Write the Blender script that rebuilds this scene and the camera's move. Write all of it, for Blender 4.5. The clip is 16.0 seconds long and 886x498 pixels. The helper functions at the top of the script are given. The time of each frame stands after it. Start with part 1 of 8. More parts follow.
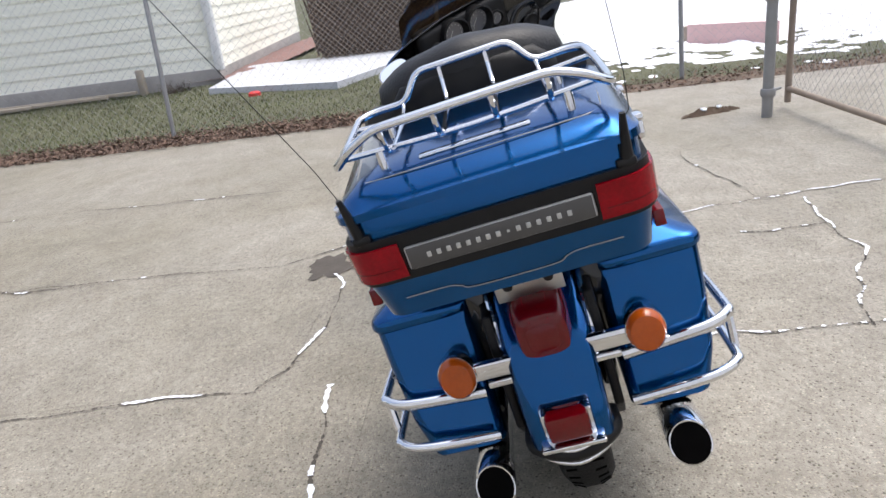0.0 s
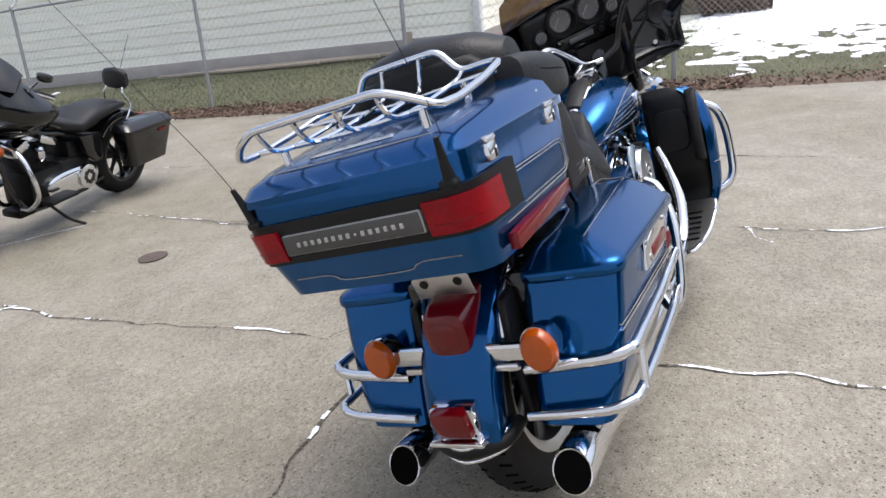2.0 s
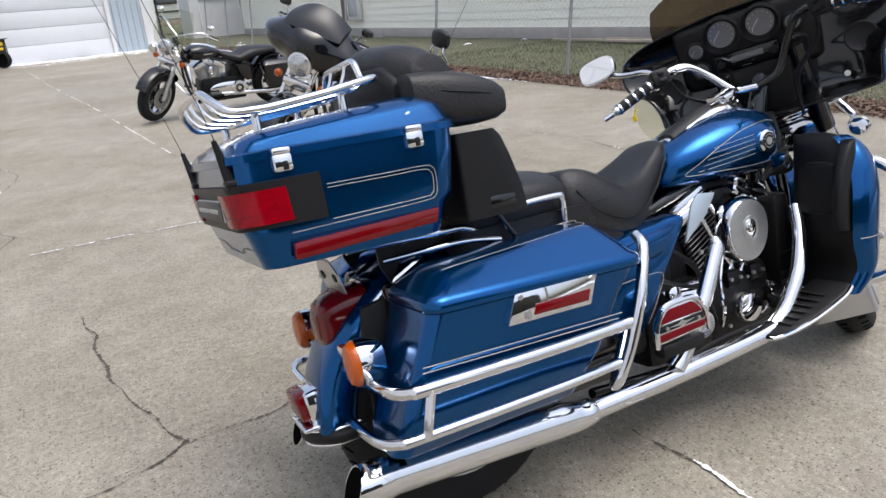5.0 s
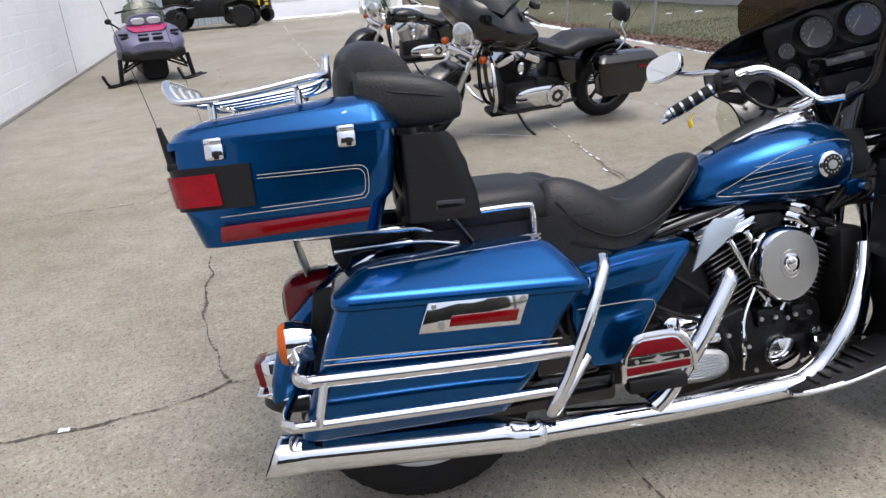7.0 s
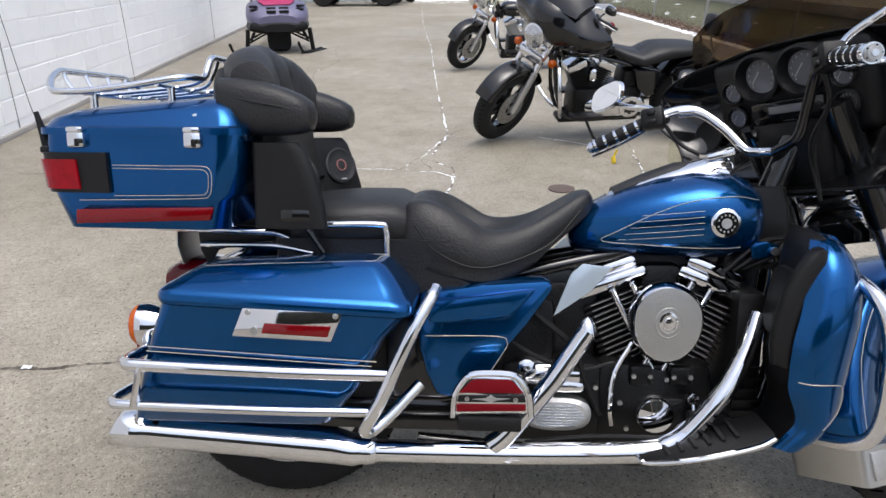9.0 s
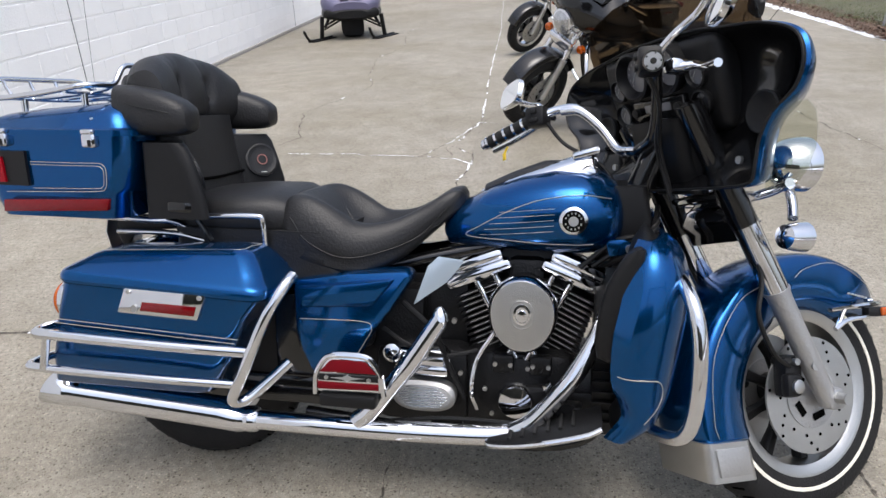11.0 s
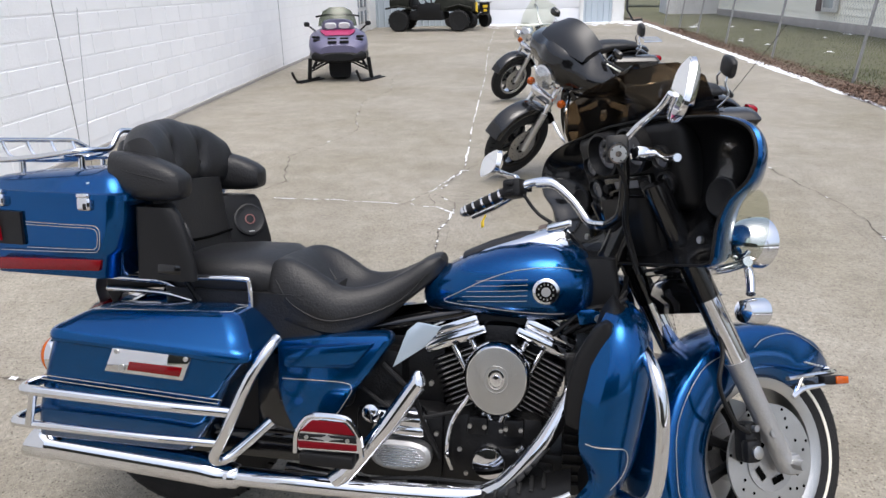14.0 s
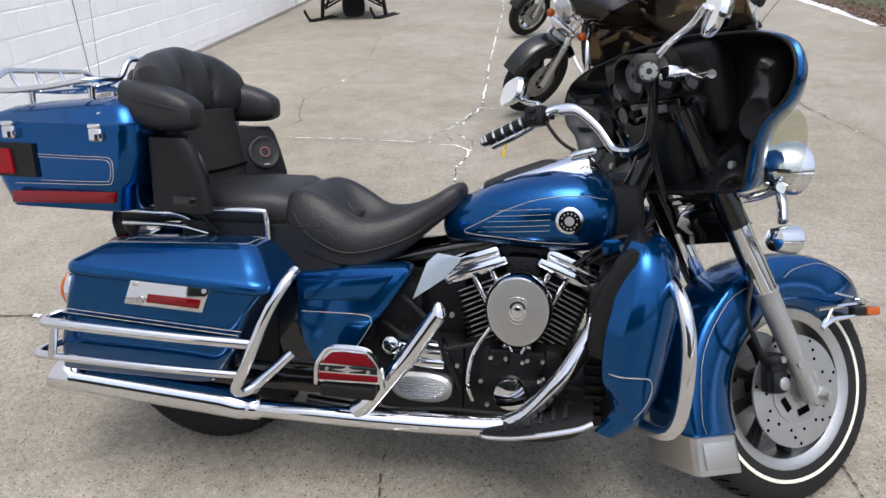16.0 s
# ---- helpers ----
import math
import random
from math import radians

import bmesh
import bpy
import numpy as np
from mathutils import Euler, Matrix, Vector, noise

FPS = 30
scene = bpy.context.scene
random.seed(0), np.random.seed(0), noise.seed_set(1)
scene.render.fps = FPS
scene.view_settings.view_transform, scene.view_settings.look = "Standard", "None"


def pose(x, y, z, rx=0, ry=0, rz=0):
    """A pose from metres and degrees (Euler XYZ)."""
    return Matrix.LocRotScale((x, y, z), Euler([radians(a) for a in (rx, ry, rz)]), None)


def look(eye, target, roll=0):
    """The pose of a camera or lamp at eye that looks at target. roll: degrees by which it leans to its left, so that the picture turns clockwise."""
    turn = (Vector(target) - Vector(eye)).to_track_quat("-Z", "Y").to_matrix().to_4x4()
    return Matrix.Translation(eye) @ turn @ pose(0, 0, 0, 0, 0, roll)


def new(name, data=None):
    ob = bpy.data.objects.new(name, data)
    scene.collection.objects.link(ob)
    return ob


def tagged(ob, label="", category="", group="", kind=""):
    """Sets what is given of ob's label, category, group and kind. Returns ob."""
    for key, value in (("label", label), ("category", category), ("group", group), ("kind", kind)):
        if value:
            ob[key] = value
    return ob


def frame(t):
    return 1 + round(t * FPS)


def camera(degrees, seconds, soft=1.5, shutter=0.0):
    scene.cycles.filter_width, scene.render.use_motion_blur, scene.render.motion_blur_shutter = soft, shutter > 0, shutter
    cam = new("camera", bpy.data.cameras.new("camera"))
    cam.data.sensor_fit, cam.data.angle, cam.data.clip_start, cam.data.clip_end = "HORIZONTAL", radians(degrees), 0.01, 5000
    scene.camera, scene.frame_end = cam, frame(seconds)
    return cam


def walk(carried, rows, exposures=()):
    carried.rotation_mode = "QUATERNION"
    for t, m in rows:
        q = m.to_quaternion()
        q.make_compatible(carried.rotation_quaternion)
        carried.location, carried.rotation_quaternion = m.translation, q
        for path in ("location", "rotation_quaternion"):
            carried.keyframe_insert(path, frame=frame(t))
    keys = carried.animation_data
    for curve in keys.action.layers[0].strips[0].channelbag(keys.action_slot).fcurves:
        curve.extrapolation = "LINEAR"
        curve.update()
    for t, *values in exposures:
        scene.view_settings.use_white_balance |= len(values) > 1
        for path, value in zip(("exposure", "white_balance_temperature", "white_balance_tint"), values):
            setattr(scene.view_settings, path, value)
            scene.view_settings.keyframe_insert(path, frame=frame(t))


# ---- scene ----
cam = camera(64.8, 16.0)
PATH = [
    (0, (-1.631, 0.140, 1.297), (0.270, 0.340, 0.559), -7.1),
    (0.5, (-1.641, -0.053, 1.288), (0.225, 0.357, 0.546), -7.8),
    (1, (-1.549, -0.217, 1.302), (0.268, 0.371, 0.555), -6.7),
    (1.5, (-1.510, -0.375, 1.304), (0.232, 0.402, 0.553), -7.8),
    (2, (-1.495, -0.613, 1.309), (0.164, 0.336, 0.567), -7.8),
    (2.5, (-1.390, -0.755, 1.297), (0.203, 0.287, 0.540), -6.6),
    (3, (-1.273, -0.879, 1.294), (0.195, 0.327, 0.526), -5.8),
    (3.5, (-1.165, -1.081, 1.307), (0.153, 0.298, 0.557), -6.4),
    (4, (-1.060, -1.237, 1.313), (0.144, 0.248, 0.576), -6.5),
    (4.5, (-0.869, -1.301, 1.293), (0.182, 0.307, 0.581), -5.2),
    (4.7, (-0.803, -1.344, 1.293), (0.174, 0.315, 0.589), -4.9),
    (6.8, (-0.187, -1.545, 1.327), (0.122, 0.333, 0.567), -4.3),
    (7, (-0.118, -1.571, 1.330), (0.131, 0.313, 0.566), -4.3),
    (7.5, (0.028, -1.620, 1.346), (0.150, 0.277, 0.580), -3.7),
    (8, (0.168, -1.595, 1.344), (0.210, 0.298, 0.563), -3.0),
    (8.2, (0.239, -1.575, 1.351), (0.250, 0.317, 0.563), -2.2),
    (10.3, (0.953, -1.596, 1.413), (0.519, 0.255, 0.649), -1.6),
    (10.5, (1.012, -1.591, 1.426), (0.532, 0.242, 0.646), -1.8),
    (11, (1.110, -1.615, 1.429), (0.707, 0.217, 0.605), -2.8),
    (11.5, (1.155, -1.670, 1.459), (0.796, 0.133, 0.554), -2.2),
    (12, (1.151, -1.704, 1.475), (0.798, 0.090, 0.547), -1.5),
    (12.5, (1.146, -1.708, 1.481), (0.823, 0.088, 0.546), -0.1),
    (13, (1.143, -1.710, 1.497), (0.772, 0.111, 0.633), -0.6),
    (13.5, (1.138, -1.698, 1.516), (0.763, 0.150, 0.711), -1.1),
    (14, (1.130, -1.662, 1.537), (0.774, 0.220, 0.808), -1.0),
    (14.5, (1.125, -1.649, 1.542), (0.771, 0.274, 0.930), -1.2),
    (15, (1.119, -1.642, 1.523), (0.711, 0.250, 0.849), -2.0),
    (15.5, (1.110, -1.644, 1.505), (0.683, 0.194, 0.705), -2.4),
    (16, (1.115, -1.637, 1.487), (0.720, 0.172, 0.608), -2.0),
]
walk(cam, [(t, look(eye, target, roll)) for t, eye, target, roll in PATH], exposures=[(0.0, 0.93), (1.5, 0.89), (3.0, 0.84), (4.5, 0.83), (7.2, 0.80), (10.5, 0.84), (16.0, 0.86)])
WORLD = bpy.data.worlds.new("overcast_sky")
scene.world = WORLD
WORLD.use_nodes = True
wn, wl = WORLD.node_tree.nodes, WORLD.node_tree.links
sky = wn.new("ShaderNodeTexSky")
sky.sky_type, sky.sun_disc = "NISHITA", False
sky.sun_elevation, sky.sun_rotation = radians(74), radians(154)
sky.air_density, sky.dust_density, sky.ozone_density = 1.0, 6.0, 1.0
grey = wn.new("ShaderNodeHueSaturation")
grey.inputs["Saturation"].default_value, grey.inputs["Value"].default_value = 0.70, 1.0
wl.new(sky.outputs[0], grey.inputs["Color"])
cool = wn.new("ShaderNodeVectorMath")
cool.operation = "MULTIPLY"
cool.inputs[1].default_value = (0.965, 1.0, 1.05)
wl.new(grey.outputs[0], cool.inputs[0])
wl.new(cool.outputs[0], wn["Background"].inputs["Color"])
wn["Background"].inputs["Strength"].default_value = 0.15
sun_data = bpy.data.lights.new("sun", "SUN")
sun_data.energy, sun_data.angle, sun_data.color = 0.6, radians(40), (1.0, 0.98, 0.95)
sun = new("sun", sun_data)
sun.matrix_world = look((1.2, -2.5, 10), (0, 0, 0))


# ---- materials ----
def pbr(name, color, rough=0.5, metal=0.0, var=0.15, scale=8.0, bump=0.0, bscale=60.0, coat=0.0, spread=0.0, fine=0.0, island=0.0, spec=0.5):
    m = bpy.data.materials.new(name)
    m.use_nodes = True
    n, l = m.node_tree.nodes, m.node_tree.links
    b = n["Principled BSDF"]
    b.inputs["Roughness"].default_value, b.inputs["Metallic"].default_value = rough, metal
    b.inputs["Coat Weight"].default_value, b.inputs["Coat Roughness"].default_value = coat, 0.015
    b.inputs["Specular IOR Level"].default_value = spec
    co = n.new("ShaderNodeTexCoord")
    big, small = n.new("ShaderNodeTexNoise"), n.new("ShaderNodeTexNoise")
    for t, s, d in ((big, scale, 5), (small, bscale, 3)):
        t.inputs["Scale"].default_value, t.inputs["Detail"].default_value = s, d
        l.new(co.outputs["Object"], t.inputs["Vector"])
    add = n.new("ShaderNodeMath")
    add.operation = "MULTIPLY_ADD"
    l.new(big.outputs[0], add.inputs[0])
    add.inputs[1].default_value, add.inputs[2].default_value = 2 * var, 1 - var
    last = add
    if fine:
        f = n.new("ShaderNodeMath")
        f.operation = "MULTIPLY_ADD"
        l.new(small.outputs[0], f.inputs[0])
        f.inputs[1].default_value = 2 * fine
        s = n.new("ShaderNodeMath")
        s.operation = "SUBTRACT"
        l.new(last.outputs[0], s.inputs[0])
        s.inputs[1].default_value = fine
        l.new(s.outputs[0], f.inputs[2])
        last = f
    for amount, node, out in ((spread, "ShaderNodeObjectInfo", "Random"), (island, "ShaderNodeNewGeometry", "Random Per Island")):
        if amount:
            r = n.new(node)
            f = n.new("ShaderNodeMath")
            f.operation = "MULTIPLY_ADD"
            l.new(r.outputs[out], f.inputs[0])
            f.inputs[1].default_value = 2 * amount
            s = n.new("ShaderNodeMath")
            s.operation = "SUBTRACT"
            l.new(last.outputs[0], s.inputs[0])
            s.inputs[1].default_value = amount
            l.new(s.outputs[0], f.inputs[2])
            last = f
    mix = n.new("ShaderNodeVectorMath")
    mix.operation = "SCALE"
    mix.inputs[0].default_value = color
    l.new(last.outputs[0], mix.inputs["Scale"])
    l.new(mix.outputs[0], b.inputs["Base Color"])
    if bump:
        bp = n.new("ShaderNodeBump")
        bp.inputs["Strength"].default_value, bp.inputs["Distance"].default_value = bump, 0.01
        l.new(small.outputs[0], bp.inputs["Height"])
        l.new(bp.outputs[0], b.inputs["Normal"])
    return m


def glassy(name, color, rough=0.05, trans=0.6, ior=1.45):
    m = pbr(name, color, rough, var=0.05, scale=20)
    b = m.node_tree.nodes["Principled BSDF"]
    b.inputs["Transmission Weight"].default_value, b.inputs["IOR"].default_value = trans, ior
    b.inputs["Coat Weight"].default_value = 0.5
    return m


def sheet_glass(name, tint, share):
    """A thin tinted sheet: clear film with a gloss."""
    m = bpy.data.materials.new(name)
    m.use_nodes = True
    n, l = m.node_tree.nodes, m.node_tree.links
    n.remove(n["Principled BSDF"])
    tr, gl, mx, lw = n.new("ShaderNodeBsdfTransparent"), n.new("ShaderNodeBsdfGlossy"), n.new("ShaderNodeMixShader"), n.new("ShaderNodeLayerWeight")
    tr.inputs["Color"].default_value = (*tint, 1)
    gl.inputs["Roughness"].default_value = 0.04
    lw.inputs["Blend"].default_value = 0.5
    p, q = n.new("ShaderNodeMath"), n.new("ShaderNodeMath")
    p.operation, q.operation = "POWER", "MULTIPLY_ADD"
    p.inputs[1].default_value, q.inputs[1].default_value, q.inputs[2].default_value = 4.0, 0.5, share
    l.new(lw.outputs["Facing"], p.inputs[0])
    l.new(p.outputs[0], q.inputs[0])
    l.new(q.outputs[0], mx.inputs[0])
    l.new(tr.outputs[0], mx.inputs[1])
    l.new(gl.outputs[0], mx.inputs[2])
    l.new(mx.outputs[0], n["Material Output"].inputs["Surface"])
    return m


def concrete(name, tone, spread):
    m = pbr(name, tone, 0.62, var=0.10, scale=1.3, bump=0.5, bscale=190, spread=spread, fine=0.34)
    n, l = m.node_tree.nodes, m.node_tree.links
    b = n["Principled BSDF"]
    src = b.inputs["Base Color"].links[0].from_socket
    co = next(x for x in n if x.type == "TEX_COORD")
    grain, specks, blot, mottle, streak = (n.new("ShaderNodeTexNoise") for _ in range(5))
    for t, s, d, q in ((grain, 38, 8, 0.8), (specks, 75, 2, 0.5), (blot, 0.5, 6, 0.6), (mottle, 4.5, 6, 0.7), (streak, 1.6, 8, 0.75)):
        t.inputs["Scale"].default_value, t.inputs["Detail"].default_value, t.inputs["Roughness"].default_value = s, d, q
    geo = n.new("ShaderNodeNewGeometry")
    rs = []
    for t, lo, hi, dark, light in ((grain, 0.33, 0.67, (0.55, 0.53, 0.50, 1), (1.34, 1.33, 1.31, 1)), (specks, 0.63, 0.70, (1, 1, 1, 1), (0.36, 0.32, 0.28, 1)), (blot, 0.36, 0.6, (0.74, 0.72, 0.64, 1), (1.02, 1.02, 1.02, 1)), (mottle, 0.35, 0.65, (0.80, 0.79, 0.76, 1), (1.16, 1.16, 1.15, 1)), (streak, 0.30, 0.42, (0.72, 0.69, 0.64, 1), (1, 1, 1, 1))):
        l.new(geo.outputs["Position"], t.inputs["Vector"])
        r = n.new("ShaderNodeValToRGB")
        r.color_ramp.elements[0].position, r.color_ramp.elements[0].color = lo, dark
        r.color_ramp.elements[1].position, r.color_ramp.elements[1].color = hi, light
        l.new(t.outputs[0], r.inputs[0])
        rs.append(r)
    last = src
    for r in rs:
        x = n.new("ShaderNodeMix")
        x.data_type, x.blend_type = "RGBA", "MULTIPLY"
        x.inputs["Factor"].default_value = 0.8
        l.new(last, x.inputs["A"])
        l.new(r.outputs[0], x.inputs["B"])
        last = x.outputs["Result"]
    for size, reach, share, tone in ((62, 0.30, 0.62, (0.30, 0.27, 0.24, 1)), (120, 0.36, 0.55, (0.48, 0.45, 0.41, 1)), (95, 0.40, 0.60, (1.45, 1.43, 1.38, 1))):
        pits, gate, near, both, x = n.new("ShaderNodeTexVoronoi"), n.new("ShaderNodeMath"), n.new("ShaderNodeMapRange"), n.new("ShaderNodeMath"), n.new("ShaderNodeMix")
        pits.inputs["Scale"].default_value = size
        l.new(geo.outputs["Position"], pits.inputs["Vector"])
        sep = n.new("ShaderNodeSeparateColor")
        l.new(pits.outputs["Color"], sep.inputs[0])
        gate.operation, both.operation = "GREATER_THAN", "MULTIPLY"
        gate.inputs[1].default_value = share
        l.new(sep.outputs[0], gate.inputs[0])
        near.inputs["From Min"].default_value, near.inputs["From Max"].default_value = reach, reach * 0.45
        l.new(pits.outputs["Distance"], near.inputs["Value"])
        l.new(gate.outputs[0], both.inputs[0])
        l.new(near.outputs[0], both.inputs[1])
        x.data_type, x.blend_type = "RGBA", "MULTIPLY"
        x.inputs["B"].default_value = tone
        l.new(both.outputs[0], x.inputs["Factor"])
        l.new(last, x.inputs["A"])
        last = x.outputs["Result"]
    l.new(last, b.inputs["Base Color"])
    return m


BLUE = pbr("blue_metallic_paint", (0.0003, 0.066, 0.215), 0.17, 0.86, 0.08, 3, fine=0.12, bscale=900, coat=0.35, spec=0.3)
CHROME = pbr("chrome", (0.70, 0.71, 0.735), 0.05, 1.0, 0.05, 15)
STEEL = pbr("brushed_steel", (0.50, 0.50, 0.49), 0.36, 1.0, 0.12, 12, 0.15, 300)
ALU = pbr("cast_aluminium", (0.42, 0.42, 0.42), 0.45, 0.8, 0.15, 14, 0.25, 120)
LEATHER = pbr("black_leather", (0.0105, 0.0105, 0.0115), 0.47, 0, 0.25, 9, 0.16, 150, spec=0.36)
BLACK = pbr("black_plastic", (0.006, 0.006, 0.0065), 0.45, 0, 0.2, 9, 0.12, 420, spec=0.25)
GLOSS = pbr("black_gloss_paint", (0.004, 0.004, 0.0045), 0.14, 0, 0.15, 6, coat=0.4, spec=0.4)
SATIN = pbr("satin_black_paint", (0.011, 0.012, 0.015), 0.34, 0, 0.15, 6, spec=0.45)
ENGINE = pbr("black_engine_enamel", (0.004, 0.004, 0.0045), 0.36, 0.1, 0.25, 14, 0.2, 160, spec=0.28)
RUBBER = pbr("tyre_rubber", (0.011, 0.011, 0.0115), 0.7, 0, 0.25, 14, 0.3, 200, spec=0.25)
WHITEWALL = pbr("whitewall_rubber", (0.72, 0.69, 0.60), 0.6, 0, 0.08, 20)
# Soot in the muffler bores; elsewhere the shade of recesses painted as flat black.
SOOT_RECESS = pbr("soot_and_recess_black", (0.003, 0.003, 0.003), 0.95, 0, 0.3, 20, spec=0.0)
# Dark smoked plate; its pale blue-grey is the sky's reflection put into the colour.
PLATE = pbr("smoked_plate_painted_sky", (0.36, 0.43, 0.50), 0.2, 0.3, 0.08, 4, coat=0.6)
RED = pbr("red_lens", (0.215, 0.0006, 0.006), 0.16, 0, 0.34, 22, fine=0.30, bscale=160, coat=0.08, spec=0.2)
DARKRED = pbr("dark_red_lens", (0.12, 0.001, 0.003), 0.12, 0, 0.12, 25, fine=0.2, bscale=160, coat=0.1, spec=0.4)
AMBER = pbr("amber_lens", (0.37, 0.064, 0.002), 0.2, 0, 0.1, 25, fine=0.15, bscale=120, coat=0.15)
LENS = glassy("clear_lens", (0.9, 0.92, 0.93), 0.05, 0.6)
GOLD = pbr("pinstripe", (0.34, 0.31, 0.26), 0.4, 0.2, 0.1, 20)
SILVERPAINT = pbr("silver_letter_paint", (0.42, 0.42, 0.40), 0.4, 0.4, 0.05, 20)
DIAL = pbr("gauge_face", (0.12, 0.12, 0.13), 0.3, 0, 0.08, 30, coat=0.6)
MIRROR = pbr("mirror_glass", (0.92, 0.93, 0.94), 0.02, 1.0, 0.02, 10)
SMOKE = sheet_glass("smoked_windscreen", (0.36, 0.30, 0.23), 0.03)
CLEAR = sheet_glass("clear_windscreen", (0.90, 0.91, 0.85), 0.03)
SNOW = pbr("snow", (0.78, 0.80, 0.84), 0.6, 0, 0.05, 3, 0.4, 45)
SOIL = pbr("soil_and_dead_leaves", (0.12, 0.085, 0.06), 0.95, 0, 0.5, 6, 0.6, 70, fine=0.3)
LAWN = pbr("lawn", (0.080, 0.080, 0.042), 0.95, 0, 0.6, 1.6, 0.6, 60, fine=0.3)
BLADE = pbr("grass_blades", (0.080, 0.098, 0.036), 0.8, 0, 0.6, 0.9, island=0.5)
LEAF = pbr("dead_leaves", (0.125, 0.078, 0.055), 0.8, 0, 0.3, 3, island=0.6)
CONCRETE = concrete("weathered_concrete", (0.268, 0.248, 0.213), 0.05)
SLAB = pbr("broom_finished_concrete", (0.52, 0.53, 0.56), 0.8, 0, 0.1, 3, 0.3, 90)
JOINT = pbr("joint_dirt", (0.07, 0.06, 0.05), 0.95, 0, 0.4, 12, 0.3, 90)
BLOCK = pbr("white_painted_block", (0.90, 0.90, 0.90), 0.7, 0, 0.05, 2.0, 0.35, 55, spread=0.025, fine=0.03)
MORTAR = pbr("painted_mortar", (0.87, 0.87, 0.87), 0.85, 0, 0.06, 3, 0.3, 60)
FOOT = pbr("grey_foundation", (0.33, 0.31, 0.29), 0.9, 0, 0.25, 3, 0.3, 50)
VINYL = pbr("cream_vinyl_siding", (0.93, 0.905, 0.78), 0.55, 0, 0.05, 1.5, 0.08, 40, spread=0.02)
TRIM = pbr("white_trim", (0.68, 0.68, 0.66), 0.5, 0, 0.06, 4)
METAL = pbr("pale_blue_steel_siding", (0.40, 0.455, 0.50), 0.45, 0, 0.10, 1.5, 0.1, 30)
DOORW = pbr("white_sectional_door", (0.62, 0.63, 0.65), 0.5, 0, 0.05, 2)
WINDOW = pbr("dark_window_glass", (0.10, 0.12, 0.14), 0.06, 0, 0.2, 2, coat=1.0)
HEADGLASS = pbr("headlamp_glass", (0.50, 0.52, 0.55), 0.10, 0.85, 0.45, 40, 0.3, 60)
GALV = pbr("galvanised_steel", (0.30, 0.30, 0.30), 0.55, 0.5, 0.2, 9, 0.15, 90)
WOOD = pbr("weathered_timber", (0.34, 0.29, 0.23), 0.85, 0, 0.25, 5, 0.4, 90)
BRUSH = pbr("brown_screening", (0.07, 0.05, 0.04), 0.9, 0, 0.4, 4, 0.5, 50)
BRICKRED = pbr("red_gravel", (0.22, 0.13, 0.115), 0.95, 0, 0.3, 5, 0.6, 60, fine=0.2)
PINK = pbr("pink_painted_board", (0.62, 0.42, 0.40), 0.8, 0, 0.12, 2)
PURPLE = pbr("grey_purple_plastic", (0.108, 0.102, 0.172), 0.4, 0.2, 0.15, 5, coat=0.3)
MAGENTA = pbr("magenta_decal", (0.30, 0.02, 0.09), 0.4, 0, 0.1, 6)
CAMO = pbr("dark_camouflage_plastic", (0.016, 0.017, 0.013), 0.7, 0, 0.6, 9, spec=0.15)
YELLOW = pbr("yellow_paint", (0.75, 0.52, 0.02), 0.45, 0, 0.1, 8)
SHEDM = pbr("weathered_white_board", (0.60, 0.60, 0.60), 0.7, 0, 0.15, 2, 0.2, 40)


# ---- shape helpers: each returns (vertices, faces) ----
def join(*geos):
    V, F = [], []
    for v, f in geos:
        k = len(V)
        V += list(v)
        F += [tuple(i + k for i in q) for q in f]
    return V, F


def moved(geo, m):
    return [tuple(m @ Vector(v)) for v in geo[0]], geo[1]


def flip_y(geo):
    return [(x, -y, z) for x, y, z in geo[0]], [tuple(reversed(f)) for f in geo[1]]


def from_bm(bm):
    bm.verts.index_update()
    geo = [tuple(v.co) for v in bm.verts], [tuple(v.index for v in f.verts) for f in bm.faces]
    bm.free()
    return geo


def box(c, s, bevel=0.0, seg=2):
    bm = bmesh.new()
    bmesh.ops.create_cube(bm, size=1)
    for v in bm.verts:
        v.co = Vector((v.co.x * s[0], v.co.y * s[1], v.co.z * s[2])) + Vector(c)
    if bevel:
        bmesh.ops.bevel(bm, geom=list(bm.edges), offset=bevel, segments=seg, affect="EDGES", profile=0.5)
    return from_bm(bm)


def spline(pts, k=6, closed=False):
    P = [Vector(p) for p in pts]
    n, out = len(P), []
    for i in range(n if closed else n - 1):
        a, b = P[i], P[(i + 1) % n]
        p = P[i - 1] if (closed or i) else a * 2 - b
        q = P[(i + 2) % n] if (closed or i + 2 < n) else b * 2 - a
        for j in range(k):
            t = j / k
            out.append(0.5 * ((2 * a) + (b - p) * t + (2 * p - 5 * a + 4 * b - q) * t * t + (3 * a - p - 3 * b + q) * t ** 3))
    if not closed:
        out.append(P[-1])
    return out


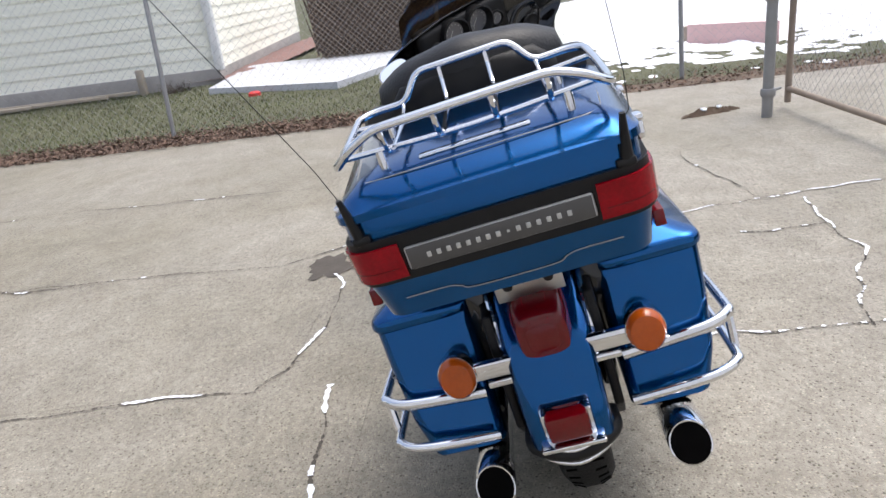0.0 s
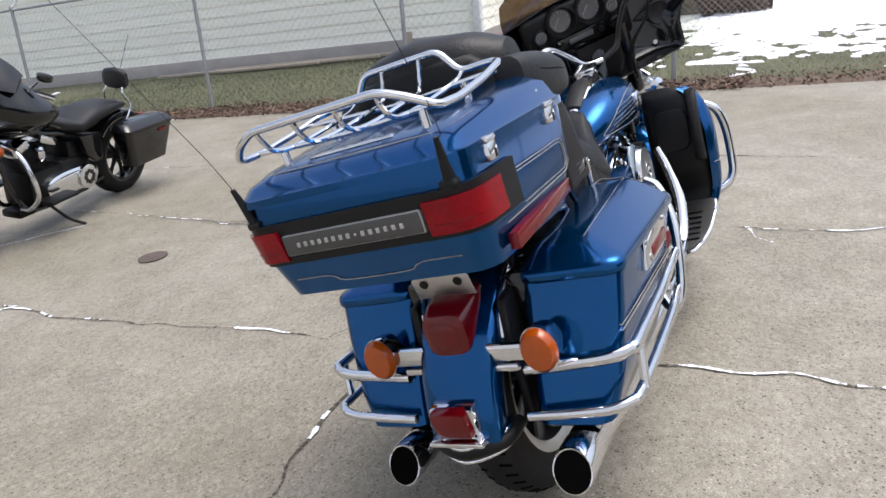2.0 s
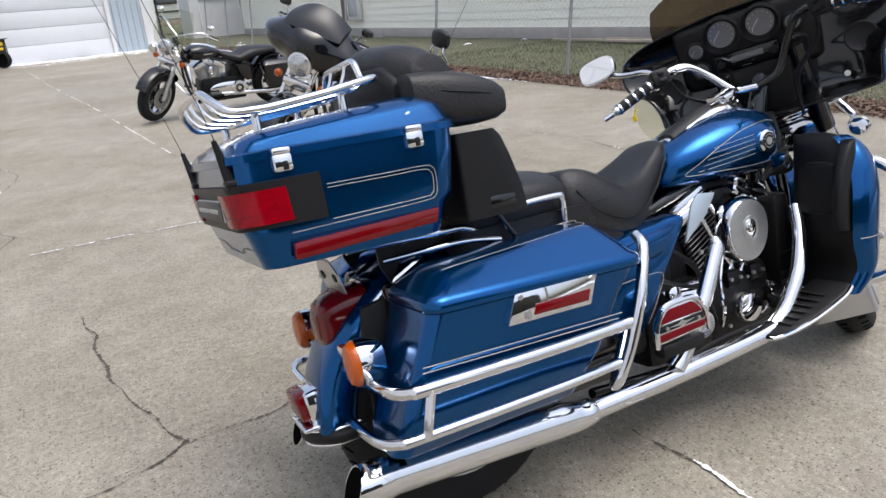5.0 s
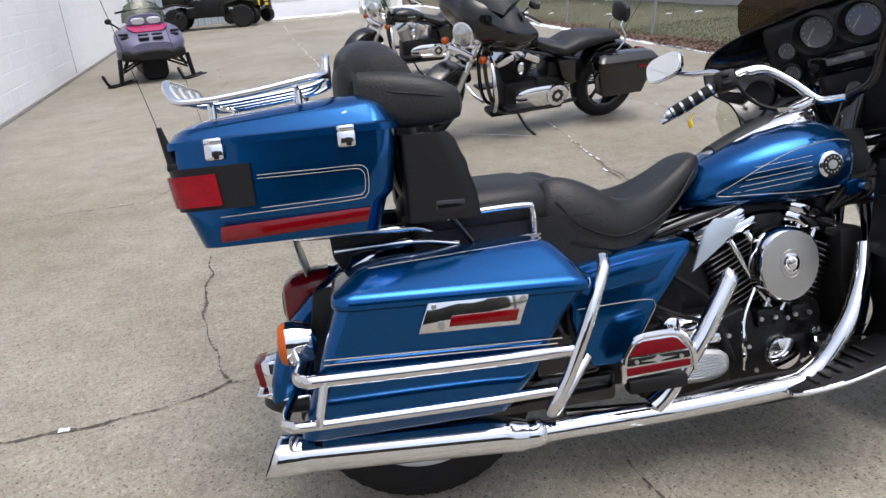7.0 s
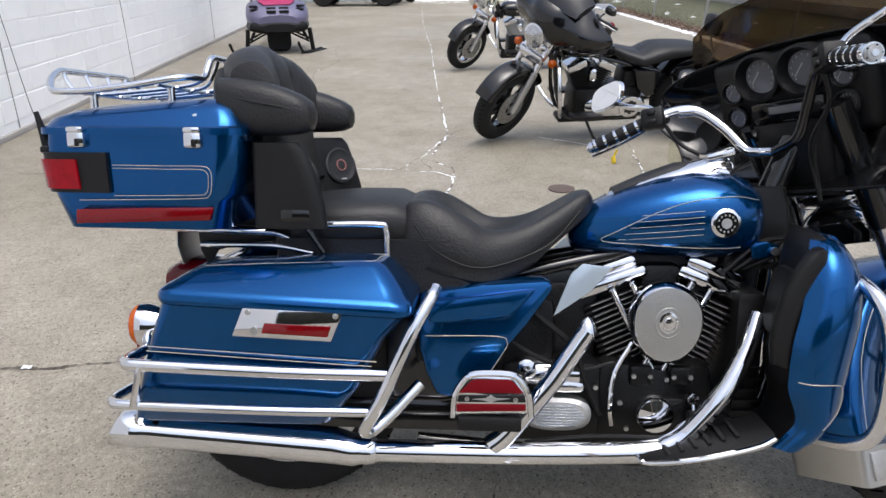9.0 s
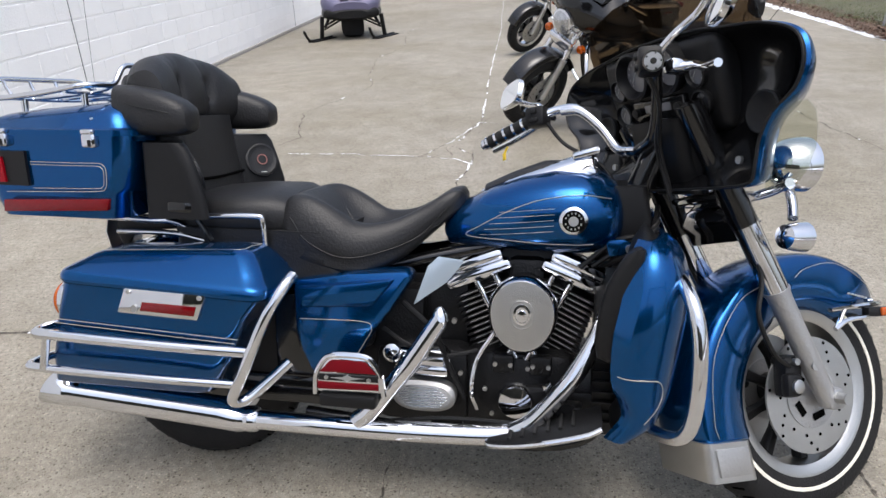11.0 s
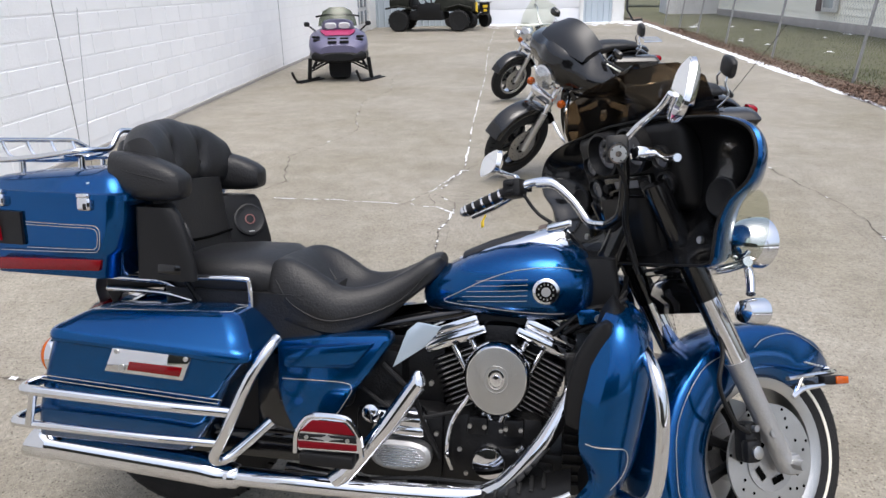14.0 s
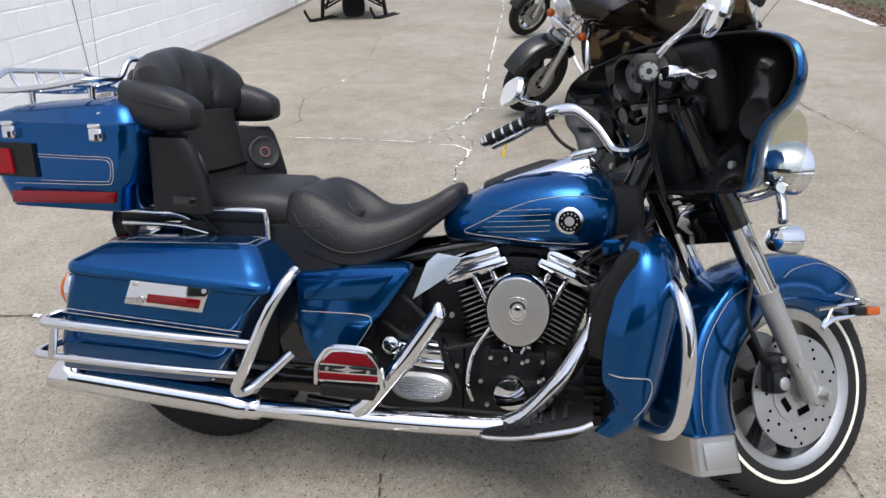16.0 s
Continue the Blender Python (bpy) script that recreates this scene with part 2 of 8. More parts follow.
def tube(pts, r, seg=10, k=5, closed=False, r2=None):
    P = spline(pts, k, closed) if k > 1 else [Vector(p) for p in pts]
    n, V, F = len(P), [], []
    up = None
    for i, p in enumerate(P):
        d = (P[(i + 1) % n] - P[i - 1]) if closed else (P[min(i + 1, n - 1)] - P[max(i - 1, 0)])
        d.normalize()
        if up is None:
            up = d.orthogonal().normalized()
        up = (up - d * up.dot(d)).normalized()
        side = d.cross(up)
        rr = r if r2 is None else r + (r2 - r) * i / (n - 1)
        V += [tuple(p + (up * math.cos(2 * math.pi * j / seg) + side * math.sin(2 * math.pi * j / seg)) * rr) for j in range(seg)]
    for i in range(n if closed else n - 1):
        a, b = i * seg, ((i + 1) % n) * seg
        F += [(a + j, a + (j + 1) % seg, b + (j + 1) % seg, b + j) for j in range(seg)]
    if not closed:
        F += [tuple(reversed(range(seg))), tuple(range((n - 1) * seg, n * seg))]
    return V, F


def loft(rings, caps=True, closed=True):
    n, V, F = len(rings[0]), [], []
    for r in rings:
        V += [tuple(p) for p in r]
    for i in range(len(rings) - 1):
        a, b = i * n, (i + 1) * n
        F += [(a + j, a + (j + 1) % n, b + (j + 1) % n, b + j) for j in range(n if closed else n - 1)]
    if caps:
        F += [tuple(reversed(range(n))), tuple(range((len(rings) - 1) * n, len(rings) * n))]
    return V, F


def oval(n, p):
    """Points of a unit superellipse of power p."""
    out = []
    for i in range(n):
        a = 2 * math.pi * i / n
        c, s = math.cos(a), math.sin(a)
        out.append((math.copysign(abs(c) ** (2 / p), c), math.copysign(abs(s) ** (2 / p), s)))
    return out


def body_x(stations, n=24, p=2.6):
    """A body along x: stations of x, y, z, half width, half height."""
    return loft([[(x, y + hy * c, z + hz * s) for c, s in oval(n, p)] for x, y, z, hy, hz in stations])


def body_y(stations, n=24, p=2.6):
    """A body along y: stations of x, y, z, half length, half height."""
    return loft([[(x + hx * c, y, z + hz * s) for c, s in oval(n, p)] for x, y, z, hx, hz in stations])


def lathe(profile, centre, axis="y", n=32, closed=False):
    """profile of (radius, along) turned about an axis through centre."""
    cx, cy, cz = centre
    rings = []
    for r, h in profile:
        ring = []
        for i in range(n):
            a = 2 * math.pi * i / n
            c, s = r * math.cos(a), r * math.sin(a)
            ring.append({"y": (cx + c, cy + h, cz + s), "x": (cx + h, cy + c, cz + s), "z": (cx + c, cy + s, cz + h)}[axis])
        rings.append(ring)
    if closed:
        rings.append(rings[0])
    return loft(rings, caps=not closed)


def slab_xz(outline, y0, y1, bevel=0.0):
    """A plate: an outline of (x, z) from y0 to y1."""
    bm = bmesh.new()
    a = [bm.verts.new((x, y0, z)) for x, z in outline]
    b = [bm.verts.new((x, y1, z)) for x, z in outline]
    n = len(a)
    for i in range(n):
        bm.faces.new((a[i], a[(i + 1) % n], b[(i + 1) % n], b[i]))
    bm.faces.new(list(reversed(a)))
    bm.faces.new(b)
    bmesh.ops.recalc_face_normals(bm, faces=list(bm.faces))
    if bevel:
        bmesh.ops.bevel(bm, geom=list(bm.edges), offset=bevel, segments=2, affect="EDGES", profile=0.5)
    return from_bm(bm)


def make_mesh(name, geo, material, smooth=True):
    me = bpy.data.meshes.new(name)
    me.from_pydata([tuple(v) for v in geo[0]], [], geo[1])
    bm = bmesh.new()
    bm.from_mesh(me)
    bmesh.ops.recalc_face_normals(bm, faces=list(bm.faces))
    bm.to_mesh(me)
    bm.free()
    me.materials.append(material)
    if smooth:
        for f in me.polygons:
            f.use_smooth = True
        me.set_sharp_from_angle(angle=radians(38))
    return me


def part(name, geo, material, parent, label="", smooth=True):
    """One mesh under a thing or a part."""
    ob = new(name, make_mesh(name, geo, material, smooth))
    ob.parent = parent
    return tagged(ob, label)


def thing(name, label, category, m=None, group="", geo=None, material=None, kind=""):
    ob = new(name, make_mesh(name, geo, material) if geo else None)
    if m is not None:
        ob.matrix_world = m
    return tagged(ob, label, category, group, kind)


# ---- the large structure ----
def wall_x(y):
    return -2.95 - 0.136 * y


def edge_x(y):
    return 5.52 - 0.070 * y


def fence_x(y):
    return edge_x(y) + 0.58


def house_x(y):
    return 11.0 - 0.115 * y


def hump(x, y):
    return 0.02 * noise.noise((x * 0.7, y * 0.7, 0)) + 0.01 * noise.noise((x * 3, y * 3, 4))


def sheet(x0, x1, y0, y1, nx, ny, z):
    V = [(x0 + (x1 - x0) * i / nx, y0 + (y1 - y0) * j / ny, 0) for j in range(ny + 1) for i in range(nx + 1)]
    V = [(x, y, z(x, y)) for x, y, _ in V]
    F = [(j * (nx + 1) + i, j * (nx + 1) + i + 1, (j + 1) * (nx + 1) + i + 1, (j + 1) * (nx + 1) + i) for j in range(ny) for i in range(nx)]
    return V, F


ground = thing("ground", "dull green and brown winter lawn reaching to the horizon", "ground", geo=sheet(-900, 900, -900, 900, 4, 4, lambda x, y: -0.10), material=LAWN, kind="structure")
lot_base = thing("lot_base", "dark dirt bed under the concrete slabs", "ground", kind="structure", material=JOINT,
                 geo=([(wall_x(-14) - 1, -14, -0.03), (edge_x(-14), -14, -0.03), (edge_x(30), 30, -0.03), (wall_x(30) - 1, 30, -0.03)], [(0, 1, 2, 3)]))


def verge_z(x, y):
    k = min(1, max(0, (x - edge_x(y)) / 2.5))
    return -0.03 + 0.06 * k + hump(x, y)


V, F = [], []
for j in range(121):
    y = -14 + 48 * j / 120
    for i in range(25):
        x = edge_x(y) + 0.003 + (house_x(y) + 0.6 - edge_x(y)) * i / 24 if y > 4.8 else edge_x(y) + 0.003 + 16 * (i / 24) ** 1.4
        V.append((x, y, verge_z(x, y)))
F = [(j * 25 + i, j * 25 + i + 1, (j + 1) * 25 + i + 1, (j + 1) * 25 + i) for j in range(120) for i in range(24)]
thing("verge", "patchy green and brown grass verge beside the lot", "grass verge", geo=(V, F), material=LAWN, kind="structure")

# block wall of the long white building
WALL_DIR = Vector((-0.136, 1, 0)).normalized()
WALL_OUT = Vector((WALL_DIR.y, -WALL_DIR.x, 0))


def wall_frame(y):
    """x along the wall, y into it, z up, starting beside the lot at y."""
    return Matrix(((WALL_DIR.x, -WALL_OUT.x, 0, wall_x(y)), (WALL_DIR.y, -WALL_OUT.y, 0, y), (0, 0, 1, 0), (0, 0, 0, 1)))


WALL_Y0, WALL_Y1, WALL_H = -6.0, 21.2, 4.2
wall_len = (WALL_Y1 - WALL_Y0) / WALL_DIR.y
wall_west = thing("wall_west", "long white painted concrete block wall with a grey footing", "wall", wall_frame(WALL_Y0),
                  geo=box((wall_len / 2, 0.115, WALL_H / 2), (wall_len, 0.2, WALL_H)), material=MORTAR, kind="structure")
part("footing", box((wall_len / 2, 0.10, 0.02), (wall_len, 0.22, 0.06), 0.01), FOOT, wall_west, "stained grey concrete footing")

for u in (10.35, 17.95):
    part("control_joint", box((u, 0.010, 2.1), (0.006, 0.012, 4.1), 0.002), GALV, wall_west, "grey caulked control joint")

# glazed door and end column between the block wall and the metal building
bay = thing("door_1", "white overhead door with dark glass panes", "door", wall_frame(WALL_Y1), kind="structure",
            geo=box((1.35, 0.16, 1.75), (2.7, 0.1, 3.5)), material=TRIM)
for i in range(3):
    for j in range(6):
        pane = part("pane", box((0.62 + 0.86 * i, 0.10, 0.5 + 0.52 * j), (0.72, 0.03, 0.4), 0.008), WINDOW, bay)
bay_col = thing("wall_column", "white painted column beside the glazed door", "column", wall_frame(WALL_Y1 + 2.7), kind="structure",
                geo=box((1.6, 0.12, 2.1), (3.2, 0.22, 4.2), 0.01), material=BLOCK)

# metal building across the end of the lot
FAR_Y = 27.1
building = thing("metal_building", "pale blue ribbed steel building with a white sectional door", "building", pose(-1.0, FAR_Y, 0, 0, 0, 18), kind="structure")


def ribbed(x0, x1, z0, z1):
    V, F, xs = [], [], []
    x = x0
    while x < x1:
        xs += [(x, 0), (min(x + 0.17, x1), 0), (min(x + 0.19, x1), -0.05), (min(x + 0.22, x1), -0.05), (min(x + 0.24, x1), 0)]
        x += 0.24
    for x, y in xs:
        V += [(x, y, z0), (x, y, z1)]
    F = [(2 * i, 2 * i + 2, 2 * i + 3, 2 * i + 1) for i in range(len(xs) - 1)]
    return V, F


part("siding", ribbed(-7.0, -1.62, 0.0, 4.6), METAL, building)
part("siding", ribbed(2.36, 3.62, 0.0, 4.6), METAL, building)
part("siding", ribbed(-1.62, 2.36, 3.3, 4.6), METAL, building)
part("corner_trim", box((3.86, 0.0, 2.3), (0.5, 0.12, 4.6), 0.01), TRIM, building, "white corner trim")
for x in (-1.62, 2.36):
    part("door_jamb", box((x, -0.03, 1.65), (0.14, 0.12, 3.3), 0.01), TRIM, building)
for i in range(6):
    part("door_panel", box((0.37, 0.03, 0.275 + 0.55 * i), (3.84, 0.06, 0.54), 0.012), DOORW, building, "white door panel")
part("body", box((-1.5, 4.1, 2.3), (10.8, 8.0, 4.59)), METAL, building)
part("downpipe", tube([(4.2, -0.1, 4.5), (4.2, -0.1, 0.45), (4.7, -0.5, 0.08)], 0.045, 8, 2), GLOSS, building, "dark downpipe")

# house with cream siding beyond the fence
HY0, HY1 = 4.85, 33.0
HDIR = Vector((-0.115, 1, 0)).normalized()
HOUT = Vector((-HDIR.y, HDIR.x, 0))
house_m = Matrix(((HDIR.x, -HOUT.x, 0, house_x(HY0)), (HDIR.y, -HOUT.y, 0, HY0), (0, 0, 1, 0), (0, 0, 0, 1)))
hlen = (HY1 - HY0) / HDIR.y
house = thing("house", "cream vinyl sided house on a grey foundation", "house", house_m)
part("wall", box((hlen / 2, 5.05, 1.85), (hlen - 0.1, 9.9, 3.16)), VINYL, house)
part("foundation", box((hlen / 2, 5.0, 0.06), (hlen - 0.04, 9.94, 0.46), 0.01), FOOT, house, "grey block foundation")
part("roof", loft([[(-0.4, y, z) for y, z in ((-0.5, 3.4), (5, 5.9), (10.5, 3.4), (10.5, 3.55), (5, 6.1), (-0.5, 3.58))],
                   [(hlen + 0.4, y, z) for y, z in ((-0.5, 3.4), (5, 5.9), (10.5, 3.4), (10.5, 3.55), (5, 6.1), (-0.5, 3.58))]]), FOOT, house, "grey shingle roof")
part("corner_post", box((0.0, 0.0, 1.85), (0.14, 0.14, 3.16), 0.01), TRIM, house, "cream corner trim")
win = part("window", box((17.2, -0.02, 1.5), (0.86, 0.12, 1.9), 0.015), TRIM, house, "white window with a dark shutter")
part("pane", box((17.2, -0.085, 1.5), (0.62, 0.02, 1.66), 0.005), pbr("curtained_glass", (0.45, 0.50, 0.53), 0.12, 0, 0.3, 3, coat=1.0), win)
part("shutter", box((17.85, -0.05, 1.5), (0.36, 0.06, 1.9), 0.01), pbr("brown_shutter", (0.12, 0.08, 0.07), 0.6, 0, 0.1, 6), house, "dark brown shutter")


# added dark bank behind the walk, never in view: it darkens the bike's reflections
backdrop_rows = []
for i in range(61):
    x = -26 + 0.55 * i
    top = 5.2 + 1.3 * noise.noise((x * 0.35, 1.7, 0)) + 0.6 * noise.noise((x * 1.3, 4.2, 0))
    y = -15.5 + 0.8 * noise.noise((x * 0.5, 9.0, 0))
    backdrop_rows.append([(x, y, -0.1), (x, y + 0.5, 1.2), (x, y + 0.3, 0.75 * top), (x, y - 0.4, top), (x, y - 1.6, 0.8 * top), (x, y - 1.8, -0.1)])
thing("backdrop", "unseen dark bank added behind the camera to darken reflections", "hedge", geo=loft(backdrop_rows), material=pbr("backdrop_brown", (0.045, 0.042, 0.03), 0.9, 0, 0.5, 2.0, 0.6, 30, fine=0.3), kind="structure")


# ---- the blue touring motorcycle ----
LEANING = pose(0, -0.031, 0, -12, 0, 0)
STEER_POINT, STEER_AXIS = Vector((1.57, 0, 0.32)), Vector((-math.sin(radians(26)), 0, math.cos(radians(26))))


def steering(angle, point=STEER_POINT):
    return Matrix.Translation(point) @ Matrix.Rotation(radians(angle), 4, STEER_AXIS) @ Matrix.Translation(-point)


def wheel(parent, centre, r, w, st, white=True, spokes=9, rim_mat=STEEL, hub_mat=BLACK):
    """Tyre, rim, hub and spokes under one wheel part."""
    h = w / 2
    tyre = lathe([(r * 0.62, -h * 0.75), (r * 0.74, -h), (r * 0.90, -h * 0.96), (r * 0.965, -h * 0.72), (r, -h * 0.3), (r, h * 0.3), (r * 0.965, h * 0.72), (r * 0.90, h * 0.96), (r * 0.74, h), (r * 0.62, h * 0.75)], centre, n=56, closed=True)
    wh = part("wheel", moved(tyre, st), RUBBER, parent, "black rubber tyre")
    # Thin black bars carry the shade of the tread grooves in their colour.
    grooves = []
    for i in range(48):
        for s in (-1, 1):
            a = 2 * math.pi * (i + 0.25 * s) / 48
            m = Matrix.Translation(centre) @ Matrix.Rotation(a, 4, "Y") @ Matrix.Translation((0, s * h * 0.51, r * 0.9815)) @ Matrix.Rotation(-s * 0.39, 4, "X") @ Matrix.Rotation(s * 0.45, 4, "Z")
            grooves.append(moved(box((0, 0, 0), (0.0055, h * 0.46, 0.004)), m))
    tagged(part("tread", moved(join(*grooves), st), SOOT_RECESS, wh), kind="stuff")
    if white:
        for s in (-1, 1):
            part("whitewall", moved(lathe([(r * 0.765, s * h * 0.99), (r * 0.768, s * h * 1.02), (r * 0.795, s * h * 1.02), (r * 0.798, s * h * 0.97)], centre, n=56, closed=True), st), WHITEWALL, wh, "narrow white sidewall stripe")
    part("rim", moved(lathe([(r * 0.70, -h * 0.72), (r * 0.69, -h * 0.90), (r * 0.665, -h * 0.90), (r * 0.60, -h * 0.72), (r * 0.57, 0), (r * 0.60, h * 0.72), (r * 0.665, h * 0.90), (r * 0.69, h * 0.90), (r * 0.70, h * 0.72), (r * 0.62, 0)], centre, n=48, closed=True), st), rim_mat, wh, "bright alloy rim")
    sp = []
    for i in range(spokes):
        a = 2 * math.pi * i / spokes
        m = Matrix.Translation(centre) @ Matrix.Rotation(a, 4, "Y")
        sp.append(moved(body_x([(0.04, 0, 0, 0.020, 0.022), (r * 0.35, 0, 0, 0.014, 0.013), (r * 0.57, 0, 0, 0.02, 0.017)], 10, 2.4), m))
    part("spokes", moved(join(*sp), st), hub_mat, wh)
    part("hub", moved(lathe([(0.02, -h * 1.05), (0.045, -h), (0.05, 0), (0.045, h), (0.02, h * 1.05)], centre), st), hub_mat, wh)
    return wh


def rotor(parent, centre, r, side, st):
    """A drilled brake disc."""
    ro = part("brake_disc", moved(lathe([(r * 0.45, -0.003), (r, -0.003), (r, 0.003), (r * 0.45, 0.003)], (centre[0], centre[1] + side, centre[2]), n=48, closed=True), st), STEEL, parent, "drilled steel brake disc")
    part("carrier", moved(lathe([(0.01, -0.008), (r * 0.56, -0.006), (r * 0.56, 0.002), (0.01, 0.002)], (centre[0], centre[1] + side, centre[2]), n=32), st), ALU, ro)
    # Flat black spots paint the shade inside the drilled holes and slots.
    dots, s = [], (-1 if side < 0 else 1)
    for i in range(42):
        a = 2 * math.pi * i / 42
        q = r * (0.70 + 0.12 * (i % 3))
        if i % 6 < 4:
            dots.append(lathe([(0.0045, -0.0005), (0.0045, 0.0005)], (centre[0] + q * math.cos(a), centre[1] + side + s * 0.0035, centre[2] + q * math.sin(a)), n=8))
    for i in range(5):
        a = 2 * math.pi * i / 5
        dots.append(moved(box((0, 0, 0), (0.04, 0.001, 0.018), 0.0), Matrix.Translation((centre[0] + r * 0.36 * math.cos(a), centre[1] + side + s * 0.0087, centre[2] + r * 0.36 * math.sin(a))) @ Matrix.Rotation(-a + math.pi / 2, 4, "Y")))
    tagged(part("hole_pattern", moved(join(*dots), st), SOOT_RECESS, ro), kind="stuff")


def ring_xy(x0, x1, w0, w1, rad, z, n=6, yc=0.0):
    """A rounded four-sided outline between x0 (half width w0) and x1 (w1); z is a number or a function of x."""
    pts = []
    corners = ((x0, -w0, math.pi), (x1, -w1, 1.5 * math.pi), (x1, w1, 0), (x0, w0, 0.5 * math.pi))
    for cx, cy, a0 in corners:
        ox = cx + (rad if cx == x0 else -rad)
        oy = cy + (rad if cy < 0 else -rad)
        for i in range(n + 1):
            a = a0 + 0.5 * math.pi * i / n
            pts.append((ox + rad * math.cos(a), oy + rad * math.sin(a)))
    return [(x, y + yc, z(x) if callable(z) else z) for x, y in pts]


def band(ring_lo, ring_hi, keep, out):
    """A strip that stands proud of the run of two matching rings for which keep(x, y) holds."""
    idx = [i for i, p in enumerate(ring_lo) if keep(p[0], p[1])]
    n = len(ring_lo)
    start = next((i for i in idx if (i - 1) % n not in idx), idx[0])
    run = []
    while (start + len(run)) % n in idx and len(run) < n:
        run.append((start + len(run)) % n)
    rows = []
    for i in run:
        lo, hi = Vector(ring_lo[i]), Vector(ring_hi[i])
        t = Vector(ring_lo[(i + 1) % n]) - Vector(ring_lo[i - 1])
        nr = Vector((t.y, -t.x, 0)).normalized()
        rows.append([lo - nr * 0.004, lo + nr * out, hi + nr * out, hi - nr * 0.004])
    return loft([[tuple(p) for p in r] for r in rows])


def dense(ring, step=0.011):
    out = []
    for i, p in enumerate(ring):
        q = ring[(i + 1) % len(ring)]
        k = max(1, round(math.dist(SHAPE[i], SHAPE[(i + 1) % len(ring)]) / step))
        out += [tuple(p[c] + (q[c] - p[c]) * j / k for c in range(3)) for j in range(k)]
    return out


def rounded(pts, rad, n=4):
    """A closed run of straight lines with rounded corners."""
    P, out = [Vector(p) for p in pts], []
    for i, p in enumerate(P):
        a, b = P[i - 1], P[(i + 1) % len(P)]
        s, e = p + (a - p).normalized() * min(rad, (a - p).length * 0.45), p + (b - p).normalized() * min(rad, (b - p).length * 0.45)
        out += [s * (1 - t) ** 2 + p * 2 * t * (1 - t) + e * t * t for t in [k / n for k in range(n + 1)]]
    return out


def stripe(parent, pts, r=0.0016, k=5, closed=False, mat=GOLD):
    part("pinstripe", tube(pts, r, 6, k, closed), mat, parent, "thin pale gold pinstripe")


bike = thing("touring_motorcycle", "blue metallic touring motorcycle leaning on its stand, handlebar turned", "motorcycle", LEANING)
I4, ST = Matrix.Identity(4), Matrix.Translation((0.088, 0.02, 0.008)) @ steering(36)
ST_LOW, ST_BAR = Matrix.Translation((0.106, 0.074, -0.017)) @ steering(36), Matrix.Translation((0.040, 0.02, 0.022)) @ steering(36)
ST_F = ST @ Matrix.Translation((1.2, -0.33, 1.0)) @ Matrix.Rotation(radians(8), 4, "X") @ Matrix.Translation((-1.2, 0.33, -1.0))

wheel(bike, (0, 0, 0.318), 0.316, 0.13, I4, False, spokes=9)
fw = wheel(bike, (1.555, 0, 0.318), 0.315, 0.122, ST_LOW, spokes=9)
for s in (-1, 1):
    rotor(fw, (1.555, 0, 0.316), 0.150, s * 0.074, ST_LOW)
    caliper = part("brake_caliper", moved(join(box((1.462, s * 0.088, 0.372), (0.06, 0.055, 0.105), 0.014), box((1.452, s * 0.112, 0.352), (0.05, 0.03, 0.06), 0.012)), ST_LOW), BLACK, bike, "black brake caliper")
    part("piston_cap", moved(lathe([(0.017, 0.0), (0.017, s * 0.016), (0.012, s * 0.018)], (1.455, s * 0.118, 0.350), n=18), ST_LOW), STEEL, caliper)
    part("caliper_bolt", moved(lathe([(0.009, 0.0), (0.009, s * 0.012)], (1.462, s * 0.114, 0.41), n=10), ST_LOW), STEEL, caliper)

# rear fender, arched over the wheel
sections = []
for i in range(19):
    a = radians(40 + 138 * i / 18)
    w = 0.100 - 0.010 * max(0, (i - 12) / 6)
    ring = []
    for c, s in oval(20, 3.2):
        q = 0.345 + 0.035 * s if s > 0 else 0.345 + 0.075 * s
        ring.append((q * math.cos(a), w * c, 0.32 + q * math.sin(a)))
    sections.append(ring)
fender = part("rear_fender", loft(sections), BLUE, bike)
for z, r in ((0.352, 0.007), (0.318, 0.006)):
    part("trim", tube([(-0.28, -0.088, z), (-0.35, -0.08, z - 0.004), (-0.392, 0, z - 0.012), (-0.35, 0.08, z - 0.004), (-0.28, 0.088, z)], r), CHROME, fender, "chrome fender trim")
part("bumper_rubber", tube([(-0.27, -0.092, 0.333), (-0.345, -0.084, 0.333), (-0.386, 0, 0.327), (-0.345, 0.084, 0.333), (-0.27, 0.092, 0.333)], 0.018), BLACK, fender)
tip = part("fender_reflector", moved(box((0.008, 0, 0), (0.050, 0.112, 0.085), 0.010), pose(-0.372, 0, 0.402, 0, -8, 0)), CHROME, bike, "red reflector in a chrome frame")
part("lens", moved(box((-0.004, 0, 0.004), (0.040, 0.094, 0.070), 0.010), pose(-0.383, 0, 0.404, 0, -8, 0)), DARKRED, tip)
part("shelf", box((-0.372, 0, 0.360), (0.075, 0.140, 0.012), 0.005), CHROME, tip)

# tail lamp, light bar and signals
tail = part("tail_lamp", body_x([(-0.170, 0, 0.600, 0.064, 0.058), (-0.235, 0, 0.597, 0.066, 0.062), (-0.285, 0, 0.588, 0.062, 0.058), (-0.308, 0, 0.582, 0.054, 0.050), (-0.315, 0, 0.580, 0.040, 0.036), (-0.317, 0, 0.580, 0.012, 0.012)], 36, 3.2), DARKRED, bike, "deep red wedge-shaped tail lamp")
part("lamp_base", body_x([(-0.150, 0, 0.598, 0.066, 0.060), (-0.196, 0, 0.598, 0.069, 0.065)], 28, 3.4), CHROME, tail)
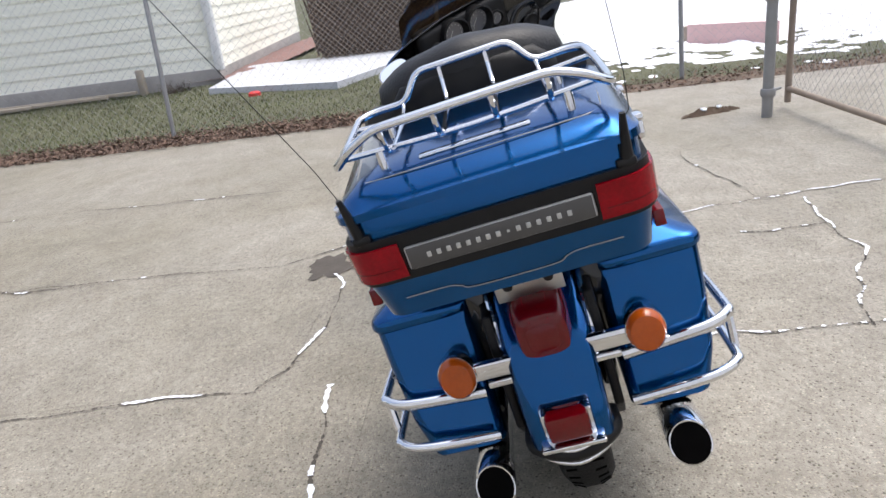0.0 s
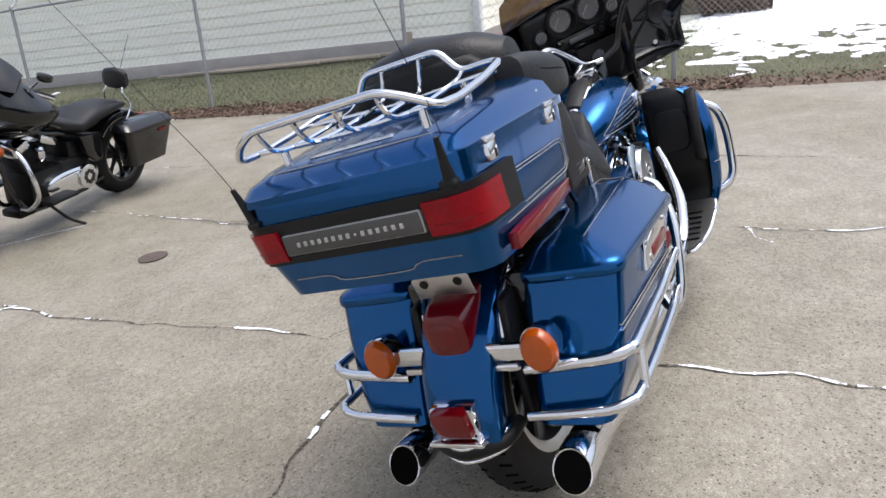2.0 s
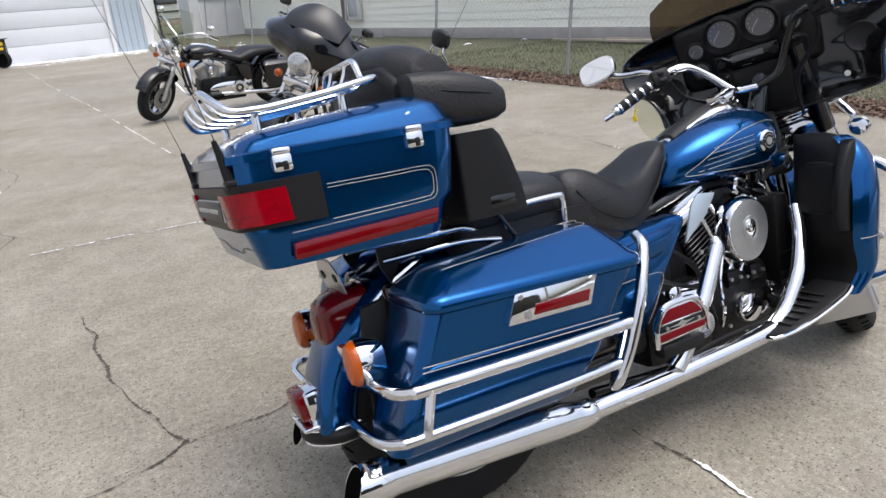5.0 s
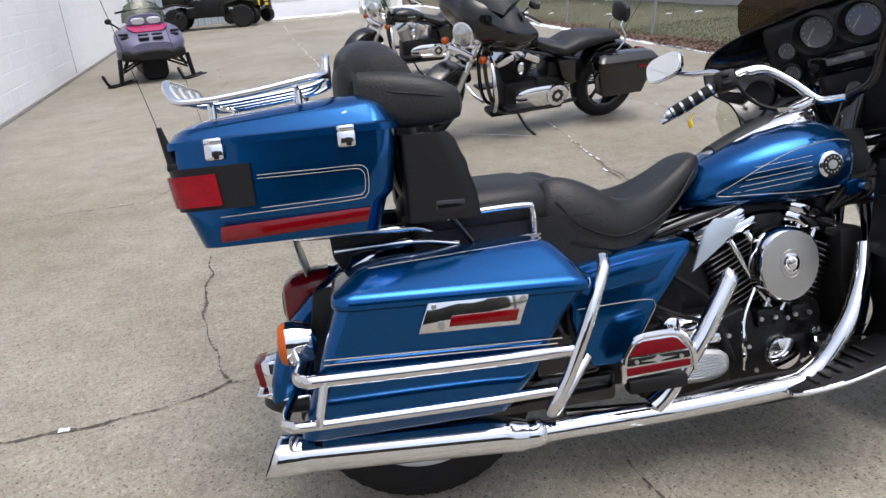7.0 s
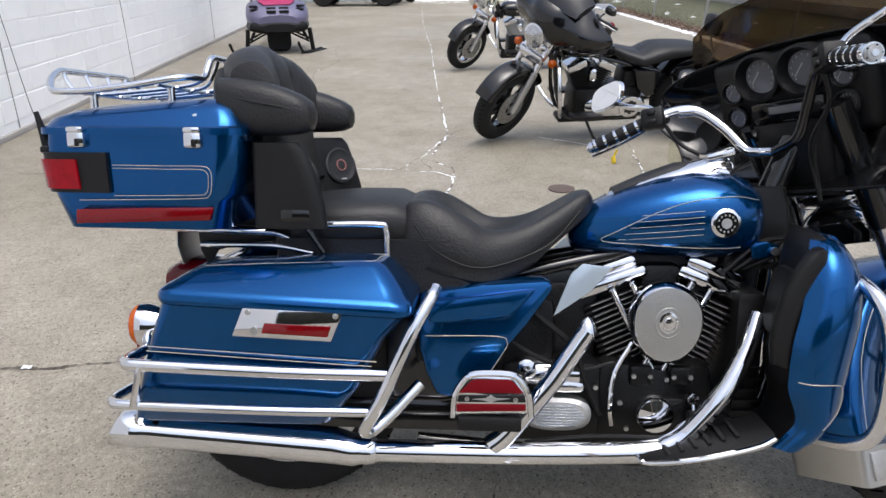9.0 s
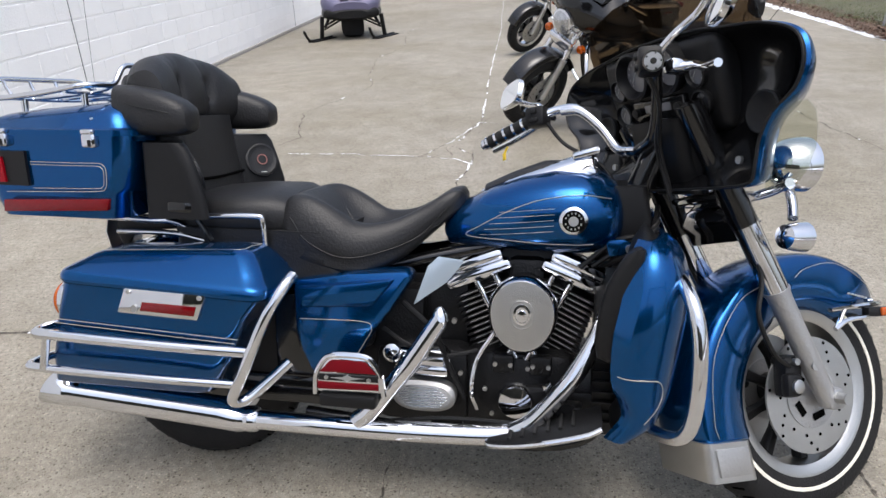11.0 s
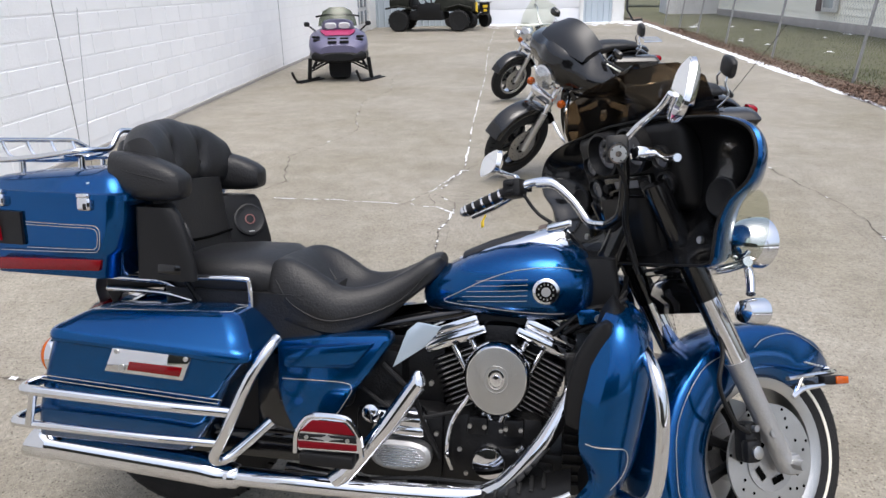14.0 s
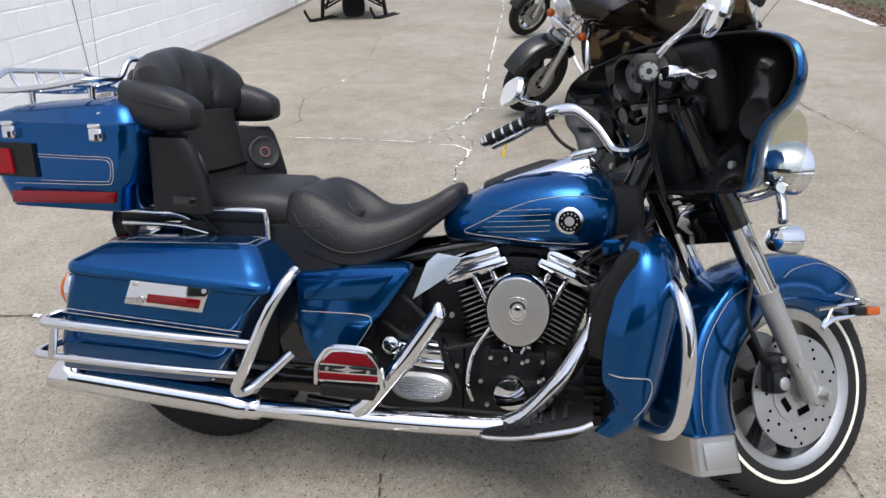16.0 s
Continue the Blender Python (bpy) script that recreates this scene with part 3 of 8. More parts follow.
part("lens_panel", body_x([(-0.3165, 0, 0.580, 0.036, 0.030), (-0.3185, 0, 0.580, 0.033, 0.027)], 28, 3.2), DARKRED, tail)
for y in (-0.020, 0.020):
    part("lens_seam", tube([(-0.190, y * 1.3, 0.657), (-0.250, y * 1.3, 0.653), (-0.290, y * 1.2, 0.640), (-0.314, y, 0.618)], 0.0016, 6, 3), RED, tail)
part("light_bar", join(box((-0.288, 0, 0.533), (0.024, 0.40, 0.036), 0.009), box((-0.292, 0, 0.504), (0.020, 0.30, 0.014), 0.005)), CHROME, bike, "chrome light bar")
for s in (-1, 1):
    cup = part("rear_signal", lathe([(0.012, 0.055), (0.034, 0.045), (0.043, 0.01), (0.043, -0.012)], (-0.288, s * 0.21, 0.537), "x"), CHROME, bike, "round amber signal in a chrome cup")
    part("lens", lathe([(0.041, -0.006), (0.041, -0.02), (0.034, -0.030), (0.015, -0.034)], (-0.288, s * 0.21, 0.537), "x"), AMBER, cup)
plate = part("plate_bracket", slab_xz([(-0.075, 0), (0.075, 0), (0.075, 0.05), (0.05, 0.085), (-0.05, 0.085), (-0.075, 0.05)], -0.002, 0.002, 0.001), STEEL, bike, "bare steel plate bracket")
plate.matrix_local = pose(-0.248, 0, 0.650, 14, 0, -90)
for s in (-1, 1):
    part("bolt", lathe([(0.011, -0.005), (0.011, 0.001)], (s * 0.045, 0, 0.04), "y", 12), BLACK, plate)


# saddlebags
def bag_ring(x0, x1, y0, y1, rad, z):
    yc, w = (y0 + y1) / 2, (y1 - y0) / 2
    return ring_xy(x0, x1, w, w, rad, z, 7, yc)


def saddlebag(s):
    f = (lambda g: moved(g, Matrix.Translation((0, -0.006, 0)))) if s < 0 else (lambda g: moved(flip_y(g), Matrix.Translation((0, 0.018, -0.006))))
    lo = [bag_ring(-0.275, 0.150, -0.296, -0.145, 0.03, 0.352), bag_ring(-0.288, 0.185, -0.314, -0.135, 0.035, 0.364), bag_ring(-0.262, 0.235, -0.342, -0.135, 0.035, 0.440),
          bag_ring(-0.254, 0.25, -0.346, -0.135, 0.035, 0.458), bag_ring(-0.210, 0.305, -0.364, -0.135, 0.035, 0.555), bag_ring(-0.178, 0.35, -0.372, -0.135, 0.035, lambda x: 0.629 - 0.045 * (x + 0.17))]
    bag = part("saddlebag", f(loft(lo)), BLUE, bike, "blue hard saddlebag with chrome rails")
    zt = lambda k: (lambda x: k + 0.045 * (x + 0.17))
    fall = lambda k: (lambda x: k - 0.045 * (x + 0.17))
    lid = part("lid", f(loft([bag_ring(-0.184, 0.362, -0.379, -0.132, 0.042, fall(0.629)), bag_ring(-0.186, 0.364, -0.381, -0.131, 0.042, fall(0.636)), bag_ring(-0.185, 0.363, -0.380, -0.131, 0.042, fall(0.648)), bag_ring(-0.181, 0.359, -0.376, -0.133, 0.042, fall(0.656)),
                              bag_ring(-0.172, 0.350, -0.368, -0.138, 0.042, fall(0.662)), bag_ring(-0.160, 0.338, -0.352, -0.146, 0.042, lambda x: 0.669 - 0.020 * (x + 0.17)), bag_ring(-0.143, 0.320, -0.328, -0.158, 0.04, lambda x: 0.679 + 0.008 * (x + 0.17)), bag_ring(-0.128, 0.304, -0.311, -0.168, 0.036, lambda x: 0.686 + 0.030 * (x + 0.17)),
                              bag_ring(-0.112, 0.287, -0.298, -0.180, 0.03, zt(0.690)), bag_ring(-0.06, 0.24, -0.27, -0.205, 0.02, zt(0.694))])), BLUE, bag)
    part("lid_seam", f(tube([bag_ring(-0.179, 0.357, -0.374, -0.150, 0.035, lambda x: 0.628 - 0.045 * (x + 0.17))[i] for i in range(32)], 0.0022, 6, 1, True)), SOOT_RECESS, lid)
    g2 = tube([(-0.10, -0.287, 0.6945), (0.2, -0.287, 0.7075), (0.275, -0.286, 0.7105), (0.283, -0.25, 0.7120), (0.275, -0.21, 0.7115), (0.0, -0.205, 0.6985)], 0.0009, 6, 4)
    part("pinstripe", f(g2), GOLD, lid)
    part("pinstripe", f(tube([(-0.21, -0.25, 0.532), (-0.211, -0.31, 0.532), (-0.205, -0.350, 0.534), (-0.165, -0.3625, 0.535), (0.29, -0.3625, 0.517)], 0.0009, 6, 5)), GOLD, bag)
    part("pinstripe", f(tube([(-0.213, -0.31, 0.523), (-0.208, -0.350, 0.525), (-0.168, -0.3617, 0.526), (0.28, -0.3617, 0.508)], 0.0009, 6, 5)), GOLD, bag)
    hinge = part("latch_plate", f(slab_xz([(-0.014, 0.563), (0.203, 0.556), (0.228, 0.617), (0.013, 0.624)], -0.380, -0.362, 0.003)), CHROME, bag, "chrome latch plate with a red reflector")
    part("reflector", f(slab_xz([(0.052, 0.570), (0.196, 0.565), (0.204, 0.586), (0.059, 0.590)], -0.3825, -0.379, 0.001)), DARKRED, hinge)
    for x, z, r in ((0.024, 0.614, 0.006), (0.213, 0.608, 0.006), (0.036, 0.574, 0.008)):
        part("screw", f(lathe([(r, 0), (r, -0.003)], (x, -0.380, z), "y", 10)), STEEL, hinge)
    # chrome rails round the bag
    part("guard_rail", f(tube([(0.325, -0.362, 0.492), (0.1, -0.378, 0.498), (-0.21, -0.388, 0.508), (-0.255, -0.378, 0.508), (-0.276, -0.335, 0.503), (-0.278, -0.25, 0.496), (-0.276, -0.145, 0.488)], 0.0115, 10, 5)), CHROME, bag, "chrome guard rail")
    part("guard_rail", f(tube([(0.275, -0.357, 0.414), (0.08, -0.375, 0.420), (-0.245, -0.380, 0.426), (-0.294, -0.370, 0.426), (-0.316, -0.328, 0.420), (-0.318, -0.25, 0.412), (-0.312, -0.14, 0.402)], 0.0115, 10, 5)), CHROME, bag, "chrome guard rail")
    part("guard_post", f(tube([(-0.215, -0.390, 0.508), (-0.240, -0.386, 0.424)], 0.010, 8, 1)), CHROME, bag)
    part("front_guard", f(tube([(0.405, -0.30, 0.655), (0.392, -0.335, 0.63), (0.345, -0.365, 0.54), (0.29, -0.366, 0.43), (0.262, -0.352, 0.368), (0.285, -0.315, 0.362), (0.37, -0.26, 0.445)], 0.0135, 10, 6)), CHROME, bag, "curved chrome guard tube")
    return bag


for s in (-1, 1):
    saddlebag(s)

for s in (-1, 1):
    # Added black panel: gives the gap between fender and bag its shade, hides the wheel.
    part("side_support", slab_xz([(-0.235, 0.62), (0.10, 0.68), (0.28, 0.62), (0.28, 0.30), (0.02, 0.255), (-0.16, 0.27), (-0.255, 0.36), (-0.255, 0.52)], s * 0.106, s * 0.128, 0.006), BLACK, bike, "black panel added for the shaded gap beside the fender")
    part("bag_support", join(box((0.06, s * 0.14, 0.57), (0.40, 0.075, 0.20), 0.02), box((-0.12, s * 0.135, 0.60), (0.12, 0.05, 0.12), 0.015), tube([(-0.22, s * 0.16, 0.40), (0.1, s * 0.16, 0.40)], 0.014, 8, 1)), GLOSS, bike, "black bag support")
    part("fender_strut", tube([(-0.26, s * 0.10, 0.50), (-0.2, s * 0.105, 0.62), (-0.06, s * 0.11, 0.70)], 0.008, 8, 4), CHROME, bike)

# mufflers and exhaust
for s in (-1, 1):
    y = -0.235 if s < 0 else 0.20
    rings = []
    for x, z, r in ((-0.368, 0.302, 0.045), (-0.358, 0.302, 0.047), (-0.29, 0.299, 0.047), (-0.285, 0.299, 0.0445), (0.17, 0.270, 0.0445), (0.215, 0.261, 0.040), (0.235, 0.26, 0.034), (0.245, 0.26, 0.036), (0.262, 0.26, 0.034), (0.27, 0.26, 0.027)):
        rings.append([(x + (0.02 * math.sin(2 * math.pi * i / 28) if x < -0.35 else 0), y + r * math.cos(2 * math.pi * i / 28), z + r * math.sin(2 * math.pi * i / 28)) for i in range(28)])
    inner = [[(x + (0.02 * math.sin(2 * math.pi * i / 28) if x < -0.35 else 0), y + 0.042 * math.cos(2 * math.pi * i / 28), 0.302 + 0.041 * math.sin(2 * math.pi * i / 28)) for i in range(28)] for x in (-0.368, -0.25)]
    muffler = part("muffler", loft(rings[:1] + rings, caps=False), CHROME, bike, "chrome muffler with a rolled open end")
    part("end_ring", loft([rings[0], inner[0]], caps=False), CHROME, muffler)
    part("bore", loft(inner, caps=True), SOOT_RECESS, muffler, "sooty black bore")
    part("header", tube([(0.26, y, 0.26), (0.55, y - s * -0.005, 0.265), (0.80, y, 0.272), (0.92, y, 0.285)], 0.027, 14, 5), CHROME, bike, "chrome exhaust pipe")
part("heat_shield", tube([(0.525, -0.243, 0.285), (0.56, -0.243, 0.32), (0.64, -0.24, 0.43), (0.725, -0.225, 0.545)], 0.026, 12, 6, r2=0.021), CHROME, bike, "chrome heat shield")
part("heat_shield", tube([(0.90, -0.235, 0.285), (0.955, -0.235, 0.325), (1.03, -0.23, 0.42), (1.092, -0.20, 0.51), (1.122, -0.17, 0.570)], 0.026, 12, 6, r2=0.020), CHROME, bike, "chrome heat shield")

# engine
engine = part("crankcase", box((0.90, 0, 0.33), (0.30, 0.25, 0.26), 0.04), ENGINE, bike, "black V-twin engine with chrome covers")
part("gearbox", box((0.66, 0, 0.35), (0.24, 0.27, 0.22), 0.03), ENGINE, engine)
part("battery_box", box((0.5, 0, 0.44), (0.34, 0.24, 0.30), 0.03), ENGINE, engine)
part("oil_pan", box((0.88, 0, 0.22), (0.42, 0.20, 0.06), 0.02), ENGINE, engine)
part("oil_tank", box((0.66, 0.02, 0.52), (0.22, 0.18, 0.2), 0.02), ENGINE, engine)
for lean_deg in (-22.5, 22.5):
    m = pose(0.915, 0, 0.335, 0, lean_deg, 0)
    cyl = part("cylinder", moved(lathe([(0.062, 0.06), (0.064, 0.29)], (0, 0, 0), "z", 24), m), ENGINE, bike)
    for i in range(13):
        at_fin = m @ Matrix.Translation((0, 0, 0.125 + 0.0125 * i))
        fin = part("cooling_fin", moved(body_y([(0, -0.085, 0, 0.082, 0.0035), (0, 0.085, 0, 0.082, 0.0035)], 12, 6), at_fin), ENGINE, cyl)
        fin_edge = moved(box((0, -0.0855, 0), (0.13, 0.002, 0.0018)), at_fin)
        part("fin_edge", fin_edge, ALU, engine)
    part("rocker_box", join(moved(box((0, 0, 0.312), (0.175, 0.19, 0.034), 0.012), m), moved(box((0, 0, 0.343), (0.15, 0.165, 0.034), 0.014), m)), CHROME, engine, "chrome rocker box")
    for dx in (-0.028, 0.02):
        k = 1 if lean_deg > 0 else -1
        part("pushrod_tube", moved(tube([(k * (-0.055) + dx, -0.118, 0.06), (k * (-0.02) + dx, -0.105, 0.30)], 0.0085, 10, 1), m), CHROME, engine)
air = part("air_cleaner", lathe([(0.06, 0.05), (0.084, 0.045), (0.088, 0.02), (0.085, 0.0), (0.079, -0.008)], (0.914, -0.165, 0.553), n=48), CHROME, bike, "round air cleaner with a brushed cover")
part("cover_groove", tube([(0.914 + 0.030 * math.cos(a), -0.1768, 0.553 + 0.030 * math.sin(a)) for a in [2 * math.pi * i / 28 for i in range(28)]], 0.0012, 6, 1, True), ALU, air)
part("cover", lathe([(0.078, 0.0), (0.0775, -0.0095), (0.05, -0.0115), (0.002, -0.0115)], (0.914, -0.165, 0.553), n=48), STEEL, air, "brushed steel cover")
part("centre_bolt", lathe([(0.022, 0), (0.022, -0.003), (0.017, -0.004), (0.016, -0.002), (0.011, -0.002), (0.010, -0.007), (0.002, -0.008)], (0.914, -0.176, 0.553), n=24), CHROME, air)
part("intake", join(box((0.915, 0.02, 0.655), (0.17, 0.14, 0.10), 0.02), box((0.915, 0.0, 0.60), (0.10, 0.16, 0.14), 0.02)), ENGINE, engine)
part("voltage_regulator", box((1.125, 0.0, 0.43), (0.07, 0.25, 0.36), 0.015), BLACK, bike)
for i in range(7):
    part("regulator_fin", box((1.125, -0.131, 0.285 + 0.028 * i), (0.066, 0.012, 0.006), 0.002), BLACK, bike)
part("under_cover", box((1.06, 0.0, 0.30), (0.18, 0.24, 0.12), 0.02), ENGINE, bike)
for x, dz in ((0.865, 0.0), (0.962, 0.0)):
    part("lifter_block", box((x, -0.128, 0.430), (0.055, 0.035, 0.05), 0.008), ENGINE, engine)
    for k in (-1, 1):
        part("bolt", lathe([(0.006, 0.0), (0.006, -0.008)], (x + 0.02 * k, -0.145, 0.432), n=8), STEEL, engine)
for k in range(7):
    a = radians(20 + 50 * k)
    part("bolt", lathe([(0.006, 0.0), (0.006, -0.007)], (0.900 + 0.083 * math.cos(a), -0.132, 0.342 + 0.083 * math.sin(a)), n=8), STEEL, engine)
part("oil_line", tube([(0.80, -0.14, 0.30), (0.79, -0.165, 0.36), (0.80, -0.15, 0.44), (0.84, -0.13, 0.50)], 0.006, 8, 5), CHROME, engine)
part("oil_line", tube([(0.955, -0.15, 0.30), (0.985, -0.17, 0.34), (0.99, -0.16, 0.385)], 0.005, 8, 5), CHROME, engine)
part("shift_rod", tube([(0.60, -0.20, 0.275), (0.75, -0.21, 0.300), (0.95, -0.22, 0.305)], 0.006, 8, 3), BLACK, engine)
part("wiring", tube([(0.62, -0.15, 0.56), (0.70, -0.165, 0.50), (0.735, -0.16, 0.42), (0.77, -0.15, 0.33)], 0.007, 8, 5), BLACK, engine)
part("wiring", tube([(0.57, -0.15, 0.50), (0.64, -0.17, 0.47), (0.72, -0.165, 0.45), (0.80, -0.14, 0.46)], 0.005, 8, 5), BLACK, engine)
part("dipstick_cap", lathe([(0.014, 0.0), (0.014, -0.012), (0.006, -0.014)], (0.985, -0.16, 0.385), n=14), CHROME, engine)
part("brake_cylinder", join(box((1.02, -0.185, 0.335), (0.10, 0.05, 0.045), 0.01), lathe([(0.022, 0.0), (0.022, -0.012)], (1.03, -0.205, 0.345), n=16)), BLACK, bike, "black rear brake cylinder")
for x, z in ((0.565, 0.53), (0.60, 0.40), (0.76, 0.40), (0.745, 0.525)):
    part("bolt", lathe([(0.006, 0.0), (0.006, -0.010)], (x, -0.142, z), n=8), STEEL, engine)
part("shield_cap", lathe([(0.002, -0.016), (0.013, -0.012), (0.0205, 0.0), (0.017, 0.014), (0.009, 0.024), (0.002, 0.028)], (0.725, -0.225, 0.545), "z", 16), CHROME, bike)
cam_cover = part("cam_cover", join(lathe([(0.10, 0.03), (0.098, 0.0), (0.06, -0.012)], (0.895, -0.125, 0.345), n=32), box((0.96, -0.125, 0.33), (0.10, 0.05, 0.10), 0.02)), ENGINE, engine)
part("timer_cover", lathe([(0.046, 0.03), (0.046, 0.0), (0.042, -0.006), (0.02, -0.010), (0.002, -0.011)], (0.900, -0.160, 0.335), n=32), CHROME, engine, "round polished timer cover")
side = part("transmission_cover", body_y([(0.672, -0.13, 0.335, 0.078, 0.043), (0.672, -0.165, 0.335, 0.078, 0.043), (0.672, -0.173, 0.335, 0.068, 0.034)], 28, 2.6), ALU, engine, "ribbed chrome gearbox cover")
for i in range(8):
    part("rib", box((0.672, -0.175, 0.31 + 0.0075 * i), (0.125 - 0.012 * abs(i - 3.5), 0.006, 0.0035), 0.001), CHROME, side)
part("starter", join(body_x([(0.60, -0.13, 0.43, 0.03, 0.03), (0.72, -0.135, 0.43, 0.032, 0.035), (0.735, -0.135, 0.43, 0.02, 0.02)], 18, 2.2), box((0.69, -0.145, 0.405), (0.085, 0.05, 0.03), 0.01)), CHROME, engine, "chrome starter cover")
part("oil_cap", lathe([(0.0, 0.02), (0.02, 0.018), (0.022, 0.0), (0.012, -0.006)], (0.60, -0.19, 0.455), n=20), CHROME, engine)
part("oil_filter", lathe([(0.038, -0.05), (0.04, 0.03), (0.03, 0.05), (0.002, 0.053)], (1.06, 0.0, 0.27), "x", 24), CHROME, engine)
for i in range(5):
    part("hose", tube([(1.05 + 0.03 * i, -0.12 + 0.02 * i, 0.66), (1.14 + 0.02 * i, -0.10, 0.73 - 0.012 * i), (1.24, -0.08 + 0.02 * i, 0.74 + 0.016 * i)], 0.007, 8, 5), BLACK, bike)
for s in (-1, 1):
    part("frame_bolt", lathe([(0.008, 0.0), (0.008, s * 0.012)], (1.20, s * 0.125, 0.745), n=10), STEEL, bike)
part("tank_mount", slab_xz([(1.12, 0.69), (1.175, 0.70), (1.18, 0.725), (1.15, 0.735), (1.11, 0.73)], -0.115, -0.10, 0.004), BLUE, bike)
part("mount_bolt", lathe([(0.010, 0.0), (0.010, -0.010)], (1.168, -0.115, 0.713), n=12), STEEL, bike)
part("frame_tube", join(*[tube([(0.40, s * 0.10, 0.60), (0.80, s * 0.06, 0.69), (1.15, s * 0.04, 0.78), (1.22, s * 0.06, 0.60), (1.14, s * 0.10, 0.30), (0.95, s * 0.12, 0.20), (0.35, s * 0.12, 0.24)], 0.017, 10, 5) for s in (-1, 1)], tube([(1.13, 0, 0.68), (1.25, 0, 1.0)], 0.035, 14, 1)), GLOSS, bike, "black tubular frame")
for s in (-1, 1):
    part("frame_plate", box((0.45, s * 0.16, 0.53), (0.2, 0.06, 0.14), 0.02), BLACK, bike)
part("kickstand", tube([(0.98, 0.14, 0.19), (0.95, 0.24, 0.135), (0.92, 0.335, 0.086)], 0.013, 10, 3), CHROME, bike, "lowered chrome kickstand")

for s in (-1, 1):
    part("swingarm", join(box((0.22, s * 0.115, 0.31), (0.52, 0.05, 0.09), 0.02), box((0.36, s * 0.12, 0.46), (0.16, 0.07, 0.22), 0.02)), GLOSS, bike, "black swingarm")

# side covers
for s in (-1, 1):
    f = (lambda g: g) if s < 0 else flip_y
    out = [(0.36, 0.615), (0.50, 0.640), (0.645, 0.652), (0.655, 0.63), (0.60, 0.55), (0.555, 0.50), (0.53, 0.46), (0.47, 0.385), (0.40, 0.39), (0.375, 0.45), (0.36, 0.50)]
    cover = part("side_cover", f(join(slab_xz(out, -0.205, -0.13, 0.014), slab_xz([(0.37, 0.60), (0.62, 0.635), (0.56, 0.56), (0.38, 0.55)], -0.222, -0.15, 0.016))), BLUE, bike)
    part("pinstripe", f(tube([(0.375, 0.0, 0.525), (0.53, 0.0, 0.527), (0.555, 0, 0.515), (0.545, 0, 0.492), (0.49, 0, 0.415)], 0.0009, 6, 4)), GOLD, cover).location = (0, s * 0.2065, 0)
    part("deflector", f(slab_xz([(0.655, 0.565), (0.69, 0.665), (0.715, 0.690), (0.775, 0.682), (0.765, 0.665), (0.735, 0.625)], -0.192, -0.184, 0.002)), PLATE, bike, "smoked leg wind deflector, sky reflection painted pale")

# tank
TANK = [(0.7, 0.73, 0.0193, 0.03), (0.715, 0.734, 0.0428, 0.066), (0.76, 0.752, 0.0642, 0.1), (0.82, 0.768, 0.0824, 0.128), (0.9, 0.781, 0.0984, 0.15), (0.98, 0.789, 0.1081, 0.163), (1.05, 0.79, 0.1091, 0.164), (1.1, 0.787, 0.1006, 0.15), (1.135, 0.782, 0.0803, 0.12), (1.155, 0.776, 0.0481, 0.075), (1.162, 0.774, 0.0161, 0.03)]
tank = part("fuel_tank", body_x([(x, 0, z, hy, hz) for x, z, hz, hy in TANK], 36, 2.5), BLUE, bike)


def tank_y(x, z):
    for a, b in zip(TANK, TANK[1:]):
        if a[0] <= x <= b[0]:
            k = (x - a[0]) / (b[0] - a[0])
            zc, hz, hy = (a[i] + (b[i] - a[i]) * k for i in (1, 2, 3))
            return hy * max(0, 1 - abs((z - zc) / hz) ** 2.5) ** (1 / 2.5)
    return 0.0


for s in (-1, 1):
    tear = spline([(1.12, 0.836), (1.05, 0.846), (0.95, 0.832), (0.86, 0.795), (0.79, 0.752), (0.765, 0.734), (0.785, 0.727), (0.86, 0.726), (0.95, 0.722), (1.03, 0.722), (1.08, 0.724)], 5)
    tear = [(p.x, p.y) for p in [Vector(q) for q in tear]]
    part("pinstripe", tube([(x, s * (tank_y(x, z) + 0.001), z) for x, z in tear], 0.0010, 6, 1), GOLD, tank)
    for i in range(5):
        z0 = 0.735 + 0.014 * i
        part("pinstripe", tube([(x, s * (tank_y(x, z0 + 0.12 * (x - 0.8)) + 0.0008), z0 + 0.12 * (x - 0.8)) for x in (0.80 + 0.012 * i, 0.86, 0.92, 0.985)], 0.0006, 5, 3), GOLD, tank)
    badge = part("badge", lathe([(0.034, 0.006 * -s), (0.034, 0.006 * s), (0.028, 0.010 * s), (0.002, 0.010 * s)], (1.032, s * 0.163, 0.786), n=32), CHROME, tank, "round chrome tank badge")
    part("badge_face", lathe([(0.0265, 0.009 * s), (0.0265, 0.0112 * s), (0.002, 0.0112 * s)], (1.032, s * 0.163, 0.786), n=32), GLOSS, badge)
    part("badge_centre", lathe([(0.012, 0.010 * s), (0.012, 0.0125 * s), (0.002, 0.0125 * s)], (1.032, s * 0.163, 0.786), n=24), ALU, badge)
    dots = []
    for i in range(12):
        a = math.pi * (0.12 + 0.76 * (i % 6) / 5) + (math.pi if i > 5 else 0)
        dots.append(box((1.032 + 0.0195 * math.cos(a), s * 0.1745, 0.786 + 0.0195 * math.sin(a)), (0.0035, 0.0012, 0.0045)))
    tagged(part("badge_marks", join(*dots), STEEL, badge), kind="stuff")
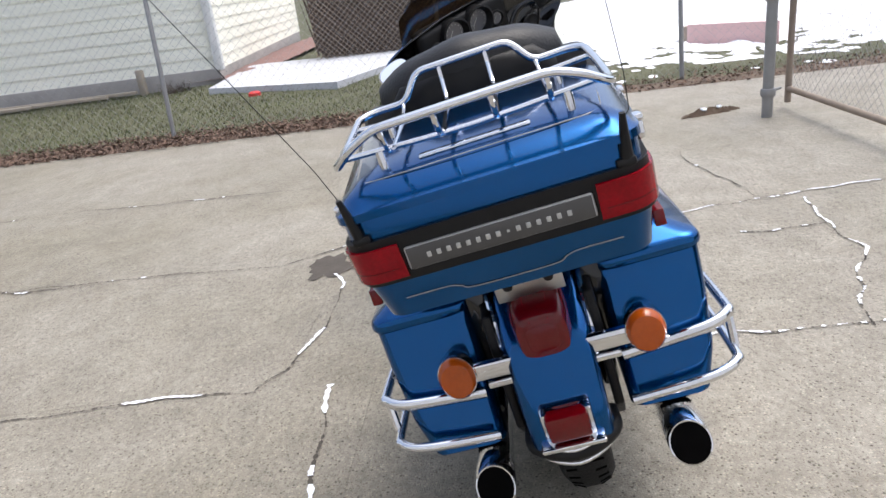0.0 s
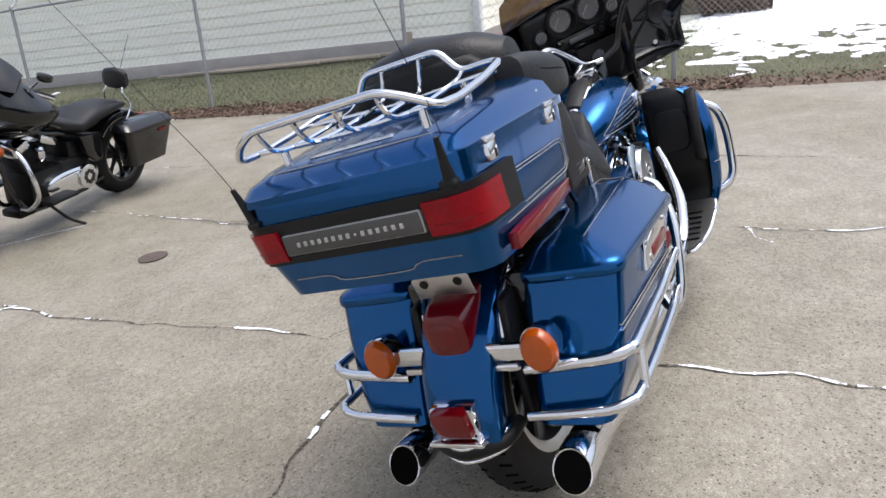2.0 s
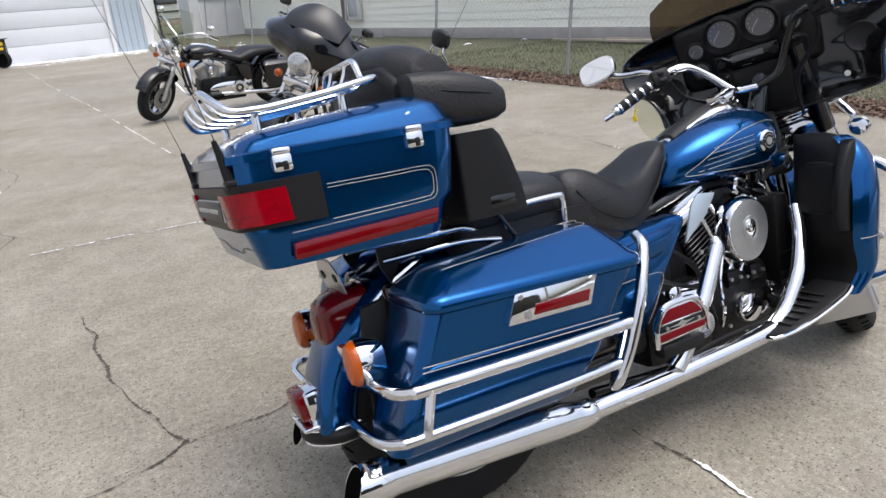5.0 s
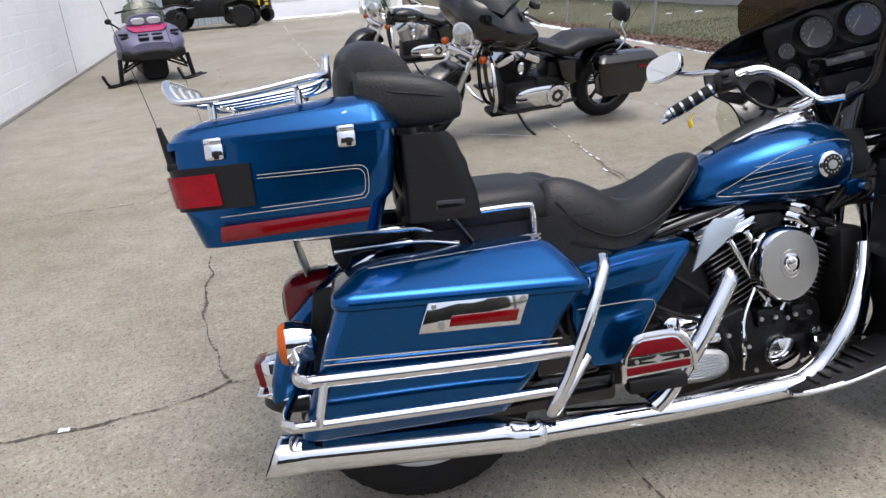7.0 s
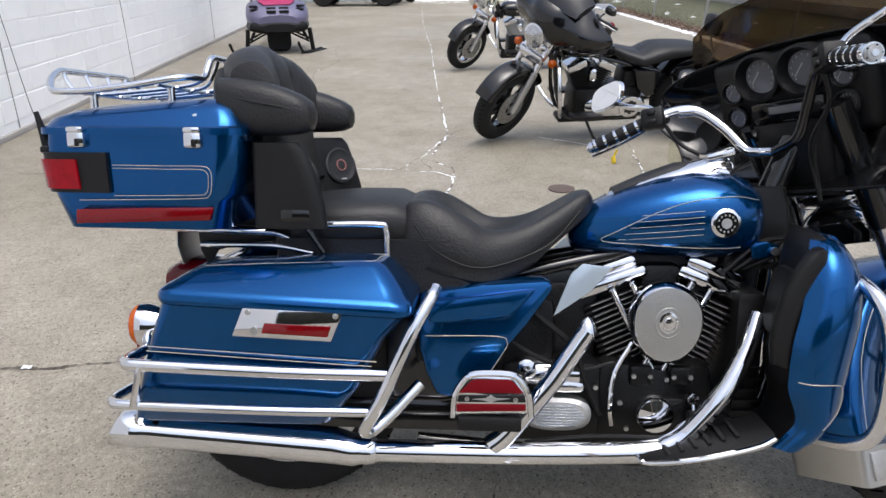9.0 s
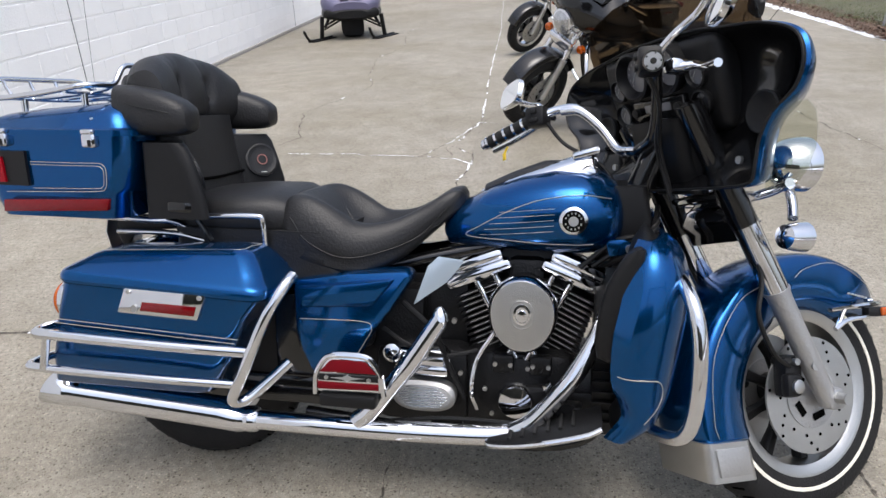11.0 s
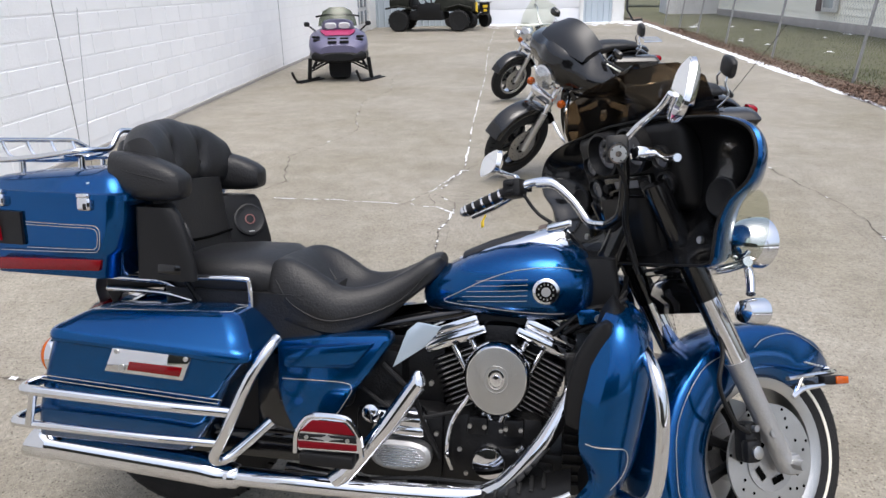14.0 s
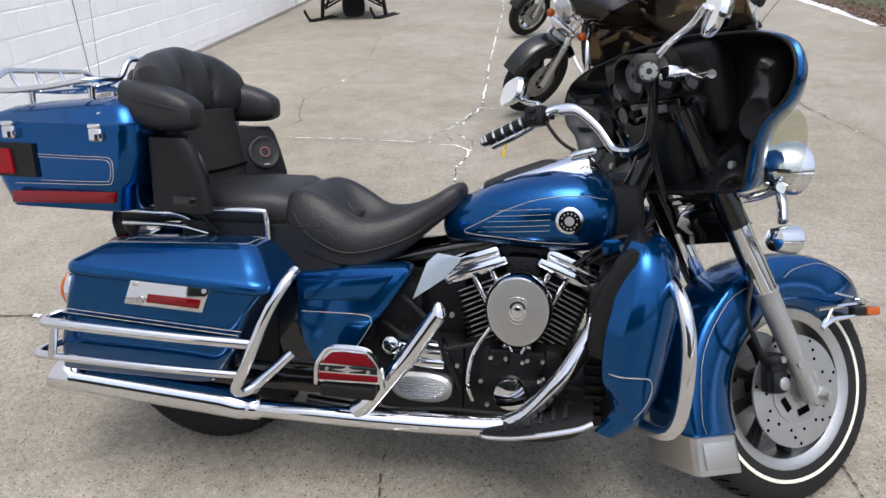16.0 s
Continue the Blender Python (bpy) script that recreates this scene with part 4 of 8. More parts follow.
console = part("console", loft([[(x, y * w, z + h * (1 - (abs(y) ** 3))) for y in (-1, -0.8, -0.4, 0, 0.4, 0.8, 1)] + [(x, y * w, z - 0.03) for y in (1, 0, -1)] for x, z, w, h in ((0.79, 0.826, 0.03, 0.012), (0.86, 0.862, 0.042, 0.014), (0.94, 0.885, 0.05, 0.018), (1.02, 0.897, 0.055, 0.03), (1.07, 0.902, 0.052, 0.036), (1.085, 0.895, 0.045, 0.03))]), CHROME, bike, "chrome tank console")
part("tank_bib", loft([[(x, y * w, z + h * (1 - (abs(y) ** 3))) for y in (-1, -0.8, -0.4, 0, 0.4, 0.8, 1)] + [(x, y * w, z - 0.03) for y in (1, 0, -1)] for x, z, w, h in ((0.80, 0.842, 0.034, 0.010), (0.87, 0.872, 0.036, 0.014), (0.95, 0.898, 0.036, 0.018), (0.99, 0.906, 0.03, 0.012))]), LEATHER, console, "black tank bib")
part("ignition_panel", moved(box((0, 0, 0), (0.07, 0.075, 0.02), 0.006), pose(1.055, 0, 0.937, 0, -18, 0)), CHROME, console)

# seats
def seat_ring(x, w, zb, ze, zc):
    h = ze - zb
    side = [(w * 0.80, zb), (w, zb + 0.30 * h), (w * 0.985, zb + 0.68 * h), (w * 0.84, ze - 0.05 * h), (w * 0.66, ze), (w * 0.42, zc + 0.35 * (ze - zc))]
    loop = [(x, y, z) for y, z in side] + [(x, 0, zc)] + [(x, -y, z) for y, z in reversed(side)]
    return spline(loop, 4, True)


SEAT = ((0.752, 0.036, 0.806, 0.828, 0.832), (0.740, 0.060, 0.785, 0.839, 0.845), (0.71, 0.080, 0.758, 0.832, 0.836), (0.66, 0.100, 0.712, 0.800, 0.798), (0.61, 0.128, 0.664, 0.772, 0.756), (0.56, 0.156, 0.636, 0.757, 0.724), (0.51, 0.178, 0.625, 0.757, 0.710),
        (0.47, 0.187, 0.626, 0.780, 0.712), (0.43, 0.189, 0.634, 0.805, 0.740), (0.395, 0.187, 0.642, 0.822, 0.782), (0.365, 0.182, 0.650, 0.829, 0.812), (0.335, 0.172, 0.66, 0.824, 0.826), (0.315, 0.155, 0.68, 0.803, 0.810))
cols = list(zip(*[spline(c, 4) for c in zip(*[seat_ring(*q) for q in SEAT])]))
seat = part("rider_seat", loft([list(r) for r in cols]), LEATHER, bike, "stitched black leather bucket seat")
part("seat_button", lathe([(0.014, -0.004), (0.011, 0.003), (0.003, 0.005)], (0.475, 0, 0.718), "z", 16), LEATHER, seat)
for s in (-1, 1):
    part("seat_fold", tube([(0.475, s * 0.004, 0.712), (0.44, s * 0.04, 0.739), (0.40, s * 0.07, 0.783)], 0.005, 8, 5, r2=0.002), LEATHER, seat)
    part("seat_fold", tube([(0.475, s * 0.004, 0.712), (0.52, s * 0.035, 0.706), (0.57, s * 0.06, 0.718)], 0.005, 8, 5, r2=0.002), LEATHER, seat)
    part("seat_seam", tube([(0.72, s * 0.078, 0.800), (0.64, s * 0.118, 0.716), (0.5, s * 0.186, 0.675), (0.40, s * 0.189, 0.712), (0.35, s * 0.178, 0.775)], 0.0022, 6, 5), BLACK, seat)
pillion = part("pillion_seat", body_x([(0.33, 0, 0.765, 0.165, 0.060), (0.30, 0, 0.770, 0.180, 0.070), (0.20, 0, 0.768, 0.182, 0.072), (0.08, 0, 0.764, 0.175, 0.066), (0.02, 0, 0.762, 0.150, 0.058), (0.0, 0, 0.76, 0.11, 0.04)], 36, 3.0), LEATHER, bike, "black leather pillion seat")
part("seat_skirt", loft([ring_xy(0.02, 0.50, 0.165, 0.185, 0.04, 0.60), ring_xy(0.02, 0.46, 0.18, 0.19, 0.04, 0.74)]), LEATHER, pillion)
for s in (-1, 1):
    part("grab_rail", tube([(0.095, s * 0.198, 0.772), (0.12, s * 0.203, 0.776), (0.27, s * 0.203, 0.779), (0.29, s * 0.2, 0.765), (0.292, s * 0.196, 0.70)], 0.008, 10, 5), CHROME, bike, "chrome passenger grab rail")
    part("rail_strut", tube([(0.11, s * 0.2, 0.77), (0.15, s * 0.198, 0.71)], 0.007, 8, 1), GLOSS, bike)

# tour trunk
SHAPE = ring_xy(-0.445, -0.003, 0.258, 0.284, 0.045, 0)
T_LO = dense(ring_xy(-0.412, -0.05, 0.246, 0.262, 0.045, 0.772))
T_MID0 = dense(ring_xy(-0.431, -0.03, 0.256, 0.276, 0.045, 0.838))
T_MID1 = dense(ring_xy(-0.437, -0.015, 0.256, 0.281, 0.045, 0.855))
T_TOP0 = dense(ring_xy(-0.445, -0.003, 0.258, 0.284, 0.045, 0.945))
T_TOP = dense(ring_xy(-0.443, 0.0, 0.258, 0.285, 0.045, 0.985))
trunk = part("trunk", loft([T_LO, T_MID0, T_MID1, T_TOP0, T_TOP]), BLUE, bike, "blue hard luggage trunk with a chrome rack")
trunk.matrix_local = Matrix.Translation((-0.0065, 0.004, 0)) @ Matrix.Diagonal((1.067, 1.05, 1.0, 1.0))
zlid = lambda k, g: (lambda x: k + g * (x + 0.44))
lid = part("trunk_lid", loft([ring_xy(-0.452, 0.008, 0.264, 0.291, 0.045, 0.985), ring_xy(-0.452, 0.008, 0.264, 0.291, 0.045, 1.000), ring_xy(-0.444, 0.0, 0.256, 0.283, 0.045, 1.005), ring_xy(-0.432, -0.012, 0.246, 0.272, 0.045, zlid(1.020, 0.05)),
                              ring_xy(-0.40, -0.04, 0.215, 0.242, 0.045, zlid(1.034, 0.075)), ring_xy(-0.35, -0.07, 0.17, 0.19, 0.04, zlid(1.041, 0.078)), ring_xy(-0.24, -0.14, 0.05, 0.06, 0.02, zlid(1.046, 0.078))]), BLUE, trunk)
stripe(lid, [(-0.04, -0.235, 1.062), (-0.32, -0.222, 1.041), (-0.385, -0.205, 1.036), (-0.402, -0.16, 1.0365), (-0.405, 0, 1.0375), (-0.402, 0.16, 1.0365), (-0.385, 0.205, 1.036), (-0.32, 0.222, 1.041), (-0.04, 0.235, 1.062)], 0.0011, 6)
part("name_strip", moved(box((0, 0, 0), (0.02, 0.20, 0.006), 0.003), pose(-0.362, 0, 1.046, 0, -5, 0)), CHROME, lid, "chrome strip on the lid")
part("rear_trim", band(T_MID1, T_TOP0, lambda x, y: x < -0.285, 0.009), BLACK, trunk, "black plastic lamp surround")
for s in (-1, 1):
    ring_a = [(p[0], p[1], 0.864) for p in T_MID1]
    ring_b = [(p[0], p[1], 0.930) for p in T_TOP0]
    lamp = part("trunk_lamp", band(ring_a, ring_b, lambda x, y: x < -0.345 and s * y > 0.165, 0.015), RED, trunk, "red wraparound trunk lamp")
    for zz in (0.884, 0.897, 0.910):
        part("lens_rib", band([(p[0], p[1], zz - 0.0009) for p in T_TOP0], [(p[0], p[1], zz + 0.0009) for p in T_TOP0], lambda x, y: x < -0.35 and s * y > 0.17, 0.0108), DARKRED, lamp)
    part("side_reflector", slab_xz([(-0.365, 0.786), (-0.075, 0.796), (-0.066, 0.826), (-0.362, 0.818)], s * 0.258, s * 0.2775, 0.002), DARKRED, trunk, "red side reflector strip")
    for x in (-0.098, -0.353):
        yy = s * (0.284 + 0.06 * (x + 0.05))
        latch = part("latch", join(box((x, yy, 0.974), (0.038, 0.022, 0.036), 0.007), box((x, yy + s * 0.004, 0.996), (0.036, 0.018, 0.014), 0.005)), CHROME, trunk, "chrome over-centre latch")
        part("latch_slot", box((x + 0.004, yy + s * 0.0095, 0.968), (0.012, 0.005, 0.018), 0.003), BLACK, latch)
    sq = lambda pts, dy: [(x, s * (0.259 + 0.058 * (x + 0.44) + 0.0006) + dy, z) for x, z in pts]
    stripe(trunk, sq([(-0.28, 0.918), (-0.16, 0.917), (-0.085, 0.917), (-0.068, 0.91), (-0.064, 0.895), (-0.066, 0.865), (-0.072, 0.852), (-0.09, 0.846), (-0.2, 0.842), (-0.36, 0.838)], s * 0.001), 0.0009, 5)
    stripe(trunk, sq([(-0.28, 0.911), (-0.16, 0.910), (-0.09, 0.910), (-0.075, 0.904), (-0.071, 0.893), (-0.073, 0.866), (-0.08, 0.857), (-0.1, 0.853), (-0.28, 0.849)], s * 0.001), 0.0008, 5)
    base = part("antenna", join(box((-0.436, s * 0.226, 0.950), (0.034, 0.034, 0.018), 0.006), tube([(-0.440, s * 0.228, 0.95), (-0.456, s * 0.236, 1.035)], 0.012, 10, 1, r2=0.005), tube([(-0.458, s * 0.24, 1.03), (-0.47, s * 0.25, 1.10), (-0.60, s * (0.40 if s > 0 else 0.225), 1.60)], 0.0009, 6, 2, r2=0.0006)), BLACK, trunk, "black whip antenna")
part("key_lock", lathe([(0.011, 0.006), (0.011, -0.004), (0.007, -0.005)], (-0.094, -0.268, 1.020), n=20), CHROME, lid)
stripe(trunk, [(-0.4245, -0.195, 0.812), (-0.4245, -0.12, 0.812), (-0.4235, -0.095, 0.806), (-0.4205, -0.07, 0.796), (-0.4205, 0.07, 0.796), (-0.4235, 0.095, 0.806), (-0.4245, 0.12, 0.812), (-0.4245, 0.195, 0.812)], 0.0011, 4)
name_plate = part("name_plate", box((-0.451, 0, 0.8965), (0.012, 0.325, 0.045), 0.005), ALU, trunk, "pewter name plate")
part("plate_field", box((-0.457, 0, 0.8965), (0.003, 0.318, 0.040), 0.001), pbr("plate_grey", (0.06, 0.058, 0.056), 0.5, 0.2, 0.2, 20), name_plate)
for i in range(15):
    if i != 6:
        part("letter_bar", box((-0.459, -0.119 + 0.0172 * i, 0.8965), (0.003, 0.0075, 0.010), 0.001), SILVERPAINT, name_plate)
part("letter_bar", box((-0.459, -0.119 + 0.0172 * 6, 0.8965), (0.003, 0.005, 0.005), 0.001), SILVERPAINT, name_plate)
on_trunk = lambda x, y, z: ((x + 0.0065) / 1.067, (y - 0.004) / 1.05, z)
side_r = [(-0.484, 0.155, 1.132), (-0.476, 0.205, 1.110), (-0.452, 0.246, 1.080), (-0.38, 0.250, 1.080), (-0.27, 0.250, 1.092), (-0.16, 0.244, 1.110), (-0.136, 0.215, 1.113), (-0.138, 0.140, 1.112), (-0.136, 0.100, 1.166)]
side_r = [on_trunk(*p) for p in side_r]
rack = part("luggage_rack", tube(rounded(side_r + [on_trunk(x * 1.067 - 0.0065, -(y * 1.05 + 0.004), z) for x, y, z in reversed(side_r)], 0.020), 0.0078, 10, 1, True), CHROME, trunk, "chrome tube luggage rack")
for y in (-0.145, -0.05, 0.05, 0.145):
    top = 1.164 if abs(y) < 0.1 else 1.114
    part("rack_slat", tube([on_trunk(x, y, z) for x, z in ((-0.482, 1.132), (-0.470, 1.104), (-0.445, 1.082), (-0.38, 1.077), (-0.24, 1.089), (-0.175, 1.098), (-0.150, 0.5 * (1.098 + top)), (-0.137, top))], 0.0050, 8, 5), CHROME, rack)
for x, zz, zb in ((-0.392, 1.077, 1.037), (-0.205, 1.092, 1.052)):
    part("rack_crossbar", tube([on_trunk(x, -0.25, zz + 0.004), on_trunk(x, 0, zz - 0.005), on_trunk(x, 0.25, zz + 0.004)], 0.0055, 8, 3), CHROME, rack)
    for s in (-1, 1):
        part("rack_post", tube([on_trunk(x, s * 0.175, zz), on_trunk(x, s * 0.175, zb - 0.012)], 0.0085, 10, 1), CHROME, rack)
        part("post_foot", lathe([(0.014, -0.006), (0.012, 0.006), (0.006, 0.010)], on_trunk(x, s * 0.175, zb - 0.004), "z", 16), BLACK, rack)
for s in (-1, 1):
    part("trunk_support", tube([(-0.26, s * 0.17, 0.762), (-0.05, s * 0.18, 0.757), (0.04, s * 0.17, 0.748), (0.10, s * 0.16, 0.70)], 0.009, 10, 4), CHROME, bike, "chrome trunk support tube")
    part("trunk_support", tube([(-0.17, s * 0.14, 0.715), (0.02, s * 0.17, 0.72), (0.12, s * 0.18, 0.705)], 0.008, 10, 4), CHROME, bike)
    part("support_plate", slab_xz([(-0.18, 0.765), (0.10, 0.76), (0.06, 0.73), (-0.06, 0.72), (-0.13, 0.70), (-0.155, 0.66), (-0.175, 0.70)], s * 0.125, s * 0.135, 0.002), BLACK, bike)

def rounded_flat(pts, rad=0.012):
    return [(p.x, p.y) for p in rounded([(x, y, 0) for x, y in pts], rad, 3)]


# backrest with arm bolsters and speaker pods
def cushion():
    """A leaning puffed cushion: folds run down to two tufts."""
    rings, lean_b = [], radians(-14)
    for i in range(57):
        y = -0.215 + 0.43 * i / 56
        e = abs(y) / 0.215
        hz = 0.102 * (1 - 0.30 * e ** 2.5) * (1 if e < 0.985 else 0.6)
        hx = 0.068 * (1 - 0.22 * e ** 3) * (1 if e < 0.985 else 0.55)
        cx, cz = -0.045 + 0.050 * e * e, 1.099 - 0.026 * e * e
        ring = []
        for c, t in oval(36, 2.5):
            dent = 0.0
            if c > -0.3:
                for yt in (-0.072, 0.072):
                    for slope in (-0.30, 0.05, 0.42):
                        off = y - yt - slope * (t + 0.15) * 0.10 * (1 if yt > 0 else -1)
                        reach = max(0, 1 - abs(t + 0.15) / 1.15)
                        dent += 0.010 * math.exp(-(off / 0.010) ** 2) * reach
                    dent += 0.012 * math.exp(-((y - yt) / 0.020) ** 2 - ((t + 0.15) / 0.22) ** 2)
            puff = 1 + 0.05 * math.cos(2 * math.pi * y / 0.144)
            px, pz = (hx * puff - dent) * c, hz * t * (1 + 0.02 * math.cos(2 * math.pi * y / 0.144))
            ring.append((cx + px * math.cos(lean_b) + pz * math.sin(lean_b), y, cz - px * math.sin(lean_b) + pz * math.cos(lean_b)))
        rings.append(ring)
    return loft(rings)


back = part("backrest", cushion(), LEATHER, bike, "tufted black leather backrest")
for y in (-0.072, 0.072):
    part("tuft_button", lathe([(0.011, -0.004), (0.009, 0.003), (0.002, 0.005)], (0.010, y, 1.075), "x", 14), LEATHER, back)
part("back_shell", body_y([(-0.07, -0.19, 1.06, 0.025, 0.04), (-0.085, -0.15, 1.075, 0.03, 0.065), (-0.095, 0, 1.085, 0.034, 0.075), (-0.085, 0.15, 1.075, 0.03, 0.065), (-0.07, 0.19, 1.06, 0.025, 0.04)], 24, 2.4), BLACK, back, "smooth black back shell")
for s in (-1, 1):
    bolster = part("arm_bolster", body_x([(-0.082, s * 0.196, 1.070, 0.026, 0.026), (-0.072, s * 0.202, 1.062, 0.048, 0.050), (-0.03, s * 0.212, 1.049, 0.056, 0.062), (0.03, s * 0.222, 1.043, 0.054, 0.060), (0.08, s * 0.229, 1.036, 0.050, 0.053), (0.118, s * 0.232, 1.030, 0.045, 0.043), (0.140, s * 0.232, 1.027, 0.034, 0.031), (0.148, s * 0.232, 1.026, 0.014, 0.014)], 28, 3.0), LEATHER, back, "padded arm bolster")
    part("seam", tube([(-0.06, s * 0.252, 1.078), (0.0, s * 0.273, 1.060), (0.07, s * 0.280, 1.048), (0.125, s * 0.272, 1.036)], 0.0016, 6, 5), BLACK, bolster)
part("lower_pad", loft([ring_xy(0.015, 0.085, 0.165, 0.150, 0.03, 0.80), ring_xy(-0.005, 0.072, 0.17, 0.155, 0.03, 0.86), ring_xy(-0.02, 0.060, 0.17, 0.155, 0.03, 0.93), ring_xy(-0.03, 0.045, 0.17, 0.155, 0.03, 1.03)]), LEATHER, back)
# The shade in the crease is a black tube laid along it.
part("pad_crease", tube([(0.074, -0.145, 0.862), (0.078, 0, 0.858), (0.074, 0.145, 0.862)], 0.004, 8, 4), SOOT_RECESS, back)
for s in (-1, 1):
    f = (lambda g: g) if s < 0 else flip_y
    def wedge(z, x, cut):
        pts = [(0.004, -0.256), (x - 0.03, -0.258), (x - 0.006, -0.250), (x, -0.236), (x - cut, -0.150), (x - cut - 0.02, -0.135), (0.004, -0.135)]
        return [tuple(p) for p in spline([(a, b, z) for a, b in rounded_flat(pts)], 1, True)]
    pod = part("speaker_pod", f(loft([wedge(0.775, 0.172, 0.075), wedge(0.83, 0.166, 0.075), wedge(0.90, 0.146, 0.070), wedge(0.950, 0.128, 0.062), wedge(0.968, 0.112, 0.055)])), BLACK, bike, "black speaker pod")
    sm = pose(0.112, -0.192, 0.890, 0, -17, 42)
    sp = part("speaker", f(moved(lathe([(0.053, -0.004), (0.052, 0.005), (0.046, 0.007), (0.036, 0.003), (0.016, 0.006), (0.002, 0.007)], (0, 0, 0), "x", 32), sm)), LEATHER, pod, "round black speaker grille")
    part("speaker_ring", f(moved(lathe([(0.0165, 0.0055), (0.0165, 0.0085), (0.0135, 0.0085), (0.0135, 0.0055)], (0, 0, 0), "x", 24, True), sm)), pbr("dull_red_ring", (0.22, 0.09, 0.08), 0.5), sp)
    part("speaker_mark", f(moved(box((0.008, 0.0, -0.040), (0.001, 0.018, 0.003)), sm)), SILVERPAINT, sp)
    part("pod_switch", f(box((0.10, -0.252, 0.805), (0.07, 0.014, 0.03), 0.006)), GLOSS, pod)

# floorboards, guards and lower fairings
for s in (-1, 1):
    f = (lambda g: g) if s < 0 else flip_y
    peg = part("passenger_footboard", f(slab_xz([(0.438, 0.380), (0.602, 0.388), (0.599, 0.430), (0.57, 0.472), (0.475, 0.474), (0.446, 0.442)], -0.292, -0.272, 0.006)), CHROME, bike, "folded chrome footboard with a red insert")
    red_rubber = pbr("red_rubber", (0.12, 0.001, 0.005), 0.5, spec=0.15)
    part("upper_insert", f(slab_xz([(0.452, 0.436), (0.590, 0.438), (0.567, 0.463), (0.556, 0.467), (0.487, 0.466), (0.477, 0.462)], -0.295, -0.290, 0.002)), red_rubber, peg)
    part("band", f(slab_xz([(0.449, 0.414), (0.594, 0.417), (0.591, 0.434), (0.452, 0.431)], -0.2955, -0.290, 0.002)), BLACK, peg)
    part("lower_insert", f(slab_xz([(0.448, 0.390), (0.594, 0.396), (0.594, 0.412), (0.448, 0.409)], -0.295, -0.290, 0.002)), red_rubber, peg)
    part("insert_badge", f(slab_xz([(0.480, 0.423), (0.508, 0.426), (0.520, 0.433), (0.532, 0.427), (0.562, 0.426), (0.532, 0.421), (0.520, 0.415), (0.508, 0.420)], -0.2968, -0.294, 0.0)), ALU, peg)
    for x in (0.470, 0.572):
        part("bolt", f(lathe([(0.005, 0.0), (0.005, -0.004)], (x, -0.2955, 0.4235), n=10)), STEEL, peg)
    part("rim", f(tube([(0.440, -0.292, 0.376), (0.444, -0.292, 0.430), (0.462, -0.292, 0.462), (0.482, -0.292, 0.474), (0.520, -0.292, 0.477), (0.562, -0.292, 0.475), (0.583, -0.292, 0.463), (0.601, -0.292, 0.432), (0.606, -0.292, 0.382)], 0.0065, 8, 4)), CHROME, peg)
    part("hinge", f(box((0.518, -0.280, 0.362), (0.135, 0.040, 0.034), 0.006)), BLACK, peg)
    deck = [[(x, yi, z), (x, yo + 0.006, z), (x, yo, z + 0.005), (x, yo, z + 0.013), (x, yo + 0.008, z + 0.018), (x, yi, z + 0.018)] for x, yi, yo, z in ((0.842, -0.215, -0.262, 0.266), (0.850, -0.200, -0.282, 0.266), (0.90, -0.195, -0.308, 0.281), (0.96, -0.195, -0.326, 0.300), (1.03, -0.20, -0.334, 0.322), (1.085, -0.21, -0.338, 0.342), (1.115, -0.22, -0.334, 0.358))]
    board = part("floorboard", f(loft(deck)), BLACK, bike, "black rider floorboard with a chrome edge")
    part("edge", f(tube([(r[2][0], r[2][1] - 0.003, r[2][2] + 0.003) for r in deck], 0.0065, 8, 3)), CHROME, board)
    part("tread", f(join(*[box((0.90 + 0.03 * k, -0.255, 0.302 + 0.0098 * k), (0.010, 0.085, 0.006), 0.002) for k in range(6)])), RUBBER, board)
    rings_o = []
    for z, xb, xf, yo in ((0.333, 1.133, 1.200, 0.322), (0.366, 1.153, 1.235, 0.336), (0.402, 1.170, 1.250, 0.346), (0.44, 1.160, 1.262, 0.354), (0.482, 1.142, 1.268, 0.360), (0.558, 1.142, 1.280, 0.365), (0.62, 1.153, 1.286, 0.363), (0.697, 1.167, 1.282, 0.346), (0.745, 1.177, 1.264, 0.318), (0.768, 1.190, 1.240, 0.288)):
        w = xf - xb
        path = spline([(xb, -yo + 0.004, 0), (xb + 0.2 * w, -yo - 0.010, 0), (xb + 0.5 * w, -yo - 0.008, 0), (xb + 0.8 * w, -yo + 0.016, 0), (xf, -yo + 0.065, 0), (xf + 0.010, -0.22, 0), (xf, -0.135, 0)], 3)
        ring = [(p.x, p.y, z) for p in path]
        rings_o.append(ring + [(x - 0.014, y + 0.012, z) for x, y, _ in reversed(ring)])
    rings_o = [list(r) for r in zip(*[spline(c, 3) for c in zip(*rings_o)])]
    low = part("lower_fairing", f(loft(rings_o)), BLUE, bike, "blue lower leg fairing, black inside")
    liner = []
